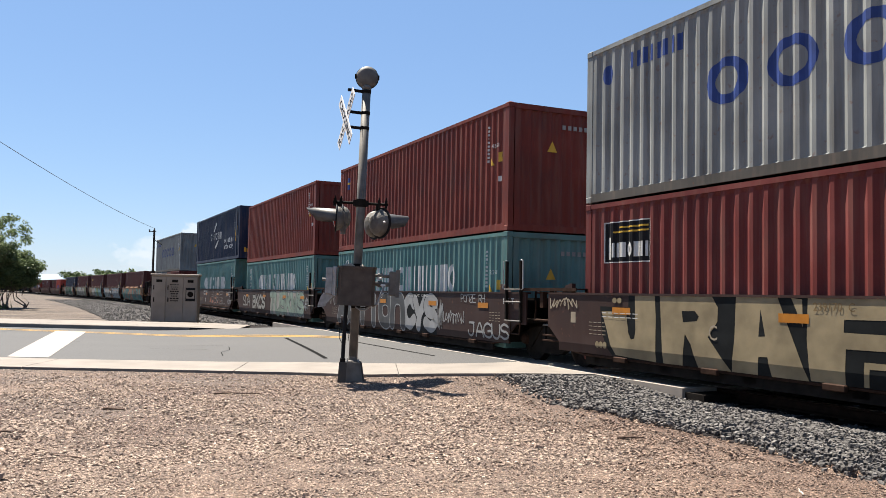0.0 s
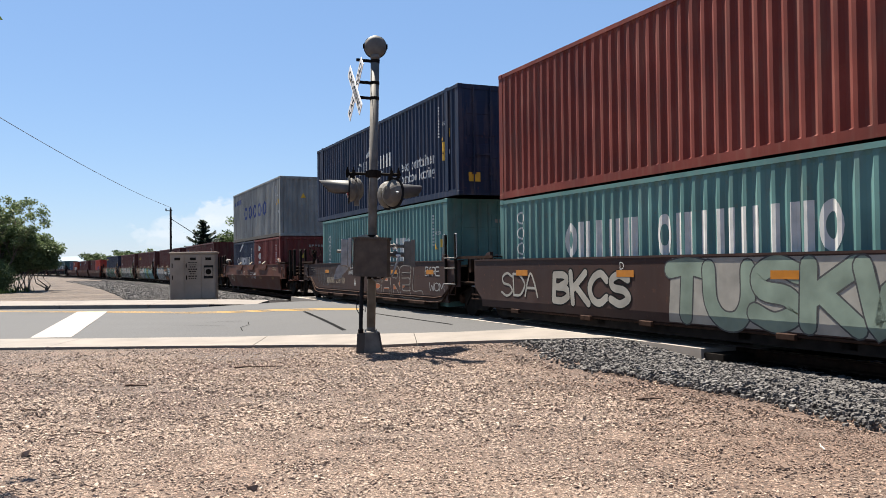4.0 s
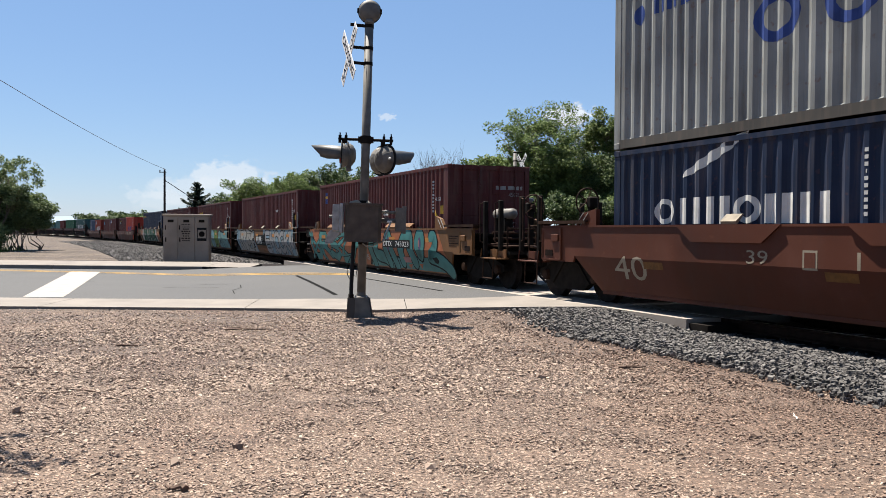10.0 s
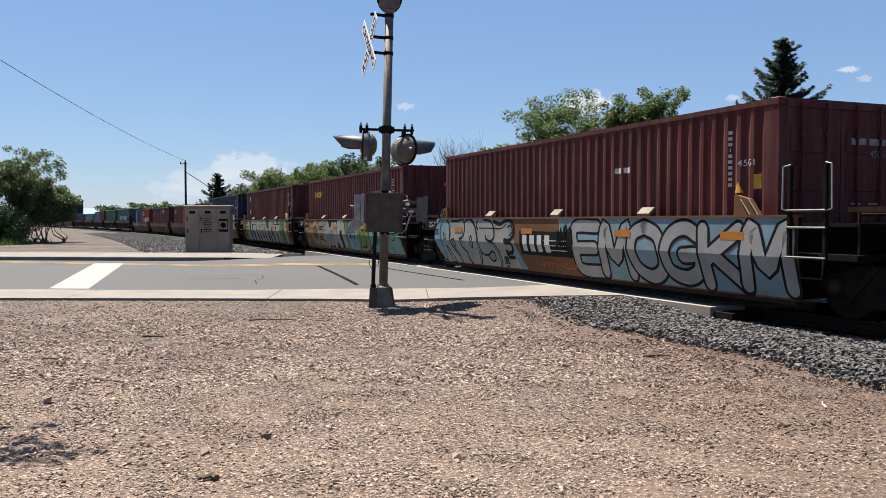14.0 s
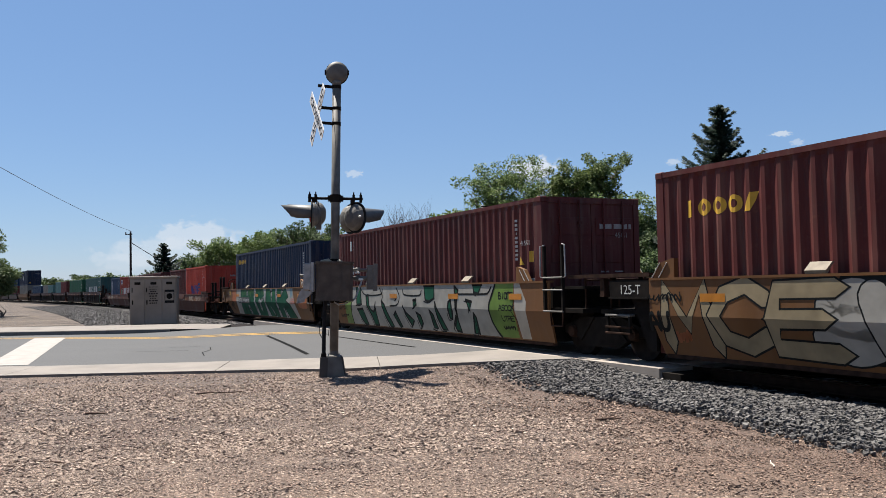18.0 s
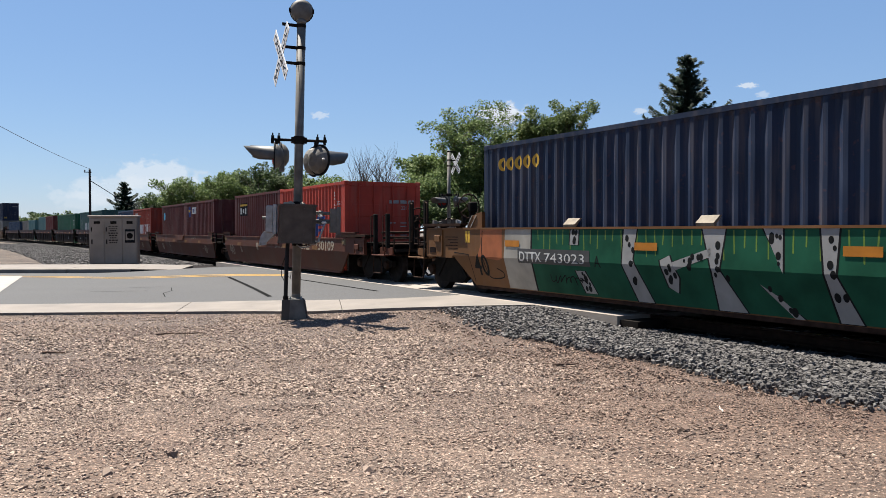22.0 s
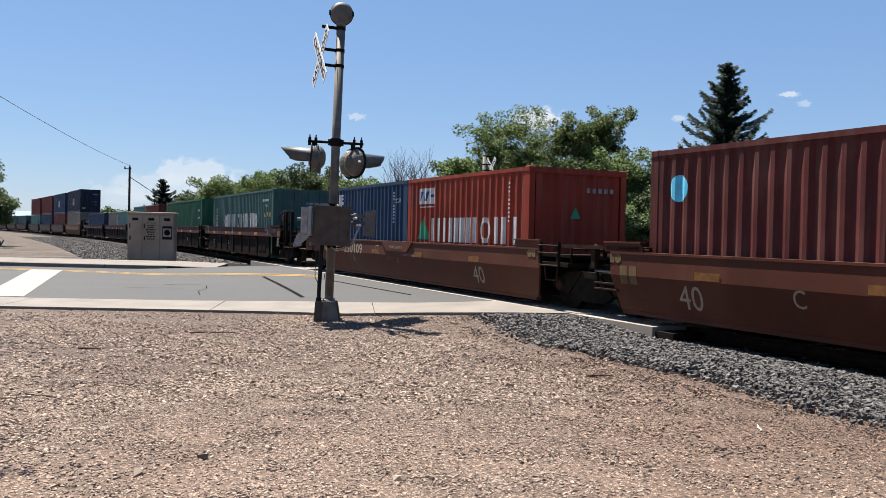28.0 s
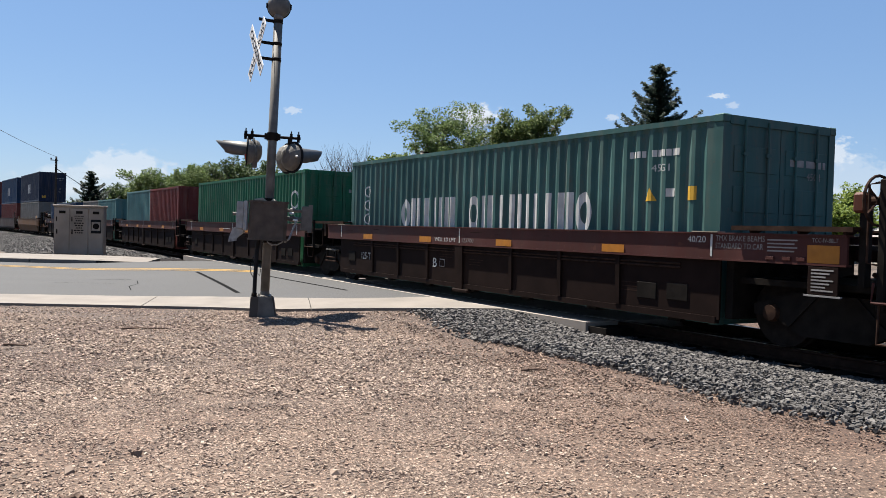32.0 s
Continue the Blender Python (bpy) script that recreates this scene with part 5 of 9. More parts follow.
            if kind == "kinked" and e > 0:
                part("air_tank", Geo().lathe("x", (e * 8.0, -0.55, top + 0.36), [(-0.46, 0.05), (-0.4, 0.13), (0.4, 0.13), (0.46, 0.05)], 16), MAST_GREY, root, "round-ended air tank", smooth=True)
                part("tank_saddle", Geo().box(*sorted((e * 7.7, e * 7.76)), -0.66, -0.44, top - 0.11, top + 0.26).box(*sorted((e * 8.14, e * 8.2)), -0.66, -0.44, top - 0.11, top + 0.26), STEEL_DARK, root)
            part("coupler", Geo().box(*sorted((e * 9.0, e * 9.75)), -0.1, 0.1, 0.7, 0.9).chamfer(*sorted((e * 9.5, e * 9.9)), -0.22, 0.16, 0.62, 0.98, 0.05), STEEL_RUST, root)
            part("air_hose", Geo().path([(e * 9.1, -0.35, 0.75), (e * 9.35, -0.38, 0.45), (e * 9.6, -0.35, 0.3), (e * 9.85, -0.3, 0.38)], 0.028), BLACK_PAINT, root)
            if kind == "ribbed":
                label = part("end_label", Geo().chamfer(*sorted((e * 7.66, e * 8.06)), -yt - 0.012, -yt + 0.01, kink - 0.36, kink - 0.03, 0.006), SHADED_GRIMY_SIDE, root, "small dark lettered plate")
                for k in range(7):
                    part("stencil_bar", Geo().box(*sorted((e * 7.71, e * (8.0 - 0.05 * (k % 3)))), -yt - 0.015, -yt - 0.012, kink - 0.08 - 0.04 * k, kink - 0.062 - 0.04 * k), DULL_WHITE, label)
                part("label_lip", Geo().box(*sorted((e * 7.62, e * 8.1)), -yt - 0.02, -yt + 0.02, kink - 0.385, kink - 0.365), DULL_WHITE, label)
                part("end_patch", Geo().box(*sorted((e * 7.64, e * 8.06)), -yt - 0.004, -yt - 0.001, kink + 0.01, kink + 0.22), ORANGE_TAPE, root, "orange painted patch")
                for x in (7.12, 7.36, 7.56):
                    part("rivet_plate", Geo().chamfer(*sorted((e * (x - 0.06), e * (x + 0.06))), -yt - 0.02, -yt - 0.002, kink + 0.02, kink + 0.07, 0.006), mat, root)
                for k in range(4):
                    part("stencil_bar", Geo().box(*sorted((e * 7.07, e * (7.5 - 0.04 * (k % 2)))), -yt - 0.004, -yt - 0.001, top - 0.08 - 0.045 * k, top - 0.062 - 0.045 * k), DULL_WHITE, root)
            else:
                px0, px1, pz1 = 7.42, 8.13, top - 0.04
                panel = part("end_panel", Geo().chamfer(*sorted((e * px0, e * px1)), -yt - 0.02, -yt + 0.01, up + 0.03, pz1, 0.008), mat, root)
                for x0, x1, z0, z1 in ((px0, px1, up + 0.02, up + 0.05), (px0, px1, pz1 - 0.03, pz1), (px0, px0 + 0.03, up + 0.02, pz1), (px1 - 0.03, px1, up + 0.02, pz1)):
                    part("panel_rim", Geo().box(*sorted((e * x0, e * x1)), -yt - 0.034, -yt - 0.018, z0, z1), mat, panel)
                part("panel_plate", Geo().chamfer(*sorted((e * 7.5, e * 7.76)), -yt - 0.05, -yt - 0.02, pz1 - 0.26, pz1 - 0.12, 0.008), mat, panel, "small raised plate")
                part("panel_notice", Geo().box(*sorted((e * 7.72, e * 8.0)), -yt - 0.028, -yt - 0.02, up + 0.1, up + 0.22), SHADED_GRIMY_SIDE, panel, "dark grimy notice")
            for k in range(5 if kind in ("kinked", "flat") else 0):
                part("stencil_bar", Geo().box(*sorted((e * 6.75, e * (7.3 - 0.1 * (k % 3)))), -yt - 0.004, -yt - 0.001, top - 0.2 - 0.06 * k, top - 0.182 - 0.06 * k), STEEL_RUST, root, "small painted bar")
            part("uncoupling_lever", Geo().path([(e * 8.98, -1.3, 0.86), (e * 9.06, -0.9, 0.8), (e * 9.06, -0.2, 0.84)], 0.014), STEEL_RUST, root)
        else:
            if e < 0 and kind == "kinked":
                pl = part("truck_panel", Geo().box(-7.06, -6.03, -yt + 0.01, -yt + 0.06, 1.19, top - 0.02).box(-7.06, -6.03, -yt - 0.02, -yt + 0.08, 1.17, 1.2).prism([(-6.62, 1.17), (-6.03, 1.17), (-6.03, 0.34), (-6.22, 0.34)], "y", -yb - 0.08, -yb - 0.03), STEEL_DARK, root, "dark panel over the truck")
                parts("stencil", lay(text_bm("125-T", 0.16, 0.5), -6.75, 1.25, lambda x, z: -yt + 0.008), WHITE_PAINT, pl, "white stencilled letters")
            part("articulation", Geo().chamfer(*sorted((e * (h - 0.9), e * (h - 0.02))), -0.28, 0.28, 0.72, 1.0, 0.04), STEEL_DARK, root)
            part("hose", Geo().path([(e * (h - 0.8), -0.55, 1.2), (e * (h - 0.4), -0.6, 1.32), (e * (h - 0.05), -0.6, 1.22)], 0.026), BLACK_PAINT, root)
    if front_end:
        truck(root, 7.75, spin)
    truck(root, -7.75 if rear_end else -h, spin)
    # markings and graffiti on the side that faces the road
    def surf(x, z):
        if z >= kink:
            return -yt
        return -yt + (0.05 if kind == "ribbed" else (yt - yb) * (kink - z) / (kink - bot))
    for kd, body, x, z, hh, wd, m, *more in graffiti:
        lift = more[2] if len(more) > 2 else 0.006
        fat = more[0] if more else 0.0
        if kd == "text":
            bm = text_bm(body, hh, wd, fat, more[1] if len(more) > 1 else 1.0)
        elif kd == "strokes":
            bm = stroke_bm(*body)
        elif kd == "poly":
            bm = bmesh.new()
            bm.faces.new([bm.verts.new((a, 0, b)) for a, b in body])
            bm.normal_update()
            bmesh.ops.triangulate(bm, faces=bm.faces[:], ngon_method="EAR_CLIP")
        elif kd == "patch":
            bm = blob_bm(body, wd, hh)
        else:
            bm = shape_bm(body, hh, wd, *(more[:2] if more else ()))
        me = lay(bm, x, z, surf, cuts_z=(kink,), lift=lift)
        parts("graffiti_letter" if kd != "shape" else "painted_mark", me, m, root)
    if near:
        for x in (-4.75, -1.9, 1.05, 4.0) if kind in ("ribbed", "lowsmooth") else (-4.9, -1.2, 2.4, 5.2):
            zz = top - 0.36 if kind in ("flat", "kinked") else kink + 0.015 if kind in ("ribbed", "lowsmooth") else kink - 0.16
            me = lay(shape_bm("s", 0.12, 0.5), x, zz, surf, lift=0.022)
            parts("reflector", me, ORANGE_TAPE if kind in ("flat", "kinked", "ribbed") else DULL_TAPE, root, "orange reflector strip" if kind in ("flat", "kinked", "ribbed") else "grimy dull yellow reflector strip")
    return root


def blob_bm(seed, width, height, n=40):
    """A patch of sprayed paint with a wavy outline."""
    r = random.Random(seed)
    ph = [r.uniform(0, 6.28) for _ in range(4)]
    bm = bmesh.new()
    vs = []
    for i in range(n):
        a = 6.2832 * i / n
        k = 1 + 0.08 * math.sin(3 * a + ph[0]) + 0.05 * math.sin(5 * a + ph[1]) + 0.03 * math.sin(9 * a + ph[2])
        x = math.copysign(abs(math.cos(a)) ** 0.55, math.cos(a)) * 0.5 * k
        z = math.copysign(abs(math.sin(a)) ** 0.55, math.sin(a)) * 0.5
        vs.append(bm.verts.new(((x + 0.5) * width, 0, min(1, max(0, z + 0.5)) * height)))
    bm.faces.new(vs)
    bmesh.ops.triangulate(bm, faces=bm.faces[:])
    return bm


STROKES = {
    "A": [[(0, 0), (0.22, 0.6), (0.5, 1), (0.78, 0.6), (1, 0)], [(0.2, 0.36), (0.8, 0.36)]], "B": [[(0.05, 0), (0.05, 1)], [(0.05, 1), (0.7, 0.98), (0.85, 0.75), (0.4, 0.53)], [(0.1, 0.53), (0.8, 0.48), (1, 0.22), (0.6, 0), (0.05, 0)]],
    "D": [[(0.05, 0), (0.05, 1)], [(0.05, 1), (0.6, 0.95), (0.98, 0.6), (0.95, 0.35), (0.6, 0.03), (0.05, 0)]],
    "C": [[(0.95, 0.78), (0.6, 1), (0.2, 0.85), (0, 0.5), (0.2, 0.12), (0.6, 0), (0.98, 0.2)]], "E": [[(0.95, 1), (0.05, 0.97), (0.0, 0.5), (0.05, 0.03), (1, 0)], [(0.05, 0.5), (0.8, 0.52)]],
    "F": [[(0.05, 0), (0.05, 1)], [(0.05, 0.97), (1, 1)], [(0.05, 0.52), (0.8, 0.52)]], "G": [[(0.95, 0.85), (0.55, 1), (0.15, 0.85), (0, 0.5), (0.15, 0.12), (0.6, 0), (0.95, 0.15), (0.98, 0.45), (0.55, 0.45)]],
    "H": [[(0, 1), (0.05, 0)], [(0.95, 1), (1, 0)], [(0.02, 0.5), (0.98, 0.5)]], "I": [[(0.5, 0.95), (0.5, 0)]], "J": [[(0.1, 1), (0.75, 1)], [(0.7, 1), (0.75, 0.35), (0.5, 0.02), (0.15, 0.05), (0, 0.35)]],
    "K": [[(0.05, 1), (0.05, 0)], [(0.95, 1), (0.1, 0.45)], [(0.3, 0.55), (1, 0)]], "L": [[(0.05, 1), (0.03, 0.05), (1, 0)]], "M": [[(0, 0), (0.1, 1), (0.5, 0.3), (0.9, 1), (1, 0)]],
    "N": [[(0, 0), (0.02, 1)], [(0.02, 0.8), (0.35, 1), (0.8, 0.9), (0.95, 0.5), (1, 0)]], "O": [[(0.5, 1), (0.12, 0.85), (0, 0.5), (0.12, 0.15), (0.5, 0), (0.88, 0.15), (1, 0.5), (0.88, 0.85), (0.5, 1)]],
    "R": [[(0.05, 0), (0.05, 1)], [(0.05, 1), (0.65, 1), (0.92, 0.76), (0.65, 0.5), (0.15, 0.5)], [(0.4, 0.5), (1, 0)]], "S": [[(0.95, 0.85), (0.5, 1), (0.1, 0.82), (0.2, 0.56), (0.75, 0.46), (0.95, 0.2), (0.5, 0), (0.02, 0.15)]],
    "T": [[(0, 0.93), (0.5, 1), (1, 0.93)], [(0.5, 0.97), (0.48, 0)]], "U": [[(0, 1), (0.03, 0.35), (0.3, 0), (0.7, 0), (0.95, 0.35), (1, 1)]], "W": [[(0, 1), (0.2, 0), (0.5, 0.7), (0.78, 0), (1, 1)]],
    "X": [[(0, 1), (1, 0)], [(1, 1), (0, 0)]], "Y": [[(0, 1), (0.45, 0.5), (0.95, 1)], [(0.5, 0.55), (0.4, 0)]], "Z": [[(0, 1), (1, 0.95), (0.05, 0.05), (1, 0)]], "7": [[(0, 1), (1, 0.95), (0.35, 0)]],
    "V": [[(0, 1), (0.5, 0), (1, 1)]], "P": [[(0.05, 0), (0.05, 1)], [(0.05, 1), (0.7, 1), (0.95, 0.75), (0.6, 0.48), (0.1, 0.48)]],
}


def stroke_bm(points, half, smooth=True, pointed=False):
    """A sprayed line of even width along a bent path, with round or pointed ends."""
    pts = [Vector(p) for p in points]
    if smooth and len(pts) > 2:
        ext = [pts[0] * 2 - pts[1]] + pts + [pts[-1] * 2 - pts[-2]]
        fine = []
        for i in range(1, len(ext) - 2):
            a, b, c, d = ext[i - 1:i + 3]
            for k in range(5):
                u = k / 5
                fine.append(0.5 * (2 * b + (c - a) * u + (2 * a - 5 * b + 4 * c - d) * u * u + (3 * b - a - 3 * c + d) * u ** 3))
        pts = fine + [pts[-1]]
    bm = bmesh.new()
    row = []
    for i, p in enumerate(pts):
        d = (pts[min(i + 1, len(pts) - 1)] - pts[max(i - 1, 0)]).normalized()
        q = Vector((-d.y, d.x)) * half
        row.append((bm.verts.new((p.x + q.x, 0, p.y + q.y)), bm.verts.new((p.x - q.x, 0, p.y - q.y))))
    for (a, b), (c, d) in zip(row, row[1:]):
        bm.faces.new((a, b, d, c))
    for end, p, o in ((row[0], pts[0], pts[1]), (row[-1], pts[-1], pts[-2])):
        out = (p - o).normalized()
        side = Vector((end[0].co.x - p.x, end[0].co.z - p.y))
        if pointed:
            tip = p + out * half * 1.6
            bm.faces.new((end[0], end[1], bm.verts.new((tip.x, 0, tip.y))))
        else:
            arc = [bm.verts.new((p.x + side.x * math.cos(t) + out.x * half * math.sin(t), 0, p.y + side.y * math.cos(t) + out.y * half * math.sin(t))) for t in (0.52, 1.05, 1.57, 2.09, 2.62)]
            bm.faces.new([end[0]] + arc + [end[1]])
    return bm


def sprayed(word, x, z, h, w, fill, line, fat=0.13, edge=0.035, lift=0.006, seed=1, jag=False, wobble=0.05, lap=0.04):
    """Hand-sprayed fat letters side by side, each outlined and lapping over the one before; no line: plain strokes."""
    r = random.Random(seed)
    out, cell = [], w / len(word)
    half = fat * h
    for i, ch in enumerate(word):
        if ch == " ":
            continue
        x0, x1 = x + i * cell + half - lap * h, x + (i + 1) * cell - half + lap * h
        z0, z1 = z + half + r.uniform(-0.4, 0.6) * wobble * h, z + h - half + r.uniform(-1, 0.3) * wobble * h
        lean = r.uniform(-1, 1) * wobble * h
        lines = [[(x0 + (x1 - x0) * a + lean * (b - 0.5) * 2, z0 + (z1 - z0) * b) for a, b in st] for st in STROKES.get(ch, STROKES["I"])]
        base = lift + i * 0.0022
        if line is not None:
            out += [("strokes", (st, half + edge, not jag, jag), 0, 0, 1, 1, line, 0, 1, base + 0.0001 * k) for k, st in enumerate(lines)]
        out += [("strokes", (st, half, not jag, jag), 0, 0, 1, 1, fill, 0, 1, base + 0.0011 + 0.0001 * k) for k, st in enumerate(lines)]
    return out


def scrawl(x, z, w, h, n, material, half=0.012, seed=1, lift=0.02):
    """A quick unreadable tag: one wavy sprayed line."""
    r = random.Random(seed)
    pts, p = [], 0.0
    for i in range(n * 3):
        p += r.uniform(1.2, 2.6)
        u = i / (n * 3 - 1)
        pts.append((x + w * (u + 0.05 * math.cos(p * 0.9)), z + h * (0.5 + 0.5 * math.sin(p) * r.uniform(0.45, 1))))
    return [("strokes", (pts, half), 0, 0, 1, 1, material, 0, 1, lift)]


def line(points, half, material, lift=0.02, smooth=True, pointed=False):
    return ("strokes", (points, half, smooth, pointed), 0, 0, 1, 1, material, 0, 1, lift)


def area(points, material, lift=0.006):
    """A sprayed area with a drawn outline."""
    return ("poly", points, 0, 0, 1, 1, material, 0, 1, lift)
# ---- the train, front to rear ----
HC, STD = 2.896, 2.591
M12 = end_marks(6.1, HC)
M12S = end_marks(6.1, STD)


def ringed(x, z, w, h, mat, kinds="ooooo"):
    return [("shape", kinds, x, z, h, w, mat, 0.2, 0.42)]


def shipping_marks(z0):
    """Tall white painted marks in two groups, with a short column of marks at the tail end."""
    out = [("shape", "obibb", -3.3, z0, 0.7, 2.35, WHITE_PAINT, 0.24, 0.28), ("shape", "obibbibo", -0.4, z0, 0.7, 3.8, WHITE_PAINT, 0.24, 0.24)]
    out += [("shape", "ooob", -5.3, z0 + 1.05, 0.32, 1.3, WHITE_PAINT, 0.12, 0.2, 90)]
    return out


# -- first car: four brown platforms with stacked boxes --
cut_letters = [area(p, G_CREAM, 0.009) for p in (
    [(-5.22, 1.21), (-4.52, 1.23), (-4.45, 0.86), (-4.38, 0.76), (-4.29, 0.78), (-4.26, 0.92), (-4.28, 1.5), (-3.77, 1.5), (-3.74, 1.17), (-3.75, 0.43), (-4.82, 0.47), (-4.96, 0.64), (-5.08, 0.93)],
    [(-3.64, 1.5), (-2.46, 1.5), (-2.34, 1.34), (-2.35, 1.13), (-2.55, 0.9), (-2.09, 0.43), (-2.77, 0.43), (-2.92, 0.77), (-3.05, 0.92), (-3.12, 0.43), (-3.57, 0.43)],
    [(-1.98, 1.5), (-1.22, 1.5), (-0.72, 0.43), (-1.34, 0.43), (-1.4, 0.69), (-1.56, 0.68), (-1.59, 0.43), (-2.08, 0.43), (-2.01, 0.9)],
    [(-0.99, 1.5), (-0.81, 1.48), (-0.8, 1.12)],
    [(-0.72, 1.5), (2.2, 1.5), (2.2, 1.26), (-0.17, 1.24), (-0.18, 1.08), (1.6, 1.07), (1.6, 0.89), (-0.15, 0.88), (-0.17, 0.44), (-0.69, 0.44), (-0.74, 0.97)],
    [(0.11, 0.74), (1.5, 0.74), (1.5, 0.68), (0.18, 0.66), (0.16, 0.44), (0.09, 0.44)])]
cut_letters += [area(p, G_BLACK, 0.011) for p in ([(-3.12, 1.27), (-2.83, 1.28), (-2.74, 1.2), (-2.78, 1.13), (-3.09, 1.1)], [(-1.52, 1.33), (-1.44, 0.97), (-1.56, 0.96)])]
well_car(7.25, "flat", 15.25, graffiti=[area([(-5.27, 1.3), (-4.46, 1.3), (-4.45, 1.5), (6.3, 1.5), (6.3, 0.43), (-4.9, 0.43), (-5.09, 0.61), (-5.2, 0.83)], G_BLACK, 0.004)] + cut_letters + [("text", "C", -2.52, 0.86, 0.23, 0.17, CREAM_PAINT, 0, 1, 0.02)]
         + [("shape", "dd", -4.9, 1.36, 0.1, 0.26, G_CREAM, 0.2, 0.1, 0.02), ("shape", "ddd", -5.4, 0.56, 0.12, 0.34, G_CREAM, 0.2, 0.0, 0.02), ("text", "239170  C", -0.63, 1.34, 0.11, 0.62, G_RIM, 0.0, 1, 0.026), ("shape", "s", -6.2, 0.98, 0.2, 0.16, CREAM_PAINT)]
         + scrawl(-6.9, 1.22, 0.9, 0.22, 9, CREAM_PAINT, 0.014, 5) + [("shape", "----", -5.6, 0.78 + 0.07 * k, 0.04, 0.5, CREAM_PAINT) for k in range(4)] + [("shape", "------", -5.2, 1.1 + 0.07 * k, 0.04, 1.0, WHITE_PAINT, 0.2, 0.3, 0.024) for k in range(2)],
         label="brown well car platform with huge cream and black graffiti letters")
container(7.25, "redbrown", marks=[("shape", "s", -5.52, 1.78, 0.74, 1.3, WHITE_PAINT), ("shape", "s", -5.5, 1.8, 0.7, 1.26, BLACK_PAINT), ("shape", "s", -5.42, 1.84, 0.4, 0.1, WHITE_PAINT), ("shape", "---", -5.25, 2.28, 0.1, 0.95, YELLOW_PAINT, 0.2, 0.0), ("shape", "---", -5.1, 2.36, 0.1, 0.8, YELLOW_PAINT, 0.2, 0.0), ("shape", "bsosb", -5.28, 1.88, 0.26, 0.98, WHITE_PAINT, 0.3, 0.25)] + M12, note=" with a black label")
container(7.25, "grey", base=FLOOR_Z + HC + 0.02, doors=False, marks=ringed(-2.9, 1.2, 5.9, 0.72, BLUE_MARK) + [("shape", "d", -5.6, 2.15, 0.36, 0.3, BLUE_MARK), ("shape", "bbbb", -4.8, 2.3, 0.28, 1.35, BLUE_MARK)] + M12, note=" with blue ring marks")

well_car(22.47, "flat", 15.25, graffiti=sprayed("ACTION", -5.2, 0.44, 1.06, 5.95, G_GREY, G_WHITE, 0.155, 0.035, 0.006, 4, wobble=0.02, lap=0.08) + [area([(0.75, 0.46), (2.9, 0.42), (2.95, 1.0), (2.6, 1.5), (1.0, 1.5), (0.72, 1.0)], G_BLACK, 0.004)] + sprayed("CYS", 0.75, 0.46, 1.03, 2.15, G_WHITE, G_BLACK, 0.15, 0.03, 0.01, 6, lap=0.13)
         + [("text", "WELL LD LMT", 1.0, 1.39, 0.07, 0.8, WHITE_PAINT, 0, 1, 0.026), ("text", "124900", 1.95, 1.39, 0.07, 0.4, WHITE_PAINT, 0, 1, 0.026), ("text", "D", -1.1, 1.32, 0.12, 0.1, WHITE_PAINT, 0, 1, 0.026), ("text", "125-T", 6.4, 1.28, 0.13, 0.45, WHITE_PAINT, 0, 1, 0.01)]
         + sprayed("JAGUS", 4.72, 0.5, 0.36, 1.95, G_WHITE, None, 0.07, 0, 0.01, 7) + sprayed("PONZE RH", 4.3, 1.28, 0.2, 1.25, G_WHITE, None, 0.06, 0, 0.01, 8) + scrawl(3.35, 0.72, 1.15, 0.38, 11, G_WHITE, 0.014, 9) + scrawl(2.95, 0.5, 0.35, 0.85, 7, G_WHITE, 0.016, 10) + scrawl(-6.9, 1.0, 1.3, 0.42, 9, G_WHITE, 0.014, 11)
         + [("shape", "----", 5.75, 0.88 + 0.06 * k, 0.035, 0.5, CREAM_PAINT) for k in range(4)] + [("shape", "------", -5.9, 0.72 + 0.07 * k, 0.04, 0.5, CREAM_PAINT) for k in range(4)],
         label="brown well car platform with grey and white graffiti letters")
container(22.47, "teal", height=STD, doors=False, marks=shipping_marks(1.23) + M12S, note=" with tall white marks")
container(22.47, "rust", base=FLOOR_Z + STD + 0.02, doors=False, marks=[("shape", "s", -5.4, 2.1, 0.4, 0.36, BLUE_MARK), ("shape", "-", -5.35, 2.2, 0.22, 0.26, YELLOW_PAINT)] + M12)

well_car(37.78, "flat", 15.25, graffiti=[area([(0.2, 0.46), (5.7, 0.46), (5.6, 1.48), (0.3, 1.48)], G_SILVER, 0.004)] + sprayed("TUSKWS", 0.2, 0.44, 1.06, 5.5, G_SAGE, G_GREY, 0.13, 0.025, 0.008, 12, lap=0.08) + scrawl(5.75, 0.7, 0.6, 0.6, 8, G_WHITE, 0.014, 13)
         + sprayed("SDA", -5.6, 0.7, 0.55, 1.6, G_SILVER, None, 0.05, 0, 0.01, 14) + sprayed("BKCS", -3.4, 0.6, 0.7, 2.6, G_SILVER, G_BLACK, 0.1, 0.03, 0.01, 15) + [("text", "D", -1.1, 1.3, 0.14, 0.12, WHITE_PAINT, 0, 1, 0.024)],
         label="brown well car platform with pale graffiti letters")
container(37.78, "teal", height=STD, doors=False, marks=shipping_marks(1.23) + M12S, note=" with tall white marks")
container(37.78, "rust", base=FLOOR_Z + STD + 0.02, doors=False, marks=M12)

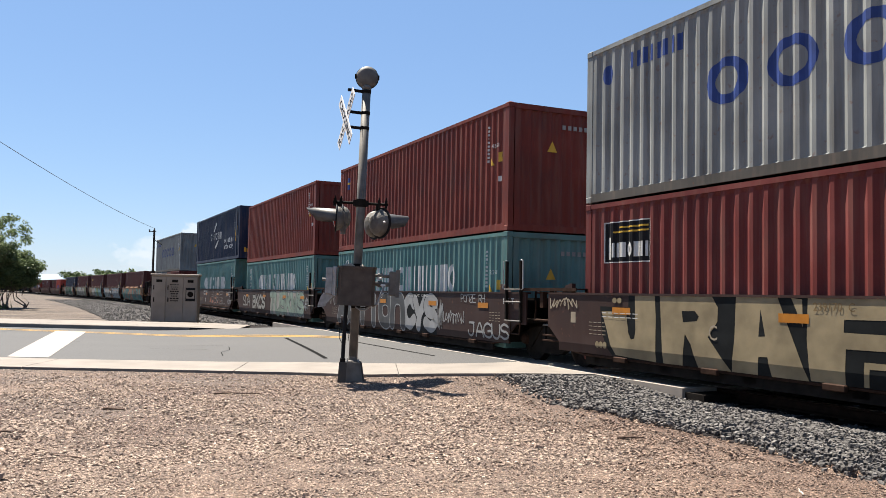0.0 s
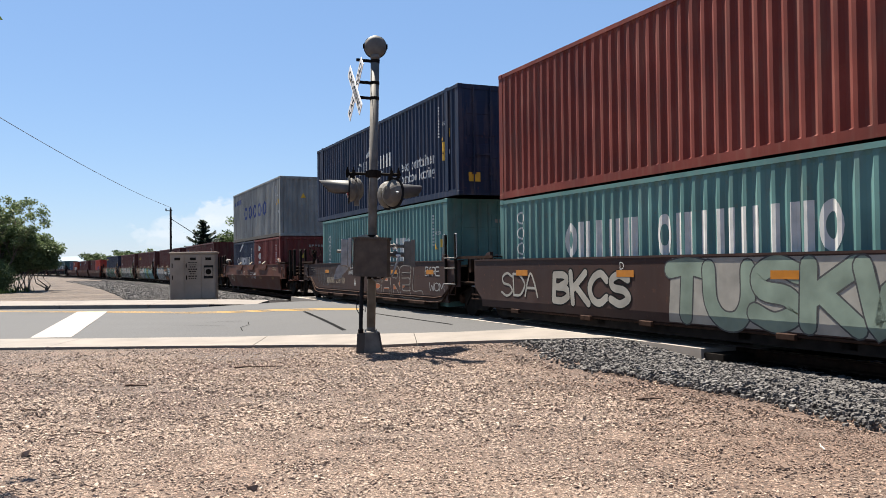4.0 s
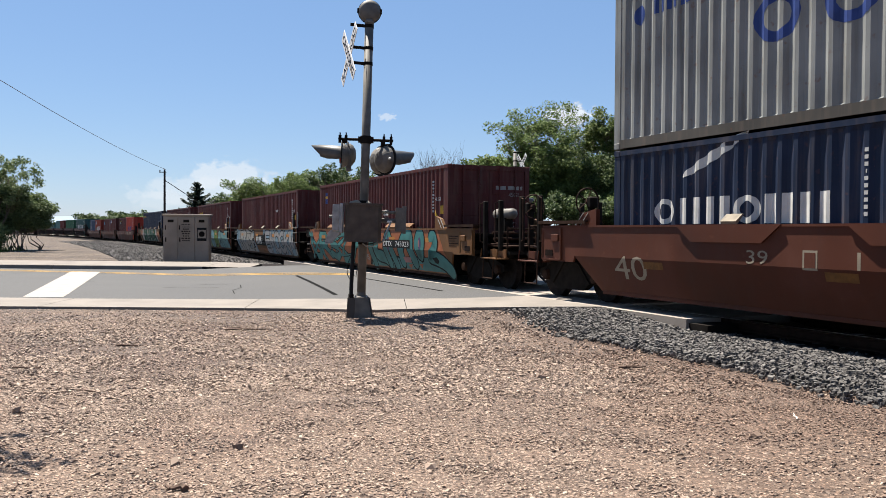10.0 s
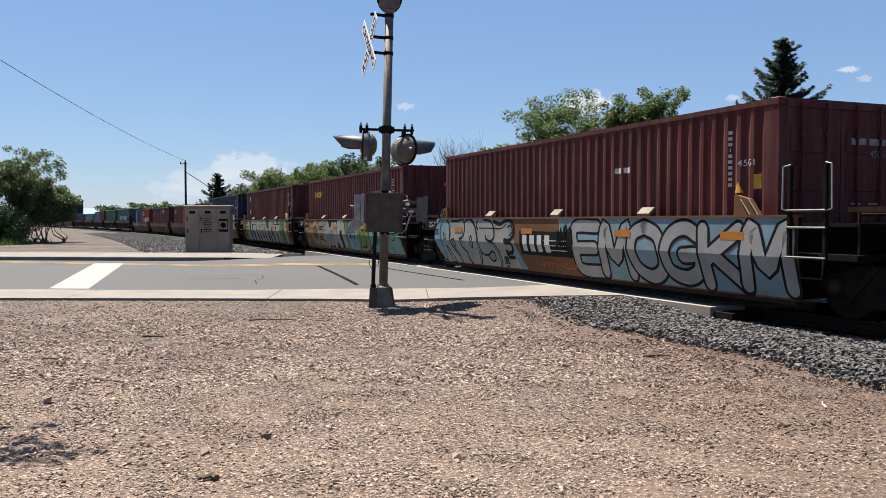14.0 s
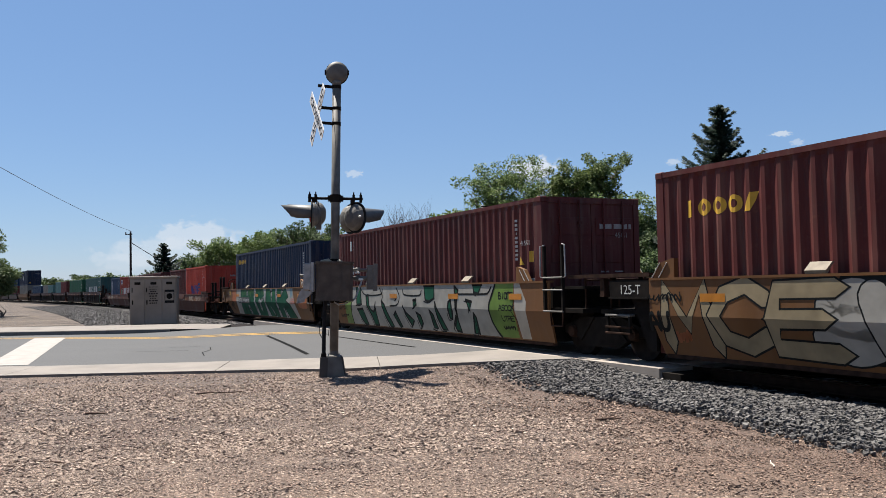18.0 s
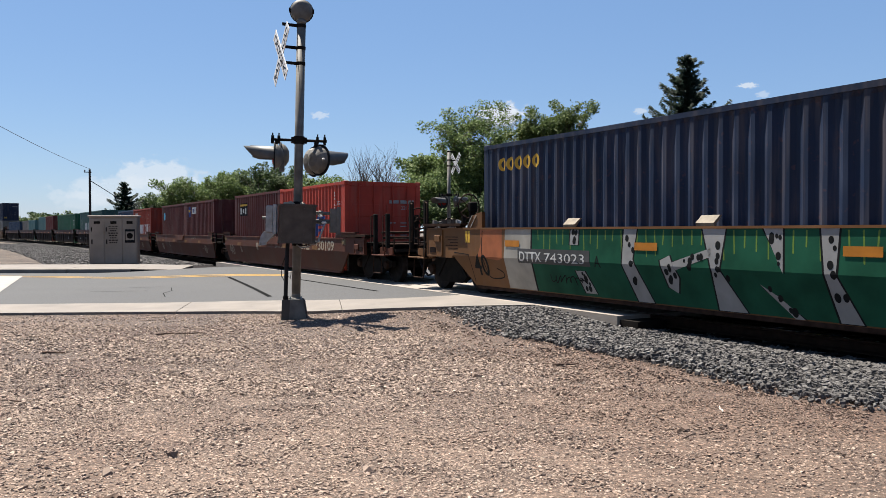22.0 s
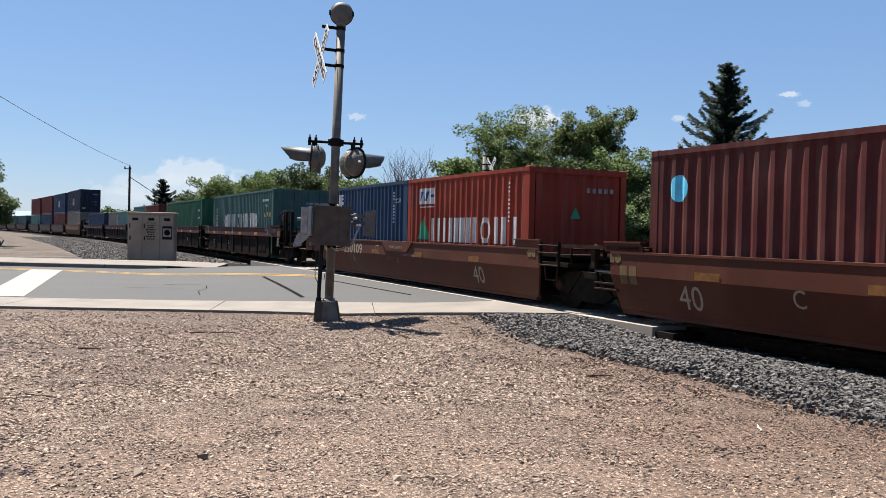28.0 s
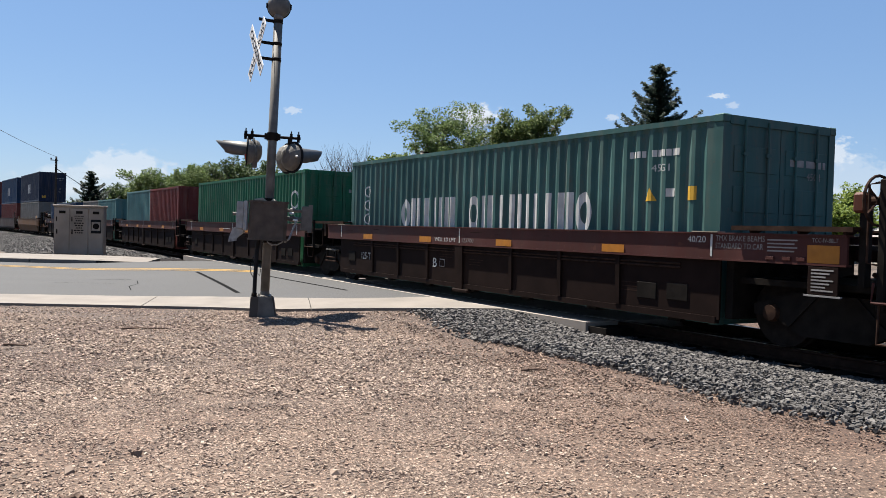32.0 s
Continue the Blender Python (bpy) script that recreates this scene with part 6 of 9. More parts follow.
well_car(53.0, "flat", 15.25, rear_end=True, graffiti=sprayed("BAREL", 0.7, 0.5, 0.92, 4.2, CAR_BROWN, G_SILVER, 0.1, 0.018, 0.006, 16, lap=0.06) + sprayed("BARE", 5.1, 1.12, 0.26, 1.0, G_WHITE, None, 0.06, 0, 0.01, 17) + sprayed("WOM", 5.4, 0.72, 0.24, 1.0, G_WHITE, None, 0.06, 0, 0.01, 18)
         + [("shape", "bbbb", -4.68, 0.8, 0.22, 0.95, CREAM_PAINT, 0.2, 0.2), ("text", "239170", -3.5, 0.8, 0.22, 1.08, CREAM_PAINT), ("text", "A", -1.32, 0.72, 0.3, 0.22, WHITE_PAINT), ("patch", 9, 0.2, 0.7, 0.34, 3.2, G_ORANGE, 0, 1, 0.003)]
         + scrawl(-2.0, 1.28, 1.35, 0.2, 12, G_WHITE, 0.016, 19) + scrawl(-1.9, 1.1, 1.1, 0.2, 12, G_WHITE, 0.014, 20) + [a for k in range(6) for a in scrawl(-6.2 + 0.3 * k, 0.62, 0.9, 0.85, 4 + k % 3, G_GREY, 0.008, 21 + k, 0.006)] + [("shape", "------", -7.0, 1.2 + 0.08 * k, 0.04, 0.6, CREAM_PAINT) for k in range(3)],
         label="brown well car end platform with thin white graffiti outlines")
container(53.0, "teal", doors=True, marks=shipping_marks(1.25) + M12, note=" with tall white marks")
container(53.0, "navy", length=13.716, base=FLOOR_Z + HC + 0.02, doors=True, posts=6.1,
          marks=[("shape", "obbobb", -1.6, 1.33, 0.42, 3.35, WHITE_PAINT, 0.2, 0.28), ("text", "eco container", 2.65, 1.02, 0.34, 2.6, WHITE_PAINT, 0.008), ("text", "bamboo flooring", 2.7, 0.66, 0.32, 2.5, WHITE_PAINT, 0.008)]
          + [("shape", "d", -0.6, 1.75, 0.2, 1.15, WHITE_PAINT, 0.2, 0.3, -32), ("shape", "d", -0.1, 0.72, 0.2, 1.15, WHITE_PAINT, 0.2, 0.3, -22), ("shape", "s", 5.75, 1.0, 0.5, 0.42, YELLOW_PAINT), ("text", "9'6\"", 5.8, 1.12, 0.14, 0.32, BLACK_PAINT)] + end_marks(6.6, HC), note=" with white lettering")

# -- single red car --
well_car(72.69, "smooth", 15.6, True, True, graffiti=[("text", "40", -5.75, 0.62, 0.42, 0.9, CREAM_PAINT), ("text", "39", -2.55, 1.0, 0.2, 0.4, CREAM_PAINT), ("text", "LD LMT", 0.15, 1.02, 0.13, 0.62, WHITE_PAINT), ("text", "163800", 0.95, 1.02, 0.13, 0.6, WHITE_PAINT),
         ("text", "LT WT", 0.15, 0.82, 0.13, 0.5, WHITE_PAINT), ("text", "51400", 0.98, 0.82, 0.13, 0.5, WHITE_PAINT), ("text", "2 INCH HF COMP", 5.46, 1.36, 0.07, 0.7, PALE_LETTER), ("text", "NO. 34 BRAKE BEAM", 5.46, 1.26, 0.07, 0.84, PALE_LETTER), ("shape", "s", -1.55, 0.95, 0.26, 0.24, CREAM_PAINT), ("shape", "s", -1.52, 0.98, 0.2, 0.18, CAR_RED, 0.2, 0.3, 0.011), ("shape", "i", -0.75, 0.98, 0.22, 0.12, CREAM_PAINT)],
         label="oxide-red smooth-sided well car with small white lettering")
container(72.69 + 3.05, "navy", length=6.058, height=STD, doors=True, marks=[("shape", "obbobb", -1.9, 1.27, 0.42, 3.6, WHITE_PAINT, 0.2, 0.2), ("shape", "d", -1.2, 1.95, 0.16, 1.6, WHITE_PAINT, 0.2, 0.3, -22), id_column(2.2, 2.2)], note=" with white marks")
container(72.69 - 3.05, "redbrown", length=6.058, height=STD, doors=False, marks=[("shape", "tdb", -2.0, 2.3, 0.55, 1.2, WHITE_PAINT, 0.2, 0.2, 90), id_column(2.0, 2.2), ("shape", "s", 2.45, 1.35, 0.2, 0.16, YELLOW_PAINT), ("text", "22G1", 2.4, 1.0, 0.12, 0.34, WHITE_PAINT)])
container(72.69, "grey", height=HC, base=FLOOR_Z + STD + 0.02, doors=False, marks=ringed(-2.75, 1.2, 5.75, 0.72, BLUE_MARK) + [("shape", "d", -5.55, 2.1, 0.34, 0.3, BLUE_MARK), ("shape", "bbbb", -5.0, 2.2, 0.26, 1.2, BLUE_MARK)] + M12, note=" with blue ring marks")

# -- five yellow platforms covered in graffiti --
arches = [area([(0.24, 0.35), (0.8, 0.89), (2.45, 0.71), (3.66, 0.7), (4.71, 0.75), (5.36, 0.78), (6.07, 0.86), (6.78, 0.36), (6.67, 0.35), (0.31, 0.35)], G_BLACK, 0.0065),
          area([(0.41, 0.35), (0.92, 0.83), (2.45, 0.65), (3.66, 0.65), (4.71, 0.7), (5.36, 0.71), (6.07, 0.77), (6.68, 0.39), (6.61, 0.35), (0.44, 0.35)], G_TEAL, 0.0078),
          line([(0.81, 0.39), (0.68, 0.89), (0.98, 1.23), (1.22, 1.08), (1.16, 0.72), (1.83, 0.62), (2.3, 0.41)], 0.228, G_BLACK, 0.0095),
          line([(0.81, 0.39), (0.68, 0.89), (0.98, 1.23), (1.22, 1.08), (1.16, 0.72), (1.83, 0.62), (2.3, 0.41)], 0.179, G_TEAL, 0.0107),
          line([(2.2, 0.47), (2.06, 0.95), (2.23, 1.3), (2.45, 1.13), (2.57, 0.83), (2.75, 0.41)], 0.228, G_BLACK, 0.0125),
          line([(2.2, 0.47), (2.06, 0.95), (2.23, 1.3), (2.45, 1.13), (2.57, 0.83), (2.75, 0.41)], 0.179, G_TEAL, 0.0137),
          line([(3.31, 0.58), (3.35, 0.96), (3.74, 1.31), (4.04, 1.26), (4.08, 0.93), (4.25, 0.58)], 0.255, G_BLACK, 0.0155),
          line([(3.31, 0.58), (3.35, 0.96), (3.74, 1.31), (4.04, 1.26), (4.08, 0.93), (4.25, 0.58)], 0.207, G_TEAL, 0.0167),
          line([(4.71, 0.8), (4.59, 1.09), (4.74, 1.34), (4.93, 1.27), (4.93, 1.0), (4.78, 0.78)], 0.214, G_BLACK, 0.0185),
          line([(4.71, 0.8), (4.59, 1.09), (4.74, 1.34), (4.93, 1.27), (4.93, 1.0), (4.78, 0.78)], 0.166, G_TEAL, 0.0197),
          line([(5.62, 1.25), (5.76, 1.23), (5.8, 1.05), (5.56, 0.88), (5.39, 0.78), (5.82, 0.71), (6.26, 0.6), (6.61, 0.41)], 0.241, G_BLACK, 0.0215),
          line([(5.62, 1.25), (5.76, 1.23), (5.8, 1.05), (5.56, 0.88), (5.39, 0.78), (5.82, 0.71), (6.26, 0.6), (6.61, 0.41)], 0.193, G_TEAL, 0.0227),
          area([(2.46, 1.05), (2.44, 0.93), (2.37, 0.85), (2.28, 0.85), (2.21, 0.92), (2.18, 1.04), (2.21, 1.17), (2.28, 1.24), (2.37, 1.24), (2.44, 1.17)], G_PURPLE, 0.0245),
          area([(2.3, 1.05), (2.29, 0.98), (2.26, 0.94), (2.22, 0.93), (2.19, 0.98), (2.18, 1.04), (2.19, 1.11), (2.22, 1.15), (2.26, 1.15), (2.29, 1.11)], G_PINK, 0.0255),
          area([(4.9, 1.1), (4.88, 1.0), (4.83, 0.93), (4.76, 0.93), (4.71, 0.99), (4.69, 1.1), (4.71, 1.2), (4.76, 1.26), (4.83, 1.26), (4.88, 1.2)], G_PURPLE, 0.0245),
          area([(4.78, 1.1), (4.77, 1.04), (4.75, 1.0), (4.72, 1.0), (4.7, 1.04), (4.69, 1.1), (4.7, 1.15), (4.72, 1.19), (4.75, 1.19), (4.77, 1.15)], G_PINK, 0.0255),
          area([(3.4, 0.69), (4.0, 0.69), (3.96, 0.54), (3.49, 0.53)], G_PINK, 0.0245),
          area([(3.67, 0.47), (4.0, 0.5), (3.84, 0.35)], G_ORANGE, 0.0245),
          area([(4.52, 0.52), (4.82, 0.54), (4.65, 0.39)], G_ORANGE, 0.0245),
          area([(5.04, 0.72), (5.28, 1.13), (5.69, 1.14), (5.62, 1.02), (5.42, 0.92), (5.29, 0.73)], G_ORANGE, 0.0245),
          area([(5.56, 0.72), (5.88, 0.75), (5.98, 0.65), (5.85, 0.56), (5.69, 0.59)], G_BLACK, 0.0245)]
well_car(92.18, "kinked", 15.65, front_end=True, graffiti=[area([(-6.55, 0.34), (6.4, 0.34), (6.65, 0.6), (6.0, 1.48), (-6.55, 1.48)], G_ORANGE, 0.004)]
         + sprayed("XVK", -6.5, 0.36, 1.1, 5.0, G_TEAL, G_BLACK, 0.06, 0.03, 0.006, 32, True, 0.1, 0.14) + sprayed("URSZ", -6.3, 0.36, 1.12, 4.8, G_TEAL, G_BLACK, 0.115, 0.035, 0.012, 31, True, 0.1, 0.1)
         + [line([(-2.4, 0.4), (-1.5, 0.5), (-0.8, 0.95), (-0.45, 0.9), (-0.35, 0.45)], 0.14, G_BLACK, 0.026), line([(-2.4, 0.4), (-1.5, 0.5), (-0.8, 0.95), (-0.45, 0.9), (-0.35, 0.45)], 0.11, G_TEAL, 0.0275)]
         + sprayed("ICE", -0.35, 1.1, 0.22, 0.6, G_WHITE, None, 0.08, 0, 0.014, 33) + sprayed("FT", -0.2, 0.86, 0.18, 0.35, G_WHITE, None, 0.07, 0, 0.014, 34) + sprayed("HTRS", -0.3, 0.5, 0.2, 0.65, G_WHITE, None, 0.07, 0, 0.014, 35)
         + arches
         + [("shape", "s", 1.85, 0.94, 0.24, 2.25, G_BLACK, 0.2, 0.3, 0.028), ("text", "DTTX", 1.95, 0.99, 0.15, 0.72, WHITE_PAINT, 0.004, 1, 0.031), ("text", "743023", 2.95, 0.99, 0.15, 1.05, WHITE_PAINT, 0, 1, 0.031), ("shape", "s", 7.55, 0.98, 0.3, 0.5, G_WHITE, 0.2, 0.3, 0.008), ("shape", "ss", 7.58, 1.0, 0.26, 0.44, CAR_YELLOW, 0.2, 0.1, 0.012)],
         label="faded yellow well car platform covered in teal and orange graffiti")
container(92.18, "maroon", marks=[("shape", "s", -5.4, 2.15, 0.42, 0.36, BLUE_MARK), ("shape", "-", -5.35, 2.25, 0.3, 0.26, YELLOW_PAINT)] + M12)

atose = [area([(-5.89, 1.46), (-6.23, 1.23), (-6.34, 0.89), (-6.07, 0.47), (-5.71, 0.35), (-5.8, 0.67), (-5.9, 1.23)], G_LBLUE, 0.0062),
         line([(-5.89, 1.46), (-6.23, 1.23), (-6.31, 0.89), (-6.04, 0.47), (-5.75, 0.35)], 0.022, G_BLACK, 0.009),
         line([(-5.74, 1.42), (-5.9, 1.18), (-5.84, 0.76), (-5.71, 0.35)], 0.014, G_BLACK, 0.009),
         line([(-5.45, 1.46), (-5.29, 1.32), (-5.26, 1.05), (-5.17, 0.78), (-4.88, 0.53), (-4.75, 0.35)], 0.03, G_BLACK, 0.009),
         line([(-5.34, 1.46), (-5.18, 1.3), (-5.17, 1.05), (-5.04, 0.78), (-4.79, 0.53)], 0.012, G_BLACK, 0.009),
         line([(-5.59, 0.77), (-5.45, 0.7), (-5.28, 0.51), (-5.13, 0.35), (-5.35, 0.35), (-5.48, 0.54), (-5.59, 0.77)], 0.02, G_BLACK, 0.009),
         line([(-5.68, 1.12), (-5.64, 0.95), (-5.51, 0.97), (-5.67, 1.11)], 0.014, G_BLACK, 0.009),
         line([(-5.11, 1.42), (-4.66, 1.43), (-4.39, 1.46), (-4.28, 1.31), (-4.32, 1.1), (-4.47, 0.99), (-4.6, 0.97)], 0.028, G_BLACK, 0.009),
         area([(-5.16, 0.9), (-4.94, 0.95), (-4.99, 0.68), (-5.08, 0.78)], G_LBLUE, 0.007),
         line([(-5.16, 0.92), (-4.94, 0.95), (-4.98, 0.68)], 0.018, G_BLACK, 0.009),
         line([(-4.57, 0.95), (-4.55, 0.78), (-4.31, 0.62), (-4.25, 0.45), (-4.13, 0.35)], 0.03, G_BLACK, 0.009),
         area([(-4.5, 0.92), (-4.39, 0.93), (-4.4, 0.74), (-4.49, 0.81)], G_LBLUE, 0.007),
         line([(-4.32, 1.38), (-4.06, 1.46), (-3.78, 1.43), (-3.6, 1.22), (-3.49, 0.91), (-3.47, 0.59), (-3.59, 0.35)], 0.026, G_BLACK, 0.009),
         line([(-3.94, 1.45), (-3.7, 1.31), (-3.57, 1.02), (-3.55, 0.67), (-3.64, 0.35)], 0.014, G_BLACK, 0.009),
         line([(-3.51, 1.42), (-3.56, 1.3), (-3.49, 1.22)], 0.03, G_BLACK, 0.009),
         line([(-3.14, 1.45), (-2.8, 1.42), (-2.62, 1.3), (-2.57, 1.09), (-2.65, 0.98), (-2.83, 0.94), (-3.01, 0.99), (-3.05, 1.07)], 0.028, G_BLACK, 0.009),
         line([(-3.47, 0.69), (-3.3, 0.6), (-3.04, 0.6), (-2.84, 0.69), (-2.69, 0.64), (-2.73, 0.5), (-2.9, 0.46), (-3.08, 0.55)], 0.024, G_BLACK, 0.009),
         area([(-3.02, 0.59), (-2.85, 0.66), (-2.73, 0.62), (-2.77, 0.53), (-2.9, 0.49), (-3.0, 0.53)], G_LBLUE, 0.007),
         line([(-2.82, 0.92), (-2.63, 0.89), (-2.45, 0.71), (-2.4, 0.49), (-2.46, 0.35)], 0.024, G_BLACK, 0.009),
         line([(-2.91, 0.96), (-2.72, 0.85), (-2.54, 0.69), (-2.48, 0.49), (-2.53, 0.35)], 0.012, G_BLACK, 0.009),
         line([(-2.6, 1.41), (-2.26, 1.35), (-2.01, 1.42), (-1.76, 1.44), (-1.59, 1.34), (-1.57, 1.18), (-1.65, 1.05), (-1.85, 0.97), (-2.03, 0.99), (-2.0, 0.92), (-1.77, 0.92), (-1.68, 0.82), (-1.75, 0.71), (-1.92, 0.68), (-2.02, 0.73), (-1.96, 0.59), (-1.7, 0.59)], 0.045, G_BLACK, 0.009),
         line([(-1.89, 1.29), (-1.69, 1.32), (-1.65, 1.18), (-1.81, 1.08)], 0.014, G_BLACK, 0.009),
         line([(-3.4, 1.25), (-2.71, 1.25), (-2.18, 1.25), (-1.93, 1.36)], 0.012, G_BLACK, 0.0085),
         line([(-2.03, 0.48), (-2.06, 0.41), (-2.13, 0.36), (-2.21, 0.37), (-2.27, 0.43), (-2.26, 0.51), (-2.21, 0.57), (-2.13, 0.59), (-2.06, 0.55), (-2.03, 0.48)], 0.014, G_BLACK, 0.009),
         *sprayed("AKS", -2.22, 0.41, 0.17, 0.2, G_BLACK, None, 0.08, 0, 0.0095, 36),
         area([(-3.83, 0.9), (-3.85, 0.81), (-3.89, 0.76), (-3.94, 0.76), (-3.98, 0.81), (-3.99, 0.9), (-3.97, 0.98), (-3.93, 1.04), (-3.88, 1.04), (-3.85, 0.98)], G_LBLUE, 0.007),
         line([(-3.83, 0.9), (-3.85, 0.81), (-3.89, 0.76), (-3.94, 0.76), (-3.98, 0.81), (-3.99, 0.9), (-3.97, 0.98), (-3.93, 1.04), (-3.88, 1.04), (-3.85, 0.98), (-3.83, 0.9), (-3.85, 0.81)], 0.022, G_BLACK, 0.009)]
well_car(107.9, "kinked", 15.65, graffiti=[area([(-6.15, 0.34), (-1.2, 0.34), (-1.5, 0.8), (-1.8, 1.48), (-6.15, 1.48)], G_LBLUE, 0.003), area([(-5.7, 0.34), (-1.5, 0.34), (-1.9, 1.44), (-5.4, 1.44)], G_SILVER, 0.0045)] + atose
         + [area([(0.5, 0.8), (0.9, 0.9), (1.2, 0.34), (6.6, 0.34), (6.6, 1.48), (0.4, 1.48)], G_LBLUE, 0.0035), area([(-1.3, 0.68), (0.95, 0.68), (0.95, 1.2), (-1.3, 1.2)], G_BLACK, 0.005), ("shape", "bb", -1.15, 0.76, 0.36, 1.2, WHITE_PAINT, 0.2, 0.2, 0.012)]
         + [("shape", "---", -0.2, 0.78 + 0.1 * k, 0.06, 0.9, WHITE_PAINT, 0.2, 0.0, 0.014) for k in range(3)] + scrawl(0.35, 0.75, 0.6, 0.65, 9, G_BLACK, 0.022, 37) + scrawl(-0.7, 0.42, 1.6, 0.16, 12, G_ORANGE, 0.014, 38)
         + sprayed("EMOGKM", 1.0, 0.36, 1.1, 5.6, G_WHITE, G_BLACK, 0.1, 0.05, 0.007, 39, False, 0.06, 0.07), label="faded yellow well car platform with silver and white graffiti letters")
container(107.9, "maroon", marks=[("shape", "ss", 2.0, 2.0, 0.1, 0.5, WHITE_PAINT)] + M12)

well_car(123.6, "kinked", 15.65, graffiti=sprayed("MCE", -5.75, 0.4, 1.08, 3.2, G_CREAM, G_BLACK, 0.11, 0.03, 0.007, 40, True, 0.05, 0.08) + sprayed("AU", -6.1, 0.66, 0.34, 0.5, G_BLACK, None, 0.1, 0, 0.006, 41) + scrawl(-6.0, 1.12, 0.7, 0.16, 9, G_BLACK, 0.014, 42) + scrawl(-5.6, 0.5, 0.4, 0.2, 6, G_ORANGE, 0.03, 43, 0.006)
         + [area([(-2.9, 0.8), (-2.4, 0.4), (-0.3, 0.34), (0.25, 0.64), (-0.1, 1.0), (0.0, 1.46), (-2.5, 1.48)], G_BLACK, 0.004)] + sprayed("SWAN", -2.75, 0.37, 1.09, 3.0, G_SILVER, G_BLACK, 0.19, 0.025, 0.007, 44, lap=0.2)
         + [("patch", 42, 0.3, 0.33, 1.13, 1.1, G_BLACK, 0, 1, 0.005), ("patch", 45, 0.36, 0.36, 1.07, 1.0, G_GREEN, 0, 1, 0.0065), ("patch", 46, 1.5, 0.33, 1.13, 1.75, G_BLACK, 0, 1, 0.005), ("patch", 47, 1.56, 0.36, 1.07, 1.63, G_GREEN, 0, 1, 0.0065), ("patch", 43, 0.72, 0.32, 1.14, 1.3, G_BLACK, 0, 1, 0.009), ("patch", 48, 0.76, 0.35, 1.08, 1.22, G_PALE, 0, 1, 0.0105), ("shape", "dd", 1.0, 0.74, 0.34, 0.7, G_BLACK, 0.2, 1.3, 0.013), ("shape", "dd", 1.03, 0.9, 0.12, 0.6, G_WHITE, 0.2, 2.2, 0.015)]
         + [line([(1.36, 0.36), (1.33, 0.7), (1.4, 0.95)], 0.02, G_BLACK, 0.0135), line([(2.2, 1.4), (2.3, 0.8), (2.1, 0.4)], 0.025, G_BLACK, 0.0085), line([(2.3, 0.9), (2.6, 1.1), (2.9, 0.8), (2.7, 0.5), (2.2, 0.5)], 0.02, G_BLACK, 0.0085), line([(0.55, 1.0), (0.7, 0.6)], 0.02, G_BLACK, 0.0085)]
         + [area([(3.3, 0.6), (3.4, 1.3), (3.8, 1.47), (4.3, 1.4), (5.3, 1.3), (5.5, 1.46), (6.4, 1.46), (6.3, 1.1), (6.6, 0.85), (6.65, 0.34), (3.6, 0.34)], G_BLACK, 0.005), area([(3.36, 0.62), (3.46, 1.26), (3.82, 1.42), (4.25, 1.3), (5.28, 1.22), (5.54, 1.4), (6.3, 1.4), (6.2, 1.08), (6.5, 0.8), (6.55, 0.37), (3.65, 0.37)], G_AQUA, 0.0065)]
         + [line(p, 0.022, G_BLACK, 0.009) for p in ([(4.2, 1.32), (4.3, 0.9), (4.45, 0.6), (4.3, 0.38)], [(4.5, 1.0), (4.8, 0.8), (5.0, 0.38)], [(5.4, 1.3), (5.5, 0.9), (5.75, 0.8), (6.0, 0.9)], [(5.6, 0.6), (5.7, 0.38)], [(3.6, 1.2), (3.62, 1.05)], [(3.75, 1.25), (3.78, 1.0)], [(3.95, 1.25), (3.95, 1.1)], [(5.7, 1.25), (5.72, 1.1)], [(5.9, 1.25), (5.9, 1.12)])] + scrawl(3.75, 0.55, 0.5, 0.3, 7, G_BLACK, 0.016, 46) + scrawl(2.45, 0.46, 0.5, 0.14, 6, G_BLACK, 0.014, 47),
         label="faded yellow well car platform with green, blue and teal graffiti")
container(123.6, "maroon", marks=[("shape", "ioooz", -5.5, 2.12, 0.26, 1.5, YELLOW_PAINT, 0.26, 0.1)] + M12, note=" with yellow marks")

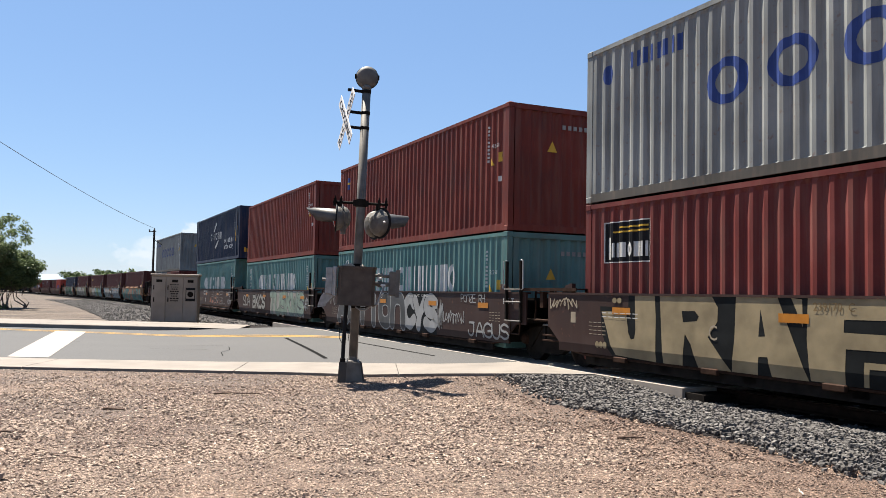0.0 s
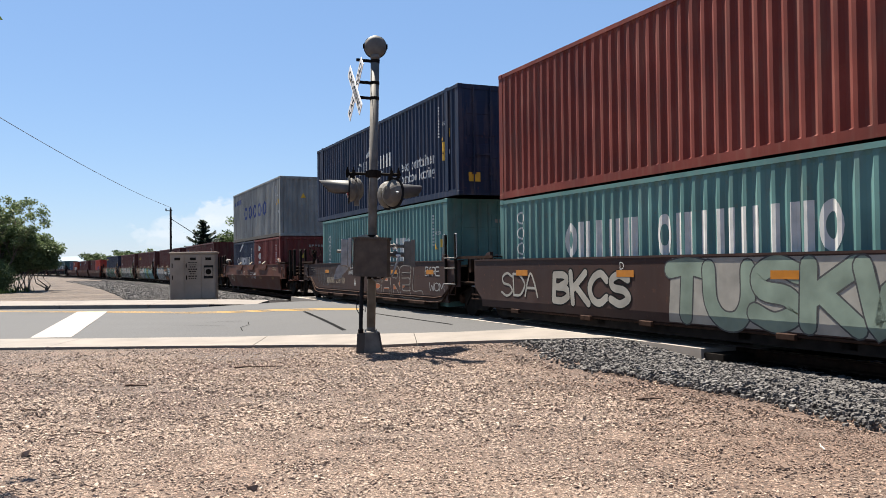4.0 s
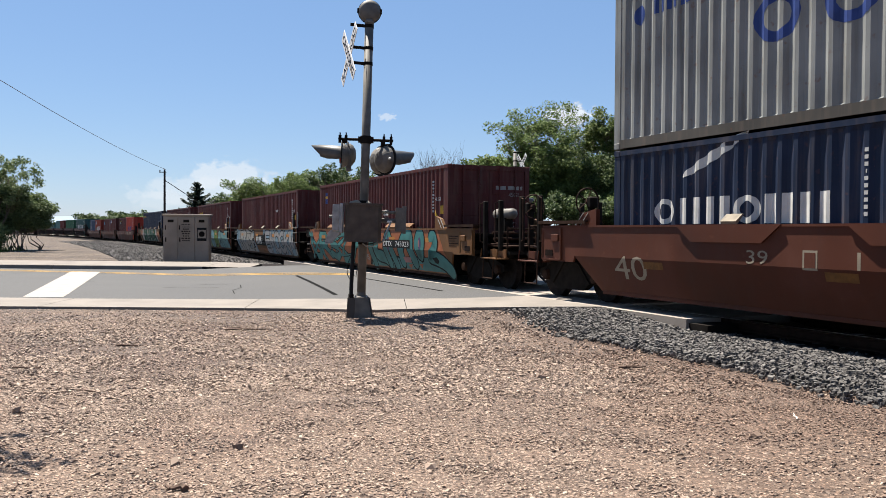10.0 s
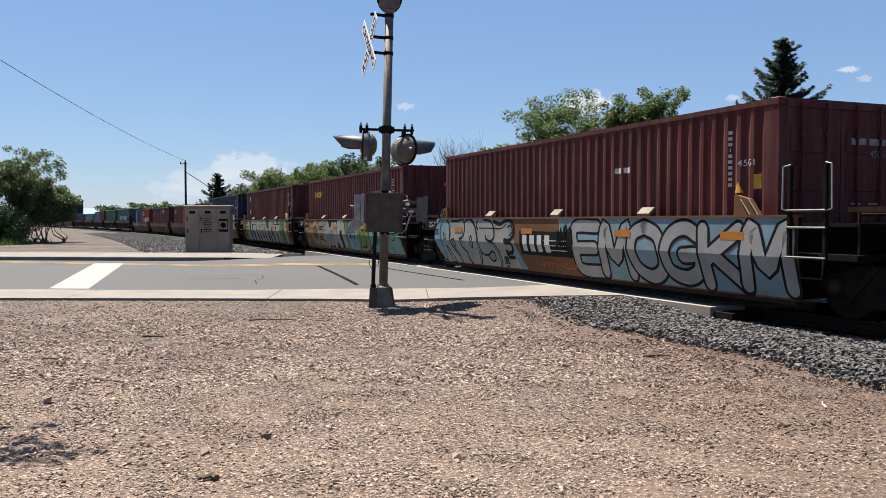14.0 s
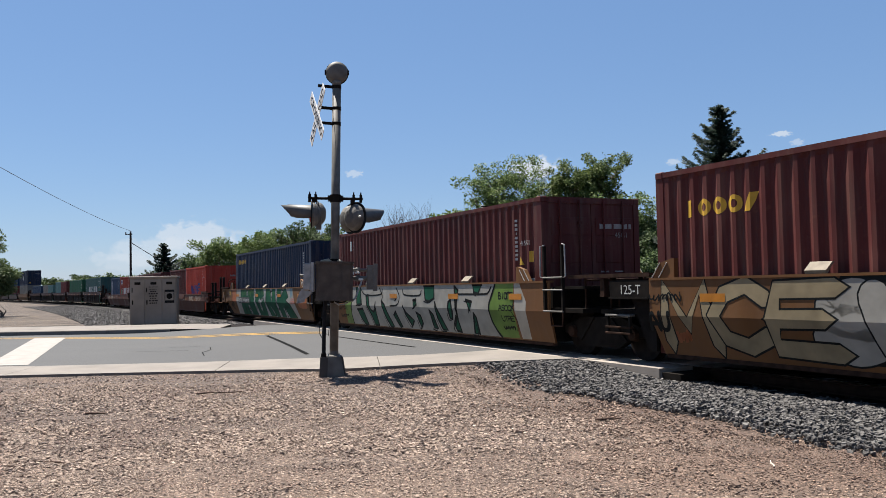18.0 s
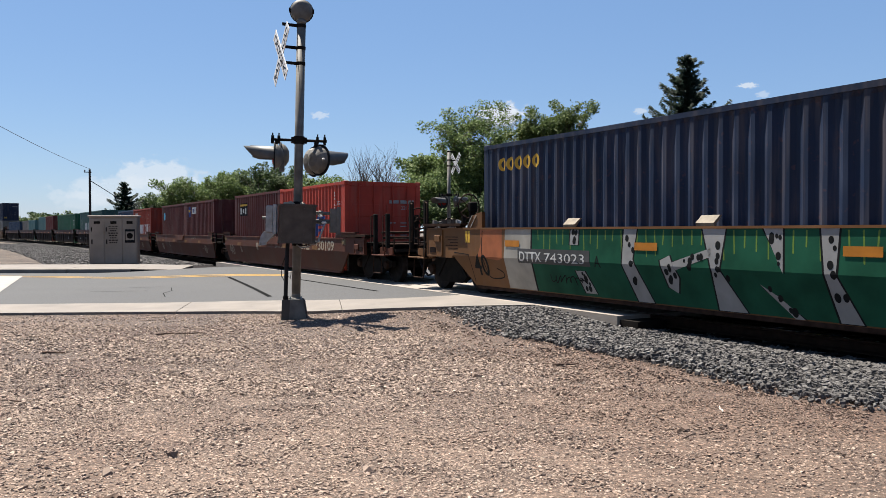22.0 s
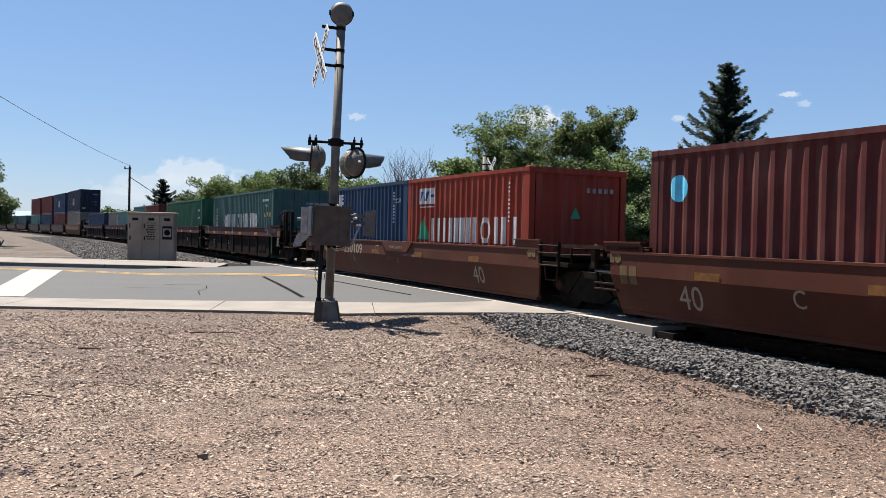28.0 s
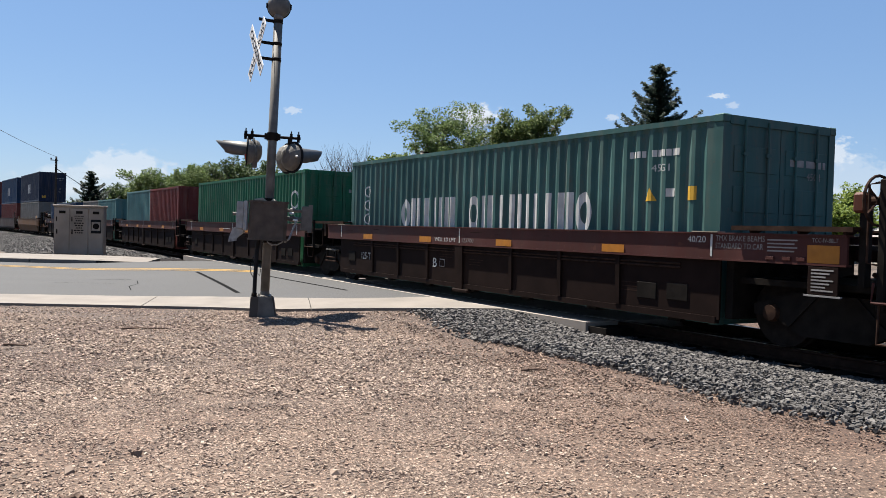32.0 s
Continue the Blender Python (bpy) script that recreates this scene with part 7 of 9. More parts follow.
# silver letters: one pale field with the gaps between the letters drawn on it
rim_left = [(-4.26, 1.48), (-4.5, 1.42), (-4.52, 1.23), (-4.4, 1.16), (-4.26, 1.14), (-4.23, 1.05), (-4.35, 0.86), (-4.5, 0.62), (-4.53, 0.34)]
rim_right = [(4.58, 0.34), (4.47, 0.44), (4.34, 0.68), (4.34, 1.01), (4.43, 1.17), (4.61, 1.43), (4.6, 1.48)]
silver = [area(list(reversed(rim_left)) + list(reversed(rim_right)), G_SILVER, 0.0045), line(rim_left, 0.026, G_BLACK, 0.009), line(rim_right, 0.03, G_BLACK, 0.009)]
for gap in ([(-3.85, 1.48), (-3.46, 1.48), (-3.46, 1.18), (-3.39, 0.96), (-3.82, 0.94)], [(-3.86, 0.79), (-3.39, 0.82), (-3.28, 0.35), (-3.54, 0.35), (-3.73, 0.52)],
            [(-3.03, 1.19), (-2.85, 1.23), (-2.8, 0.93), (-2.73, 0.79), (-2.58, 0.74), (-2.43, 0.82), (-2.3, 1.04), (-2.4, 0.69), (-2.43, 0.35), (-2.74, 0.35), (-2.82, 0.66), (-2.98, 0.92)],
            [(-1.83, 1.06), (-1.61, 0.95), (-1.55, 0.76), (-1.32, 0.35), (-1.58, 0.35), (-1.76, 0.64)], [(-1.12, 0.67), (-0.92, 0.78), (-0.74, 0.36), (-0.89, 0.36)], [(-0.89, 1.18), (-0.71, 1.17), (-0.8, 1.1)],
            [(-0.34, 0.93), (-0.23, 0.77), (0.01, 0.64), (0.17, 0.57), (-0.06, 0.41), (-0.28, 0.7)], [(0.35, 1.09), (0.52, 1.11), (0.55, 0.99), (0.37, 0.9)], [(0.44, 0.78), (0.66, 0.7), (0.68, 0.52), (0.51, 0.38), (0.46, 0.59)],
            [(1.03, 1.46), (1.62, 1.46), (1.61, 1.15), (1.34, 1.07), (1.1, 1.1)], [(1.28, 0.85), (1.42, 0.75), (1.49, 0.4), (1.28, 0.41)], [(1.64, 1.05), (1.81, 0.76), (2.01, 0.38), (1.75, 0.39), (1.64, 0.66)],
            [(2.38, 1.06), (2.5, 1.11), (2.55, 0.88), (2.44, 0.66), (2.33, 0.68), (2.33, 0.83)], [(2.72, 1.43), (2.89, 1.34), (2.81, 1.07), (2.71, 0.61), (2.74, 0.37), (2.51, 0.39), (2.48, 0.5), (2.75, 0.79)],
            [(3.62, 1.46), (4.04, 1.46), (3.86, 1.25), (3.67, 1.29)], [(3.28, 1.12), (3.54, 1.08), (3.45, 0.86)], [(3.58, 0.82), (3.65, 0.73), (3.6, 0.36), (3.37, 0.36)]):
    silver += [area(gap, G_DGREEN, 0.007), line(gap + gap[:2], 0.036, G_BLACK, 0.009, False)]
    lean = [(x - 0.09, z - 0.03) for x, z in gap if z < 1.3][-3:]
    silver.append(line(lean, 0.016, G_BLACK, 0.009))
for fold in ([(-3.47, 1.42), (-3.05, 1.23), (-1.9, 1.24), (-1.74, 1.39)], [(-0.32, 1.36), (-0.17, 1.23), (0.73, 1.22), (0.87, 1.34)], [(2.75, 1.25), (4.09, 1.25), (4.33, 1.29), (4.46, 1.41)], [(-1.2, 0.93), (-0.7, 0.97), (-0.55, 1.2), (-0.75, 1.42)], [(-1.95, 1.42), (-1.75, 1.2), (-1.83, 1.06)]):
    silver.append(line(fold, 0.022, G_BLACK, 0.0095))
well_car(139.2, "kinked", 15.65, graffiti=[area([(4.2, 0.34), (5.3, 0.34), (5.38, 1.48), (4.2, 1.48)], G_GREEN, 0.003), area([(5.4, 0.34), (5.75, 0.34), (5.85, 1.1), (5.6, 1.48), (5.4, 1.48)], G_SILVER, 0.0035), area([(-5.1, 0.34), (-4.3, 0.34), (-4.2, 1.48), (-4.75, 1.48)], G_GREEN, 0.0022)] + silver
         + sprayed("BIONE", 4.75, 1.14, 0.16, 0.6, G_BLACK, None, 0.09, 0, 0.0045, 49) + sprayed("ASOCK", 4.75, 0.9, 0.14, 0.65, G_BLACK, None, 0.09, 0, 0.0045, 50) + sprayed("UTRE", 4.8, 0.68, 0.13, 0.5, G_BLACK, None, 0.09, 0, 0.0045, 51) + scrawl(4.8, 0.5, 0.45, 0.1, 5, G_BLACK, 0.018, 52, 0.0045) + [line([(5.2, 1.3), (5.36, 1.1), (5.25, 0.9), (5.4, 0.7), (5.3, 0.5)], 0.012, G_BLACK, 0.006), ("text", "40", -6.2, 0.7, 0.36, 0.55, G_BLACK, 0.01, 1, 0.008)]
         + [a for k in range(4) for a in scrawl(-5.5, 0.5 + 0.24 * k, 0.7, 0.16, 8, G_BLACK, 0.013, 53 + k, 0.008)],
         label="faded yellow well car platform with big silver graffiti letters")
container(139.2, "maroon", marks=[("shape", "b", -5.05, 2.3, 0.3, 0.3, WHITE_PAINT), ("shape", "s", -4.98, 1.55, 0.26, 0.2, WHITE_PAINT)] + M12, note=" with white marks")

rng = random.Random(60)
bones = []
for band in ([(-2.82, 1.46), (-2.6, 1.46), (-2.62, 1.2), (-2.85, 1.2)], [(-2.75, 0.76), (-2.5, 0.76), (-2.3, 0.38), (-2.6, 0.38)], [(-1.45, 1.47), (-1.15, 1.47), (-1.25, 1.0), (-0.95, 0.33), (-1.3, 0.33), (-1.5, 0.9)], [(0.2, 1.47), (0.62, 1.47), (0.5, 0.9), (0.85, 0.33), (0.35, 0.33), (0.36, 0.9)],
             [(-0.65, 1.0), (-0.45, 1.08), (-0.3, 0.75), (-0.38, 0.52), (-0.55, 0.6)], [(-0.4, 0.98), (0.35, 1.2), (0.35, 1.08), (-0.35, 0.86)], [(1.25, 1.47), (1.55, 1.47), (1.55, 0.9)], [(1.15, 0.74), (1.4, 0.6), (1.75, 0.32), (1.6, 0.32)], [(2.1, 1.47), (2.35, 1.47), (2.3, 0.9), (2.55, 0.33), (2.25, 0.33), (2.15, 0.9)], [(3.05, 0.74), (3.35, 0.6), (3.6, 0.32), (3.15, 0.32)], [(3.0, 1.47), (3.35, 1.47), (3.0, 1.2)]):
    cx, cz = sum(p[0] for p in band) / len(band), sum(p[1] for p in band) / len(band)
    grown = [(cx + (a - cx) * 1.0 + math.copysign(0.03, a - cx), cz + (b - cz) * 1.02) for a, b in band]
    bones += [area([(a, min(1.48, max(0.32, b))) for a, b in grown], G_BLACK, 0.007), area(band, G_WHITE, 0.0085)]
    for k in range(7):
        p, q, u, v = band[0], band[len(band) // 2], (k + 0.5) / 7, rng.uniform(0.35, 0.65)
        a = band[k % len(band)]
        s = rng.uniform(0.04, 0.1)
        bones.append(("shape", "d", cx + (a[0] - cx) * rng.uniform(0, 0.62) - s / 2, cz + (a[1] - cz) * rng.uniform(0.1, 0.75) - s / 2, s * 1.3, s, G_BLACK, 0.2, 0.3, 0.0105 + 0.0003 * k))
well_car(154.5, "kinked", 15.65, rear_end=True, graffiti=[area([(-4.05, 0.33), (-4.0, 1.48), (3.6, 1.48), (3.95, 1.14), (3.6, 1.0), (4.1, 0.85), (4.6, 0.33)], G_DGREEN, 0.0045), area([(-5.0, 0.33), (-4.05, 0.33), (-4.0, 1.48), (-4.9, 1.48)], G_SILVER, 0.0035), area([(3.5, 0.33), (5.0, 0.33), (4.8, 0.8), (4.5, 1.48), (3.5, 1.48)], G_SILVER, 0.003), area([(4.2, 1.1), (4.5, 1.2), (4.55, 1.48), (4.15, 1.48)], G_LBLUE, 0.0038)] + bones
         + [line([(-4.05, 0.35), (-4.02, 0.9), (-4.0, 1.46)], 0.025, G_BLACK, 0.0065, False), line([(3.62, 1.46), (3.95, 1.14), (3.6, 1.0), (4.1, 0.85), (4.6, 0.35)], 0.03, G_BLACK, 0.0065, False)]
         + [line([(x, 1.44), (x + rng.uniform(-0.02, 0.02), 1.44 - rng.uniform(0.12, 0.4))], 0.012, G_GREEN, 0.0065, False) for x in [-3.8 + 0.19 * k for k in range(38)]]
         + [("text", "40", -6.15, 0.54, 0.44, 0.56, G_BLACK, 0.006, 1, 0.014), area([(-5.95, 0.92), (-5.2, 0.86), (-5.02, 0.9), (-5.02, 1.48), (-5.85, 1.48), (-5.8, 1.2)], G_ORANGE, 0.003), line([(-5.75, 1.44), (-5.78, 1.1), (-5.72, 0.7), (-5.6, 0.5), (-5.15, 0.52), (-5.1, 0.62), (-5.3, 0.7)], 0.012, G_BLACK, 0.008), line([(-6.9, 0.98), (-6.3, 0.95), (-6.28, 0.4)], 0.01, G_BLACK, 0.008, False), ("shape", "ss", -6.45, 1.2, 0.24, 0.2, YELLOW_PAINT, 0.2, 0.2), ("shape", "s", -4.46, 0.84, 0.27, 2.15, G_GREY, 0.2, 0.3, 0.013), ("text", "DTTX", -4.4, 0.88, 0.18, 0.7, WHITE_PAINT, 0.004, 1, 0.018), ("text", "743023", -3.6, 0.88, 0.17, 1.15, WHITE_PAINT, 0, 1, 0.021), ("text", "A", -2.2, 0.84, 0.2, 0.16, G_BLACK, 0, 1, 0.014), ("text", "L-280-1", 4.3, 1.02, 0.09, 0.4, RED_MARK, 0, 1, 0.014), ("text", "GW52BM", 4.25, 0.88, 0.11, 0.5, RED_MARK, 0, 1, 0.014),
            ("patch", 69, 5.2, 0.72, 0.46, 1.1, G_ORANGE, 0, 1, 0.004)] + scrawl(-3.5, 0.5, 1.0, 0.18, 9, G_BLACK, 0.01, 61) + scrawl(3.2, 0.62, 0.8, 0.22, 11, G_BLACK, 0.01, 62),
         label="faded yellow well car platform with green graffiti and spotted bands")
container(154.5, "navy", marks=[("shape", "ooooo", -5.55, 2.33, 0.27, 1.42, YELLOW_PAINT, 0.24, 0.12)] + M12, note=" with yellow marks")

# -- three low red platforms with pairs of short boxes --
well_car(174.4, "lowsmooth", 15.8, front_end=True, graffiti=[("text", "NOKL", 2.5, 0.87, 0.29, 1.26, PALE_LETTER, 0.012), ("text", "230109", 4.25, 0.87, 0.29, 1.6, PALE_LETTER, 0.008), ("text", "LD LMT 118800 PER UNIT", 0.2, 0.86, 0.07, 1.0, CREAM_PAINT), ("text", "40", -6.1, 0.5, 0.4, 0.7, CREAM_PAINT), ("text", "B", -4.4, 0.62, 0.22, 0.2, CREAM_PAINT), ("shape", "s", -2.1, 0.75, 0.26, 0.22, CREAM_PAINT)],
         label="oxide-red low well car platform with large white lettering")
container(174.4 + 3.05, "maroon", length=6.058, height=STD, marks=[("shape", "s", -2.3, 1.75, 0.5, 1.1, BLACK_PAINT), ("shape", "bob", -2.2, 1.82, 0.24, 0.85, WHITE_PAINT), ("shape", "-", -2.2, 2.05, 0.25, 0.9, YELLOW_PAINT), id_column(2.1, 2.2)], note=" with a black label")
container(174.4 - 3.05, "brightred", length=6.058, height=STD, marks=[("shape", "zzzzzz", -1.55, 0.98, 0.5, 2.0, BLUE_MARK, 0.2, 0.0), ("shape", "z", 0.35, 0.98, 0.62, 0.6, BLUE_MARK), ("shape", "-", 0.6, 1.02, 0.3, 0.55, BLUE_MARK), ("shape", "-", 0.65, 1.2, 0.3, 0.62, BLUE_MARK), ("shape", "-", 0.72, 1.4, 0.3, 0.7, BLUE_MARK), id_column(2.2, 2.3), ("text", "22G1", 2.3, 1.9, 0.12, 0.34, WHITE_PAINT)], note=" with blue marks")
well_car(190.2, "lowsmooth", 15.8, graffiti=[("text", "40", -5.15, 0.42, 0.38, 0.5, PALE_LETTER), ("text", "C", -3.0, 0.62, 0.25, 0.2, CREAM_PAINT), ("text", "LD LMT 118800 PER UNIT", 2.6, 1.06, 0.07, 1.0, CREAM_PAINT), ("shape", "------", 4.6, 0.6, 0.06, 1.2, CREAM_PAINT), ("shape", "ss", -6.5, 0.72, 0.3, 0.42, G_RIM, 0.2, 0.3), ("text", "40", 5.0, 0.42, 0.38, 0.5, PALE_LETTER)],
         label="oxide-red low well car platform with cream numbers")
container(190.2 + 3.05, "maroon", length=6.058, height=STD, marks=[("shape", "d", -2.6, 1.75, 0.42, 0.42, CYAN_MARK), id_column(2.1, 2.2)], note=" with a round label")
container(190.2 - 3.05, "maroon", length=6.058, height=STD, marks=[("shape", "s", -2.3, 1.85, 0.5, 0.42, BLUE_MARK), ("shape", "-", -2.25, 1.95, 0.4, 0.32, YELLOW_PAINT), ("shape", "s", -1.6, 2.0, 0.32, 1.0, WHITE_PAINT), ("shape", "bbb", -1.5, 2.06, 0.18, 0.7, BLUE_MARK, 0.2, 0.2), id_column(2.1, 2.2)], note=" with two labels")
well_car(206.05, "lowsmooth", 15.8, rear_end=True, graffiti=[("text", "NOKL", -6.05, 0.85, 0.29, 1.26, PALE_LETTER, 0.012), ("text", "230109", -4.28, 0.84, 0.29, 1.6, PALE_LETTER, 0.008), ("text", "NOKL 230109 A", -0.52, 1.05, 0.085, 0.88, CREAM_PAINT, 0, 1, 0.1), ("text", "LD LMT 118800 PER UNIT", 0.34, 0.87, 0.07, 1.2, CREAM_PAINT), ("text", "40", 4.1, 0.42, 0.38, 0.5, PALE_LETTER),
         ("shape", "s", -1.6, 0.87, 0.24, 0.26, CREAM_PAINT), ("shape", "s", -1.58, 0.89, 0.2, 0.22, CAR_RED, 0.2, 0.3, 0.012), ("text", "H", -1.52, 0.9, 0.09, 0.08, CREAM_PAINT, 0, 1, 0.018), ("text", "A", -3.55, 0.59, 0.2, 0.16, CREAM_PAINT), ("shape", "i", -0.1, 0.66, 0.14, 0.06, CREAM_PAINT)]
         + [("shape", "----", x, z, 0.04, w, G_RIM, 0.2, 0.12) for x, z, w in ((-5.95, 0.74, 0.5), (-5.95, 0.68, 0.45), (-5.95, 0.62, 0.35), (-0.8, 0.79, 0.45), (-0.8, 0.74, 0.4))] + [("shape", "s", -6.73, 1.0, 0.2, 0.17, G_RIM), ("shape", "d", -6.54, 1.0, 0.19, 0.22, G_RIM)],
         label="oxide-red low well car end platform with large white lettering")
container(206.05 + 3.05, "blue", length=6.058, height=STD, marks=[("shape", "s", -2.5, 0.95, 1.4, 0.36, WHITE_PAINT), ("shape", "bibobo", -2.22, 2.3, 0.24, 1.3, BLUE_MARK, 0.2, 0.25, 90), id_column(2.0, 2.3), ("text", "22G1", 2.2, 2.0, 0.12, 0.34, WHITE_PAINT)], note=" with a white board")
container(206.05 - 3.05, "orange", length=6.058, height=STD, doors=False, marks=[("shape", "t", -2.45, 1.02, 0.6, 0.75, GREEN_MARK), ("shape", "bbbbobi", -1.6, 0.98, 0.58, 4.3, WHITE_PAINT, 0.2, 0.22), ("shape", "s", -2.4, 1.92, 0.4, 1.0, WHITE_PAINT), ("shape", "zzzz", -2.28, 2.0, 0.24, 0.62, BLUE_MARK, 0.2, 0.05), ("shape", "---", -1.64, 2.0, 0.24, 0.2, BLUE_MARK, 0.2, 0.1), ("shape", "------", -2.35, 1.8, 0.09, 0.9, WHITE_PAINT, 0.2, 0.15), id_column(2.2, 2.3)], note=" with white marks")

# -- five ribbed platforms --
well_car(225.94, "ribbed", 15.6, front_end=True, graffiti=[("text", "40/20", 5.76, 1.43, 0.09, 0.32, WHITE_PAINT), ("text", "STANDARD TO CAR", 6.25, 1.36, 0.075, 0.76, DULL_WHITE), ("text", "TMX BRAKE BEAMS", 6.25, 1.46, 0.075, 0.78, DULL_WHITE), ("text", "TCC-IV-80LT", 7.7, 1.475, 0.05, 0.34, DULL_WHITE), ("text", "WELL LD LMT", -1.25, 1.27, 0.08, 0.85, WHITE_PAINT), ("text", "123700", -0.16, 1.27, 0.08, 0.42, DULL_WHITE),
         ("text", "125-T", -4.95, 0.74, 0.17, 0.5, WHITE_PAINT), ("text", "B", -1.38, 0.72, 0.2, 0.16, WHITE_PAINT), ("shape", "s", -1.1, 0.74, 0.16, 0.2, DULL_WHITE), ("shape", "s", -1.085, 0.755, 0.13, 0.17, SHADED_GRIMY_SIDE, 0.2, 0.3, 0.011)]
         + [("shape", "-----", x, z, 0.035, w, STEEL_RUST, 0.2, 0.15) for x, z, w in ((-1.15, 0.98, 0.6), (-1.1, 0.93, 0.5), (0.05, 0.92, 0.5), (0.05, 0.87, 0.45), (0.05, 0.82, 0.4), (4.4, 0.78, 0.4), (4.4, 0.72, 0.4), (4.4, 0.66, 0.35), (-4.2, 1.45, 0.3), (-3.2, 1.43, 0.12), (0.15, 1.45, 0.4), (1.0, 1.42, 0.16), (2.5, 1.43, 0.14), (-5.8, 1.4, 0.4), (-5.8, 1.34, 0.45))], label="maroon well car platform with ribbed sides")
container(225.94, "darkteal", marks=shipping_marks(1.2) + [("shape", "ssss", 4.25, 2.38, 0.1, 0.34, WHITE_PAINT, 0.2, 0.3), ("shape", "ssssss", 4.75, 2.38, 0.1, 0.55, WHITE_PAINT, 0.2, 0.3), ("text", "45G1", 4.75, 2.16, 0.11, 0.34, WHITE_PAINT), ("shape", "t", 4.6, 1.72, 0.2, 0.24, YELLOW_PAINT), ("shape", "s", 5.05, 1.78, 0.12, 0.16, WHITE_PAINT), ("shape", "s", 5.45, 1.72, 0.2, 0.18, YELLOW_PAINT)], note=" with tall white marks")
well_car(241.5, "ribbed", 15.6, graffiti=[("text", "B", 3.0, 0.66, 0.24, 0.2, WHITE_PAINT), ("shape", "------", -2.0, 1.3, 0.07, 1.4, WHITE_PAINT)], label="maroon well car platform with ribbed sides")
container(241.5, "green", marks=[("shape", "bbbobobb", -3.4, 1.3, 0.62, 6.4, WHITE_PAINT, 0.2, 0.22), ("shape", "o", 4.9, 1.7, 0.6, 0.6, WHITE_PAINT, 0.12)], note=" with white marks")
well_car(257.2, "ribbed", 15.6, label="maroon well car platform with ribbed sides")
container(257.2 - 3.05, "redbrown", length=6.058)
container(257.2 + 3.05, "teal", length=6.058, doors=False)
well_car(272.8, "ribbed", 15.6, spin=False, label="maroon well car platform with ribbed sides")
container(272.8 - 3.05, "teal", length=6.058, height=STD)
container(272.8 + 3.05, "beige", length=6.058, height=STD, doors=False, marks=[("shape", "ss", -0.5, 0.9, 0.3, 0.7, WHITE_PAINT)])
well_car(288.4, "ribbed", 15.6, rear_end=True, spin=False, label="maroon well car end platform with ribbed sides")
container(288.4, "blue", height=STD, marks=[("shape", "bb", -1.0, 0.9, 0.4, 0.9, WHITE_PAINT)])

# -- distant platforms, two boxes high and then one --
for k, (low, high) in enumerate((("beige", "navy"), ("redbrown", "blue"), ("blue", "redbrown"), ("teal", "redbrown"))):
    u = 308.3 + k * 15.3
    well_car(u, "flat" if k else "kinked", 15.3, front_end=k == 0, rear_end=k == 3, spin=False, label="weathered well car platform far down the line", near=False)
    container(u, low)
    container(u, high, base=FLOOR_Z + HC + 0.02, doors=k == 0, marks=[("shape", "b", -1.0, 0.9, 0.9, 1.4, WHITE_PAINT)] if k < 2 else ())
for k, c in enumerate(("darkteal", "teal", "maroon", "navy", "maroon", "grey")):
    u = 374.2 + k * 15.7
    well_car(u, "flat", 15.7, front_end=k == 0, rear_end=k == 5, spin=False, label="weathered well car platform far down the line", near=False)
    container(u, c)
# ---- crossing signal mast ----
def disc_lamp(parent, x, y, z, yaw, size=1.0):
    """A flashing-light head: round hood plate, housing behind, long visor in front. It faces yaw (0 = +x)."""
    m = pose(x, y, z, 0, 0, yaw) @ Matrix.Scale(size, 4)
    plate = Geo().lathe("x", (0, 0, 0), [(-0.012, 0.25), (0.0, 0.255), (0.012, 0.25)], 28)
    head = part("light_disc", moved(plate, m), BLACK_PAINT, parent, "black round backplate")
    part("light_housing", moved(Geo().lathe("x", (0, 0, 0), [(-0.16, 0.05), (-0.15, 0.11), (-0.1, 0.185), (-0.05, 0.215), (-0.014, 0.22)], 24), m), MAST_GREY, head, "grey cast lamp housing")
    v = Geo()
    n, ln = 18, 0.54
    for k, (xx, grow) in enumerate(((0.012, 0.0), (ln, 0.0))):
        for i in range(n + 1):
            a = radians(-20 + 220 * i / n)
            xe = xx if k == 0 else ln - (0.12 if i in (0, n) else 0.0) - 0.16 * (1 - max(0, math.sin(a))) 
            v.v.append((xe, math.cos(a) * 0.165, math.sin(a) * 0.165))
    v.f = [(i, i + 1, n + 2 + i, n + 1 + i) for i in range(n)]
    n0 = len(v.v)
    v.v += [(a, b * 0.95, c * 0.95) for a, b, c in v.v]
    v.f += [(n0 + i + 1, n0 + i, n0 + n + 1 + i, n0 + n + 2 + i) for i in range(n)] + [(n + 1 + i, n + 2 + i, n0 + n + 2 + i, n0 + n + 1 + i) for i in range(n)]
    part("visor", moved(v, m), VISOR_GREY, head, "grey metal visor", smooth=True)
    part("lens", moved(Geo().lathe("x", (0, 0, 0), [(0.012, 0.155), (0.03, 0.14), (0.045, 0.08), (0.048, 0.01)], 20), m), LENS_RED, head, "dark red lens")
    part("side_screw", moved(Geo().lathe("y", (-0.1, -0.225, 0), [(-0.02, 0.012), (0.02, 0.02)], 8), m), WHITE_PAINT, head, "bright side screw")
    return head


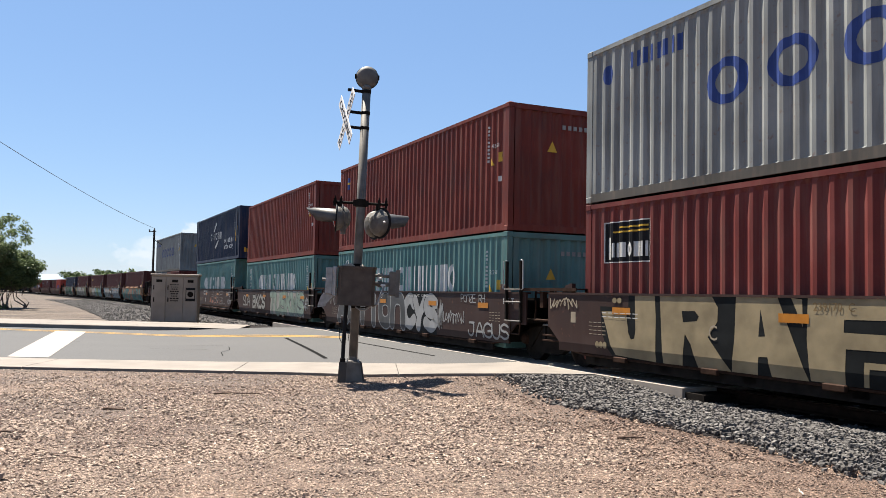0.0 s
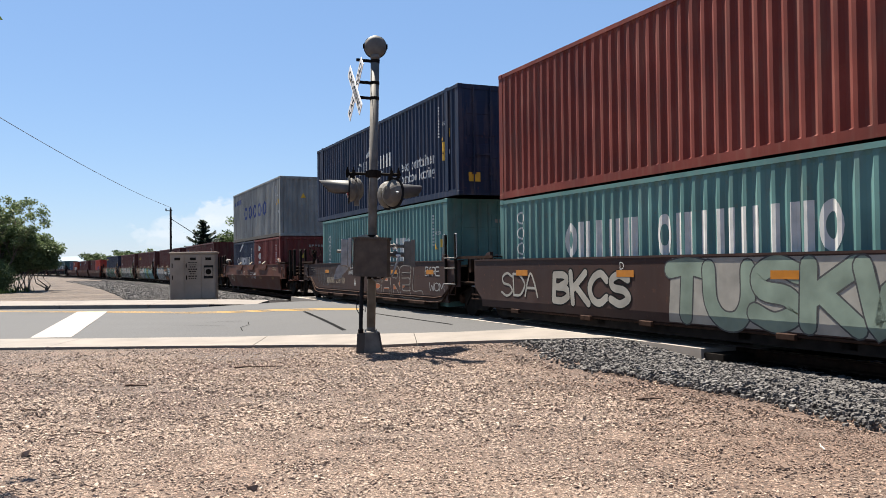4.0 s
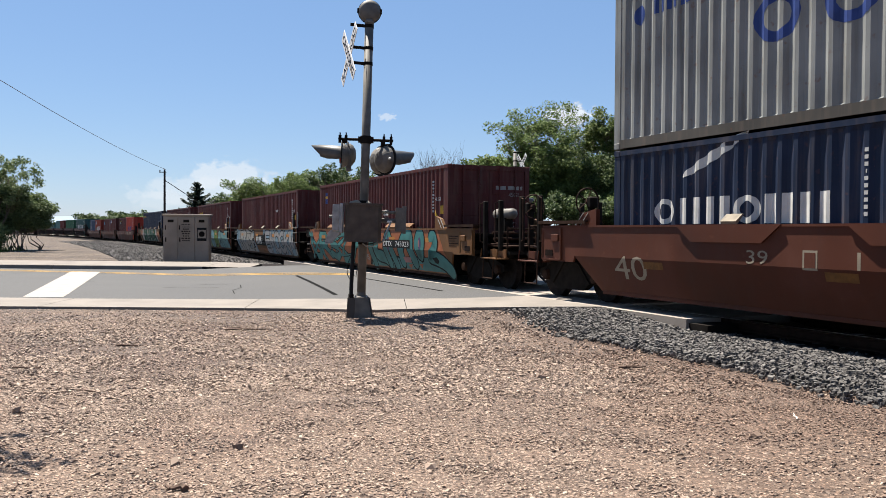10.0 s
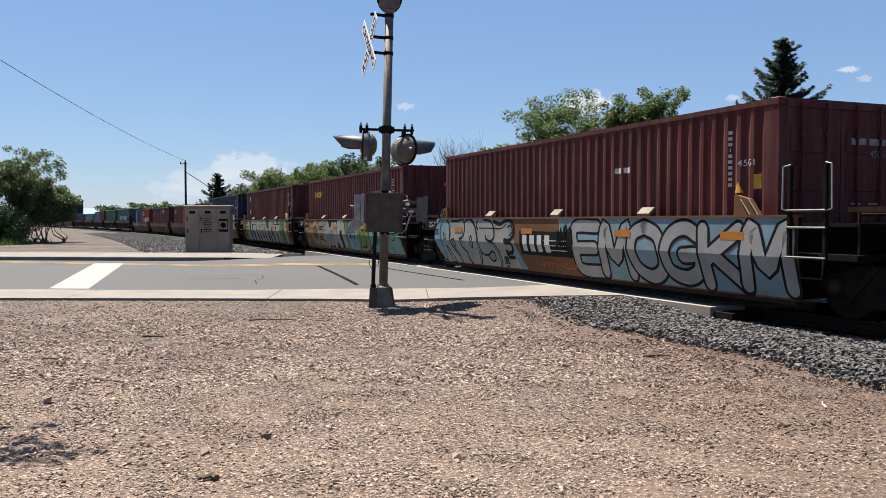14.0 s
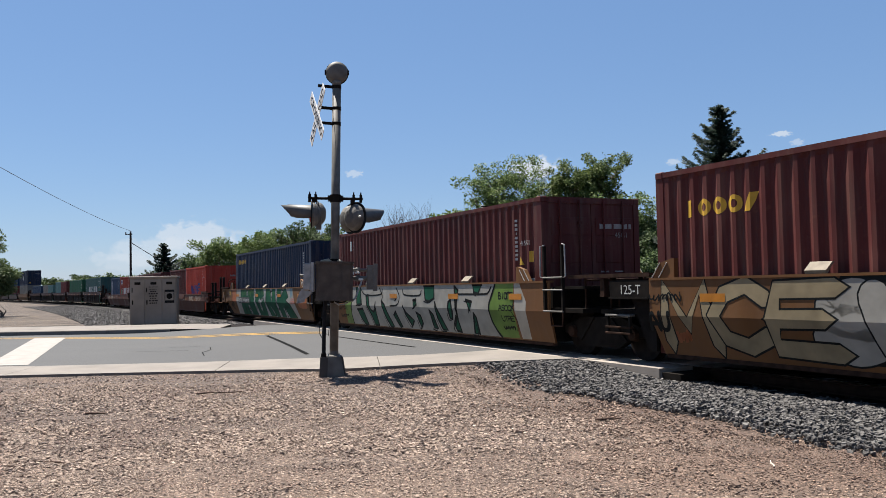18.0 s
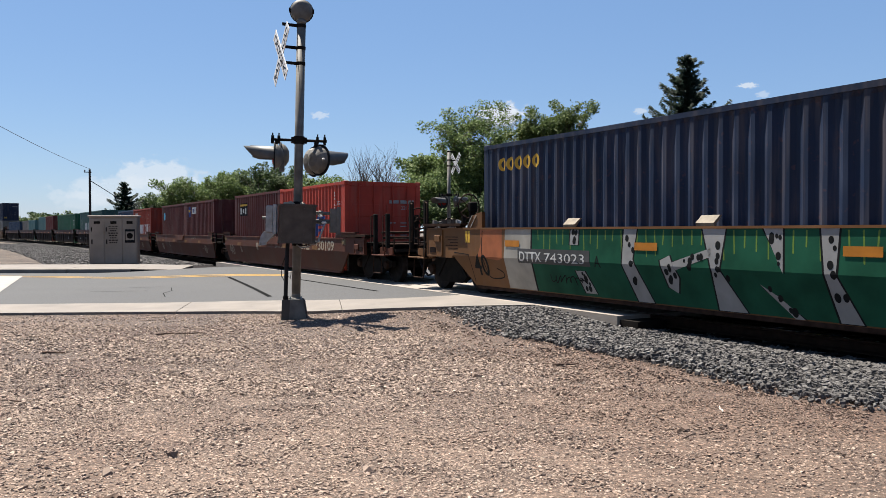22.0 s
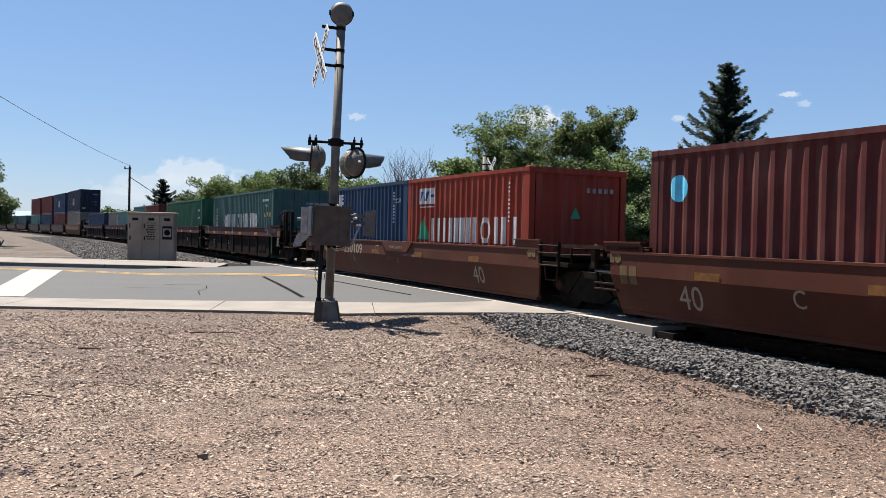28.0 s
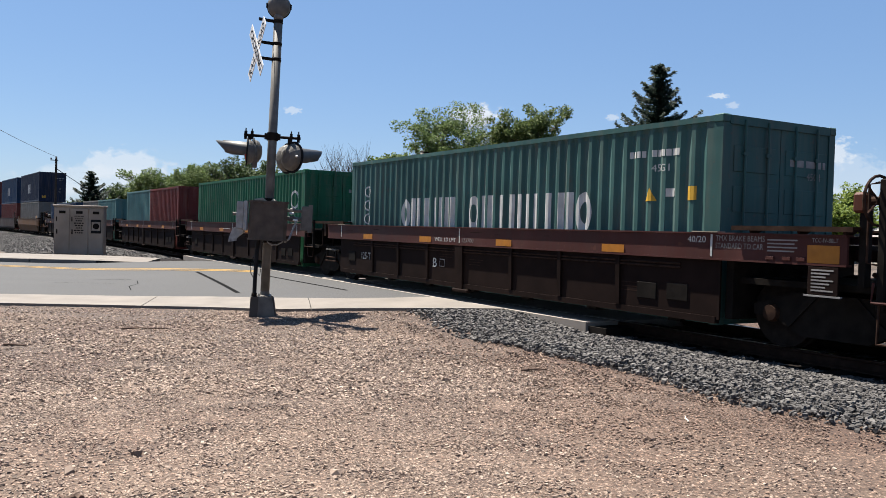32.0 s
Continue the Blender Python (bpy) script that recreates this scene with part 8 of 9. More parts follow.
VISOR_GREY = plain("visor_steel", (0.075, 0.073, 0.07), 0.5, 0.1, 0.2, 7)
LENS_RED = plain("dark_red_lens", (0.16, 0.012, 0.01), 0.2, 0, 0.1, 5, 0.02)
SIGN_WHITE = plain("sign_white", (0.58, 0.57, 0.55), 0.5, 0, 0.06, 4)
CASE_GREY = paint("case_grey_paint", (0.225, 0.182, 0.146), 0.55, 0.35, 0.12, (0.2, 0.16, 0.12))
CABLE = plain("black_cable", (0.015, 0.015, 0.016), 0.6)


def crossing_mast(m, lean, label, face, bell=True):
    """Mast with concrete foot, crossbuck, two pairs of flashing lights, a bell and relay boxes. face: the yaw that the crossbuck faces."""
    root = thing("crossing_signal", m @ pose(0, 0, 0, 0, lean, 0), label, "crossing signal", "signals at the crossing")
    foot = Geo().add([(-0.26, -0.24, -0.25), (0.27, -0.24, -0.25), (0.27, 0.24, -0.25), (-0.26, 0.24, -0.25), (-0.24, -0.2, 0.36), (0.16, -0.2, 0.36), (0.16, 0.2, 0.36), (-0.24, 0.2, 0.36)],
                     [(3, 2, 1, 0), (4, 5, 6, 7), (0, 1, 5, 4), (1, 2, 6, 5), (2, 3, 7, 6), (3, 0, 4, 7)])
    part("foot", foot, FOOT_MAT, root, "grey-brown concrete foot")
    part("foot_casting", Geo().add([(-0.11, -0.25, -0.2), (0.24, -0.25, -0.2), (0.24, -0.2, -0.2), (-0.11, -0.2, -0.2), (-0.1, -0.23, 0.37), (0.13, -0.23, 0.37), (0.13, -0.18, 0.37), (-0.1, -0.18, 0.37)],
                                   [(3, 2, 1, 0), (4, 5, 6, 7), (0, 1, 5, 4), (1, 2, 6, 5), (2, 3, 7, 6), (3, 0, 4, 7)]), MAST_GREY, root, "cast foot cover")
    part("base_flange", Geo().lathe("z", (0, 0, 0), [(0.35, 0.15), (0.38, 0.15), (0.39, 0.085), (0.46, 0.08)], 20), MAST_GREY, root)
    for a in (45, 135, 225, 315):
        part("anchor_bolt", Geo().tube((math.cos(radians(a)) * 0.14, math.sin(radians(a)) * 0.14, 0.34), (math.cos(radians(a)) * 0.14, math.sin(radians(a)) * 0.14, 0.41), 0.014, n=6), GALV, root)
    part("pole", Geo().tube((0, 0, 0.33), (0, 0, 5.36), 0.08, n=20), MAST_GREY, root, "grey painted steel pole", smooth=True)
    if bell:
        b = part("bell", Geo().lathe("y", (0, 0, 5.58), [(-0.1, 0.03), (-0.085, 0.13), (-0.05, 0.19), (0.03, 0.205), (0.05, 0.2)], 26).tube((0, 0, 5.34), (0, 0, 5.42), 0.085, n=16), MAST_GREY, root, "round grey warning bell", smooth=True)
        part("bell_rim", Geo().lathe("y", (0, 0, 5.58), [(0.045, 0.19), (0.05, 0.215), (0.07, 0.215), (0.075, 0.19)], 26), STEEL_DARK, b)
        for x in (-0.225, 0.19):
            part("bell_lug", Geo().box(x, x + 0.035, -0.02, 0.03, 5.54, 5.62), STEEL_DARK, b)
    # crossbuck on three brackets
    fx = pose(0, 0, 4.75, 0, 0, face)
    for k, a in enumerate((45, -45)):
        bl = pose(0.36 + 0.012 * k, 0, 0, a, 0, 0)
        g = moved(Geo().box(-0.006, 0.006, -0.62, 0.62, -0.115, 0.115), fx @ bl)
        blade = part("crossbuck_blade", g, SIGN_WHITE, root, "white crossbuck blade")
        for word, y0, wd in ((("CROSSING", -0.56, 1.12),) if k else (("RAIL", -0.56, 0.44), ("ROAD", 0.1, 0.46))):
            bm = text_bm(word, 0.15, wd, 0.004)
            for sgn in (1, -1):
                me = bpy.data.meshes.new("marking")
                c = bm.copy()
                for v in c.verts:
                    v.co = fx @ bl @ Vector((sgn * 0.008, (y0 + v.co.x) * sgn, v.co.z - 0.075))
                c.to_mesh(me)
                c.free()
                part("lettering", me, BLACK_PAINT, blade, "black block letters")
            bm.free()
    for z in (4.62, 4.9, 5.3):
        part("bracket", moved(Geo().box(0.05, 0.35, -0.018, 0.018, z - 0.025, z + 0.025).lathe("z", (0, 0, z), [(-0.03, 0.085), (0.03, 0.085)], 16), pose(0, 0, 0, 0, 0, face)), STEEL_DARK, root)
    # cross arm with its lights
    part("cross_arm", Geo().tube((-0.5, 0, 3.24), (0.5, 0, 3.24), 0.026, n=10).lathe("z", (0, 0, 3.24), [(-0.07, 0.1), (0.07, 0.1)], 18).box(-0.14, 0.14, -0.07, 0.07, 3.19, 3.29), STEEL_DARK, root)
    for x in (-0.47, -0.36, 0.33, 0.46):
        part("arm_clamp", Geo().box(x - 0.025, x + 0.025, -0.045, 0.045, 3.17, 3.31).tube((x, 0, 3.3), (x, 0, 3.36), 0.012, n=6), STEEL_DARK, root)
    for x, yaw in ((-0.4, face - 12), (0.3, face + 6)):
        part("lamp_hanger", Geo().tube((x, 0, 3.24), (x, 0, 3.12), 0.03, n=8), STEEL_DARK, root)
    disc_lamp(root, -0.43, -0.12, 2.93, face - 14)
    disc_lamp(root, -0.34, 0.22, 2.97, face - 10)
    disc_lamp(root, 0.38, 0.05, 2.9, 38, 1.14)
    disc_lamp(root, 0.28, 0.4, 2.9, 30, 1.14)
    part("junction_plate", Geo().box(-0.34, -0.25, -0.06, 0.02, 2.66, 2.86), MAST_GREY, root)
    # relay boxes round the pole, with conduits
    g = Geo().prism([(-0.33, -0.3), (-0.27, -0.36), (0.27, -0.36), (0.33, -0.3), (0.33, -0.09), (-0.33, -0.09)], "z", 1.4, 2.04)
    for x in (-0.28, 0.11):
        g.prism([(x - 0.012, -0.372), (x + 0.012, -0.372), (x + 0.012, -0.355), (x - 0.012, -0.355)], "z", 1.41, 2.03)
    part("relay_box", g, BOX_BROWN, root, "dark grey-brown relay box")
    part("relay_box_lid", Geo().prism([(-0.35, -0.31), (-0.28, -0.385), (0.28, -0.385), (0.35, -0.31), (0.35, -0.07), (-0.35, -0.07)], "z", 2.04, 2.075), BOX_BROWN, root)
    part("relay_box_bottom", Geo().prism([(-0.345, -0.31), (-0.28, -0.38), (0.28, -0.38), (0.345, -0.31), (0.345, -0.08), (-0.345, -0.08)], "z", 1.375, 1.405), BOX_BROWN, root)
    part("side_box", Geo().chamfer(-0.55, -0.42, -0.3, 0.1, 1.56, 2.04, 0.015), GALV, root, "light grey metal box")
    part("side_box_door", Geo().chamfer(-0.425, -0.36, -0.33, 0.12, 1.53, 2.06, 0.01), GALV, root, "light grey box door")
    part("side_box_knob", Geo().tube((-0.62, -0.16, 1.82), (-0.54, -0.16, 1.82), 0.03, n=10), MAST_GREY, root)
    for y in (-0.26, 0.04):
        part("counterweight_bracket", Geo().prism([(-0.58, 1.58), (-0.42, 1.54), (-0.42, 1.5), (-0.54, 1.38), (-0.54, 1.34), (-0.67, 1.32), (-0.66, 1.4), (-0.62, 1.52)], "y", y, y + 0.02), GALV, root, "light grey bracket plate")
    part("bracket_brace", Geo().tube((-0.6, -0.12, 1.36), (-0.4, -0.12, 1.52), 0.02, n=6).tube((-0.63, -0.26, 1.35), (-0.63, 0.06, 1.35), 0.018, n=6), GALV, root)
    part("far_box", Geo().chamfer(0.58, 0.76, -0.12, 0.12, 1.58, 2.02, 0.012).box(0.7, 0.775, -0.14, -0.12, 1.55, 2.05), MAST_GREY, root, "small grey junction box")
    for z, r in ((1.93, 0.03), (1.78, 0.04)):
        part("box_arm", Geo().tube((0.3, -0.05, z), (0.6, -0.02, z), r, n=8).lathe("x", (0.42, -0.04, z), [(-0.04, r + 0.02), (0.04, r + 0.02)], 10), MAST_GREY, root)
    for x, z in ((0.36, 1.86), (0.43, 1.74)):
        part("cable_clip", Geo().chamfer(x, x + 0.09, -0.16, -0.1, z, z + 0.04, 0.01), SIGN_WHITE, root, "pale cable clip")
    part("stay_rod", Geo().path([(0.5, -0.14, 1.76), (0.44, -0.2, 1.6), (0.38, -0.24, 1.42), (0.3, -0.2, 1.36)], 0.018), GALV, root)
    part("conduit_sleeve", Geo().path([(-0.24, -0.2, 1.98), (-0.22, -0.24, 2.07), (-0.12, -0.25, 2.09), (-0.03, -0.22, 2.02)], 0.042, 8), CREAM_PAINT, root, "pale ribbed conduit sleeve", smooth=True)
    part("conduit_sleeve", Geo().path([(0.06, -0.22, 2.1), (0.12, -0.24, 2.06), (0.19, -0.22, 1.99)], 0.034, 8), CREAM_PAINT, root, "pale ribbed conduit sleeve", smooth=True)
    for z in (1.34, 1.3):
        part("cable_loop", Geo().path([(0.0, -0.2, z + 0.05), (0.08, -0.24, z), (0.18, -0.22, z + 0.01), (0.28, -0.2, z + 0.07)], 0.014), CABLE if z > 1.32 else GALV, root)
    for z in (1.36, 2.1):
        part("pole_clamp", Geo().lathe("z", (0, 0, z), [(-0.03, 0.09), (0.03, 0.09)], 16).box(-0.06, 0.06, -0.1, 0.0, z - 0.03, z + 0.03), STEEL_DARK, root)
    part("conduit", Geo().path([(-0.16, -0.14, 1.42), (-0.17, -0.15, 1.2), (-0.175, -0.15, 0.9), (-0.18, -0.15, 0.6), (-0.18, -0.14, 0.33)], 0.036, 8), CABLE, root, "black cable conduit")
    part("conduit_cap", Geo().lathe("z", (-0.18, -0.14, 0.36), [(0.0, 0.05), (0.06, 0.05), (0.075, 0.03)], 10), STEEL_DARK, root)
    part("thin_cable", Geo().path([(-0.19, -0.14, 1.15), (-0.27, -0.12, 0.95), (-0.26, -0.12, 0.78), (-0.2, -0.15, 0.68)], 0.007, 5), CABLE, root, "thin looped cable")
    part("thin_cable", Geo().path([(-0.16, -0.16, 0.8), (-0.1, -0.18, 0.74), (-0.09, -0.15, 0.86)], 0.007, 5), CABLE, root, "thin looped cable")
    return root


FOOT_MAT = concrete_material("dark_foot_concrete", (0.055, 0.047, 0.04))
BOX_BROWN = plain("relay_box_paint", (0.0612, 0.0476, 0.0374), 0.6, 0.0, 0.25, 6)
crossing_mast(pose(-0.36, 15.43, 0.0), 1.45, "leaning grey crossing signal mast with crossbuck, lights and bell on gravel", 197)
crossing_mast(pose(6.3, 39.6, 0.05, 0, 0, 180), 0.0, "grey crossing signal mast with crossbuck beyond the track", 197, bell=False)

# ---- signal case by the far walk ----
root = thing("signal_case", pose(-9.0, 39.45, 0.08, 0, 0, 3), "grey-beige steel railway signal case beside the walk", "signal case")
part("case_body", Geo().chamfer(-0.92, 1.1, -0.4, 0.4, 0.0, 2.16, 0.02), CASE_GREY, root)
part("case_roof", Geo().chamfer(-0.97, 1.15, -0.47, 0.46, 2.14, 2.22, 0.015), CASE_GREY, root)
part("case_plinth", Geo().box(-0.96, 1.14, -0.44, 0.44, -0.15, 0.015), CONCRETE, root, "concrete plinth")
for x0, x1 in ((-0.88, -0.3), (-0.26, 0.46), (0.5, 1.06)):
    d = part("case_door", Geo().chamfer(x0, x1, -0.425, -0.39, 0.08, 2.08, 0.01), CASE_GREY, root)
    part("case_vent", Geo().box((x0 + x1) / 2 - 0.13, (x0 + x1) / 2 + 0.13, -0.432, -0.42, 1.84, 1.96), STEEL_DARK, d, "dark louvre")
    if x0 < 0.4:
        part("case_latch", Geo().box(x0 + 0.05, x0 + 0.1, -0.445, -0.42, 0.95, 1.15).box(x0 + 0.04, x0 + 0.08, -0.44, -0.42, 1.5, 1.7), STEEL_DARK, d)
for k in range(8):
    wd, n = 0.42 - 0.07 * (k % 3), 3 + k % 2
    for q in range(n):
        x0 = 0.1 - wd / 2 + q * wd / n
        part("notice_bar", Geo().box(x0, x0 + wd / n - 0.03, -0.431, -0.4265, 1.72 - 0.105 * k, (1.748 if k < 2 else 1.77) - 0.105 * k), STEEL_DARK, root, "small dark mark")
part("notice_board", Geo().box(0.58, 1.0, -0.436, -0.426, 1.0, 1.6), BLACK_PAINT, root, "dark notice plate")
part("notice_sheet", Geo().box(0.61, 0.97, -0.441, -0.437, 1.12, 1.5), CASE_GREY, root)
part("notice_disc", Geo().lathe("y", (0.79, -0.443, 1.31), [(-0.003, 0.13), (0.001, 0.13)], 16), STEEL_DARK, root)

# ---- utility pole, wires ----
WOOD = plain("weathered_pole_wood", (0.045, 0.036, 0.03), 0.9, 0, 0.35, 6, 0.4)
root = thing("utility_pole", pose(-17.8, 70.5, 0), "thin dark wooden utility pole beside the track", "utility pole")
part("pole", Geo().tube((0, 0, -0.3), (0, 0, 6.44), 0.1, 0.08, 12), WOOD, root)
part("pole_cap", Geo().box(-0.42, 0.14, -0.035, 0.035, 6.27, 6.33), WOOD, root)
part("insulator", Geo().lathe("z", (-0.38, 0, 6.33), [(0, 0.04), (0.08, 0.07), (0.16, 0.04)], 10), GALV, root)
part("insulator", Geo().lathe("z", (0.0, 0, 6.44), [(0, 0.04), (0.08, 0.08), (0.16, 0.04)], 10), GALV, root)
part("span_wire", Geo().tube((0, 0, 5.65), (-3.6, 50.3, 2.56), 0.03, n=5), CABLE, root, "dark wire running on across the track")
WIRE_GREY = plain("weathered_wire", (0.09, 0.09, 0.095), 0.6)
WIRE_SAG = 0.65
root = thing("overhead_wire", pose(0, 0, 0), "thin dark sagging overhead wire", "wire")
pts = []
for i in range(33):
    u = i / 32
    a, b = Vector((-17.8, 70.5, 6.57)), Vector((-13.1, 10.0, 9.05))
    p = a.lerp(b, u)
    p.z -= 4 * WIRE_SAG * u * (1 - u)
    pts.append(p)
part("wire", Geo().path(pts, 0.014, 5), WIRE_GREY, root)
# ---- trees and shrubs ----
def leaf_material(name, dark, lite):
    m, n, l, b = node_mat(name, 0.6)
    g = n.new("ShaderNodeNewGeometry")
    col = ramp(n, l, g.outputs["Random Per Island"], [(0.0, dark), (0.6, tuple((a + c) / 2 for a, c in zip(dark, lite))), (1.0, lite)]).outputs[0]
    l.new(col, b.inputs["Base Color"])
    b.inputs["Specular IOR Level"].default_value = 0.15
    tr = n.new("ShaderNodeBsdfTranslucent")
    mixer = n.new("ShaderNodeMixShader")
    mixer.inputs[0].default_value = 0.26
    l.new(col, tr.inputs["Color"])
    l.new(b.outputs[0], mixer.inputs[1])
    l.new(tr.outputs[0], mixer.inputs[2])
    l.new(mixer.outputs[0], n["Material Output"].inputs["Surface"])
    return m


BARK = plain("grey_brown_bark", (0.13, 0.1, 0.08), 0.95, 0, 0.35, 8, 0.6)
PALE_BARK = plain("bare_branch_bark", (0.06, 0.05, 0.044), 0.95, 0, 0.3, 8, 0.5)
LEAF_MID = leaf_material("cottonwood_leaf", (0.055, 0.088, 0.024), (0.152, 0.200, 0.059))
LEAF_OLIVE = leaf_material("olive_leaf", (0.048, 0.074, 0.019), (0.138, 0.172, 0.05))
LEAF_DARK = leaf_material("dark_leaf", (0.0243, 0.0432, 0.0149), (0.0878, 0.1215, 0.0405))
LEAF_YELLOW = leaf_material("yellow_green_leaf", (0.06, 0.095, 0.015), (0.2, 0.25, 0.04))
LEAF_GREY = leaf_material("grey_green_leaf", (0.07, 0.085, 0.045), (0.2, 0.22, 0.12))
LEAF_LOT = leaf_material("soft_green_leaf", (0.05, 0.0775, 0.03), (0.1625, 0.2, 0.085))
NEEDLE = leaf_material("spruce_needle", (0.0085, 0.017, 0.011), (0.026, 0.046, 0.027))


def limbs(rng, start, way, length, radius, depth, out, tips):
    """Grows a branching frame of tapered limbs."""
    p, d = Vector(start), Vector(way).normalized()
    n = 4 if depth else 2
    for i in range(n):
        q = p + d * (length / n)
        r0, r1 = radius * (1 - 0.5 * i / n), radius * (1 - 0.5 * (i + 1) / n)
        out.tube(p, q, r0, r1, 7 if depth > 1 else 3, caps=False)
        p = q
        d = (d + Vector((rng.uniform(-0.18, 0.18), rng.uniform(-0.18, 0.18), rng.uniform(-0.04, 0.12)))).normalized()
        if depth > 0 and i >= 1:
            for _ in range(2):
                a = rng.uniform(0, 6.28)
                side = Vector((math.cos(a), math.sin(a), rng.uniform(0.1, 0.8)))
                limbs(rng, p, d * 0.6 + side, length * rng.uniform(0.5, 0.72), r1 * 0.6, depth - 1, out, tips)
    tips.append(p)


def leaf_cloud(rng, tips, count, size, reach, flat=0.8):
    """Small leaf blades round the ends of the limbs, in uneven clumps with gaps."""
    verts, faces = [], []
    weights = [rng.uniform(0.05, 1.0) ** 1.4 for _ in tips]
    for t, w in zip(tips, weights):
        for _ in range(int(count * w)):
            r = reach * (0.5 + 0.6 * w) * rng.random() ** 0.5
            a, e = rng.uniform(0, 6.28), math.asin(rng.uniform(-1, 1))
            c = Vector((t.x + r * math.cos(a) * math.cos(e), t.y + r * math.sin(a) * math.cos(e), t.z + r * math.sin(e) * flat))
            s = size * rng.uniform(0.6, 1.4)
            u = Vector((rng.uniform(-1, 1), rng.uniform(-1, 1), rng.uniform(-0.7, 0.7))).normalized()
            v = u.orthogonal().normalized()
            v = (v + u.cross(v) * rng.uniform(-1, 1)).normalized()
            n = len(verts)
            verts += [tuple(c - u * s), tuple(c + v * s * 0.55), tuple(c + u * s), tuple(c - v * s * 0.55)]
            faces.append((n, n + 1, n + 2, n + 3))
    me = bpy.data.meshes.new("crown")
    me.from_pydata(verts, [], faces)
    me.update()
    return me


def broadleaf(x, y, height, spread, seed, leaf, label, count=150, size=0.16, reach=0.9, bare=0.0, trunk=0.35, group="trees beyond the track", stems=1, base=0.0):
    rng = random.Random(seed)
    root = thing("tree", pose(x, y, base), label, "tree", group)
    g, tips = Geo(), []
    for k in range(stems):
        a = rng.uniform(0, 6.28)
        lean = Vector((math.cos(a) * 0.3 * (stems > 1), math.sin(a) * 0.3 * (stems > 1), 1))
        p0 = Vector((rng.uniform(-0.4, 0.4) * (stems - 1), rng.uniform(-0.4, 0.4) * (stems - 1), -0.2))
        top = p0 + lean * height * trunk
        g.tube(p0, top, height * 0.028, height * 0.02, 10)
        for j in range(5 if stems == 1 else 3):
            b = 6.28 * j / (5 if stems == 1 else 3) + rng.uniform(-0.4, 0.4)
            limbs(rng, top - Vector((0, 0, rng.uniform(0, height * 0.12))), (math.cos(b) * spread / height * 1.3, math.sin(b) * spread / height * 1.3, rng.uniform(0.7, 1.3)), height * (1 - trunk) * 0.62, height * (0.012 if bare < 1 else 0.017), 2, g, tips)
    kz = height / max(t.z for t in tips)
    kr = spread / max(math.hypot(t.x, t.y) for t in tips)
    fix = lambda p: (p[0] * kr if p[2] > height * trunk * 0.9 else p[0], p[1] * kr if p[2] > height * trunk * 0.9 else p[1], p[2] * kz)
    g.v = [fix(p) for p in g.v]
    tips = [Vector(fix(t)) for t in tips]
    part("trunk", g.raw("trunk"), BARK if bare < 0.5 else PALE_BARK, root)
    if bare < 1:
        keep = [t for t in tips if rng.random() > bare]
        far = 0.55 if y > 80 else 1.0
        part("crown", leaf_cloud(rng, keep, count * 2.1 * far, size * 0.62 / far ** 0.5, reach * 0.78), leaf, root)
    return root


def spruce(x, y, height, spread, seed, label):
    rng = random.Random(seed)
    root = thing("spruce_tree", pose(x, y, 0), label, "tree", "trees beyond the track")
    part("trunk", Geo().tube((0, 0, -0.2), (0, 0, height), height * 0.02, 0.02, 10), BARK, root)
    branches, verts, faces = Geo(), [], []
    z = height * 0.06
    while z < height - 0.12:
        f = 1 - z / height
        whorl = spread * (0.92 * f ** 0.78 + 0.035) * rng.uniform(0.74, 1.12)
        turn = rng.uniform(0, 6.28)
        count = rng.randint(7, 9)
        for k in range(count):
            a = turn + 6.28 * k / count + rng.uniform(-0.35, 0.35)
            ln = whorl * rng.choice((rng.uniform(0.4, 0.7), rng.uniform(0.7, 0.95), rng.uniform(0.95, 1.22)))
            lift = rng.uniform(-0.22, 0.22)
            prev = Vector((0, 0, z + lift))
            n = max(2, int(ln / 0.3))
            for i in range(1, n + 1):
                u = i / n
                p = Vector((math.cos(a) * ln * u, math.sin(a) * ln * u, z + lift - 0.42 * f * ln * u * (1.2 - u) + 0.3 * ln * u ** 3))
                branches.tube(prev, p, 0.03 * (1 - u) + 0.008, 0.03 * (1 - u) + 0.006, 4, caps=False)
                for _ in range(int(30 + 18 * (1 - u))):
                    side = Vector((-math.sin(a), math.cos(a), 0)) * rng.uniform(-1, 1) * (0.1 + 0.16 * ln * (1 - u) * u ** 0.3)
                    c = prev.lerp(p, rng.random()) + side + Vector((0, 0, rng.uniform(-0.3, 0.05) * (0.4 + f)))
                    w = (Vector((math.cos(a), math.sin(a), rng.uniform(-0.7, 0.3))) + side * 1.5 + Vector((rng.uniform(-0.4, 0.4), rng.uniform(-0.4, 0.4), 0))).normalized()
                    q = w.orthogonal().normalized() * 0.05
                    sz, m = rng.uniform(0.1, 0.2), len(verts)
                    verts += [tuple(c - w * sz * 0.5 - q), tuple(c + w * sz), tuple(c - w * sz * 0.5 + q)]
                    faces.append((m, m + 1, m + 2))
                prev = p
        z += 0.26 + 0.2 * f
    part("branch_frame", branches.raw("branches"), BARK, root)
    me = bpy.data.meshes.new("needles")
    me.from_pydata(verts, [], faces)
    me.update()
    part("needles", me, NEEDLE, root)
    return root


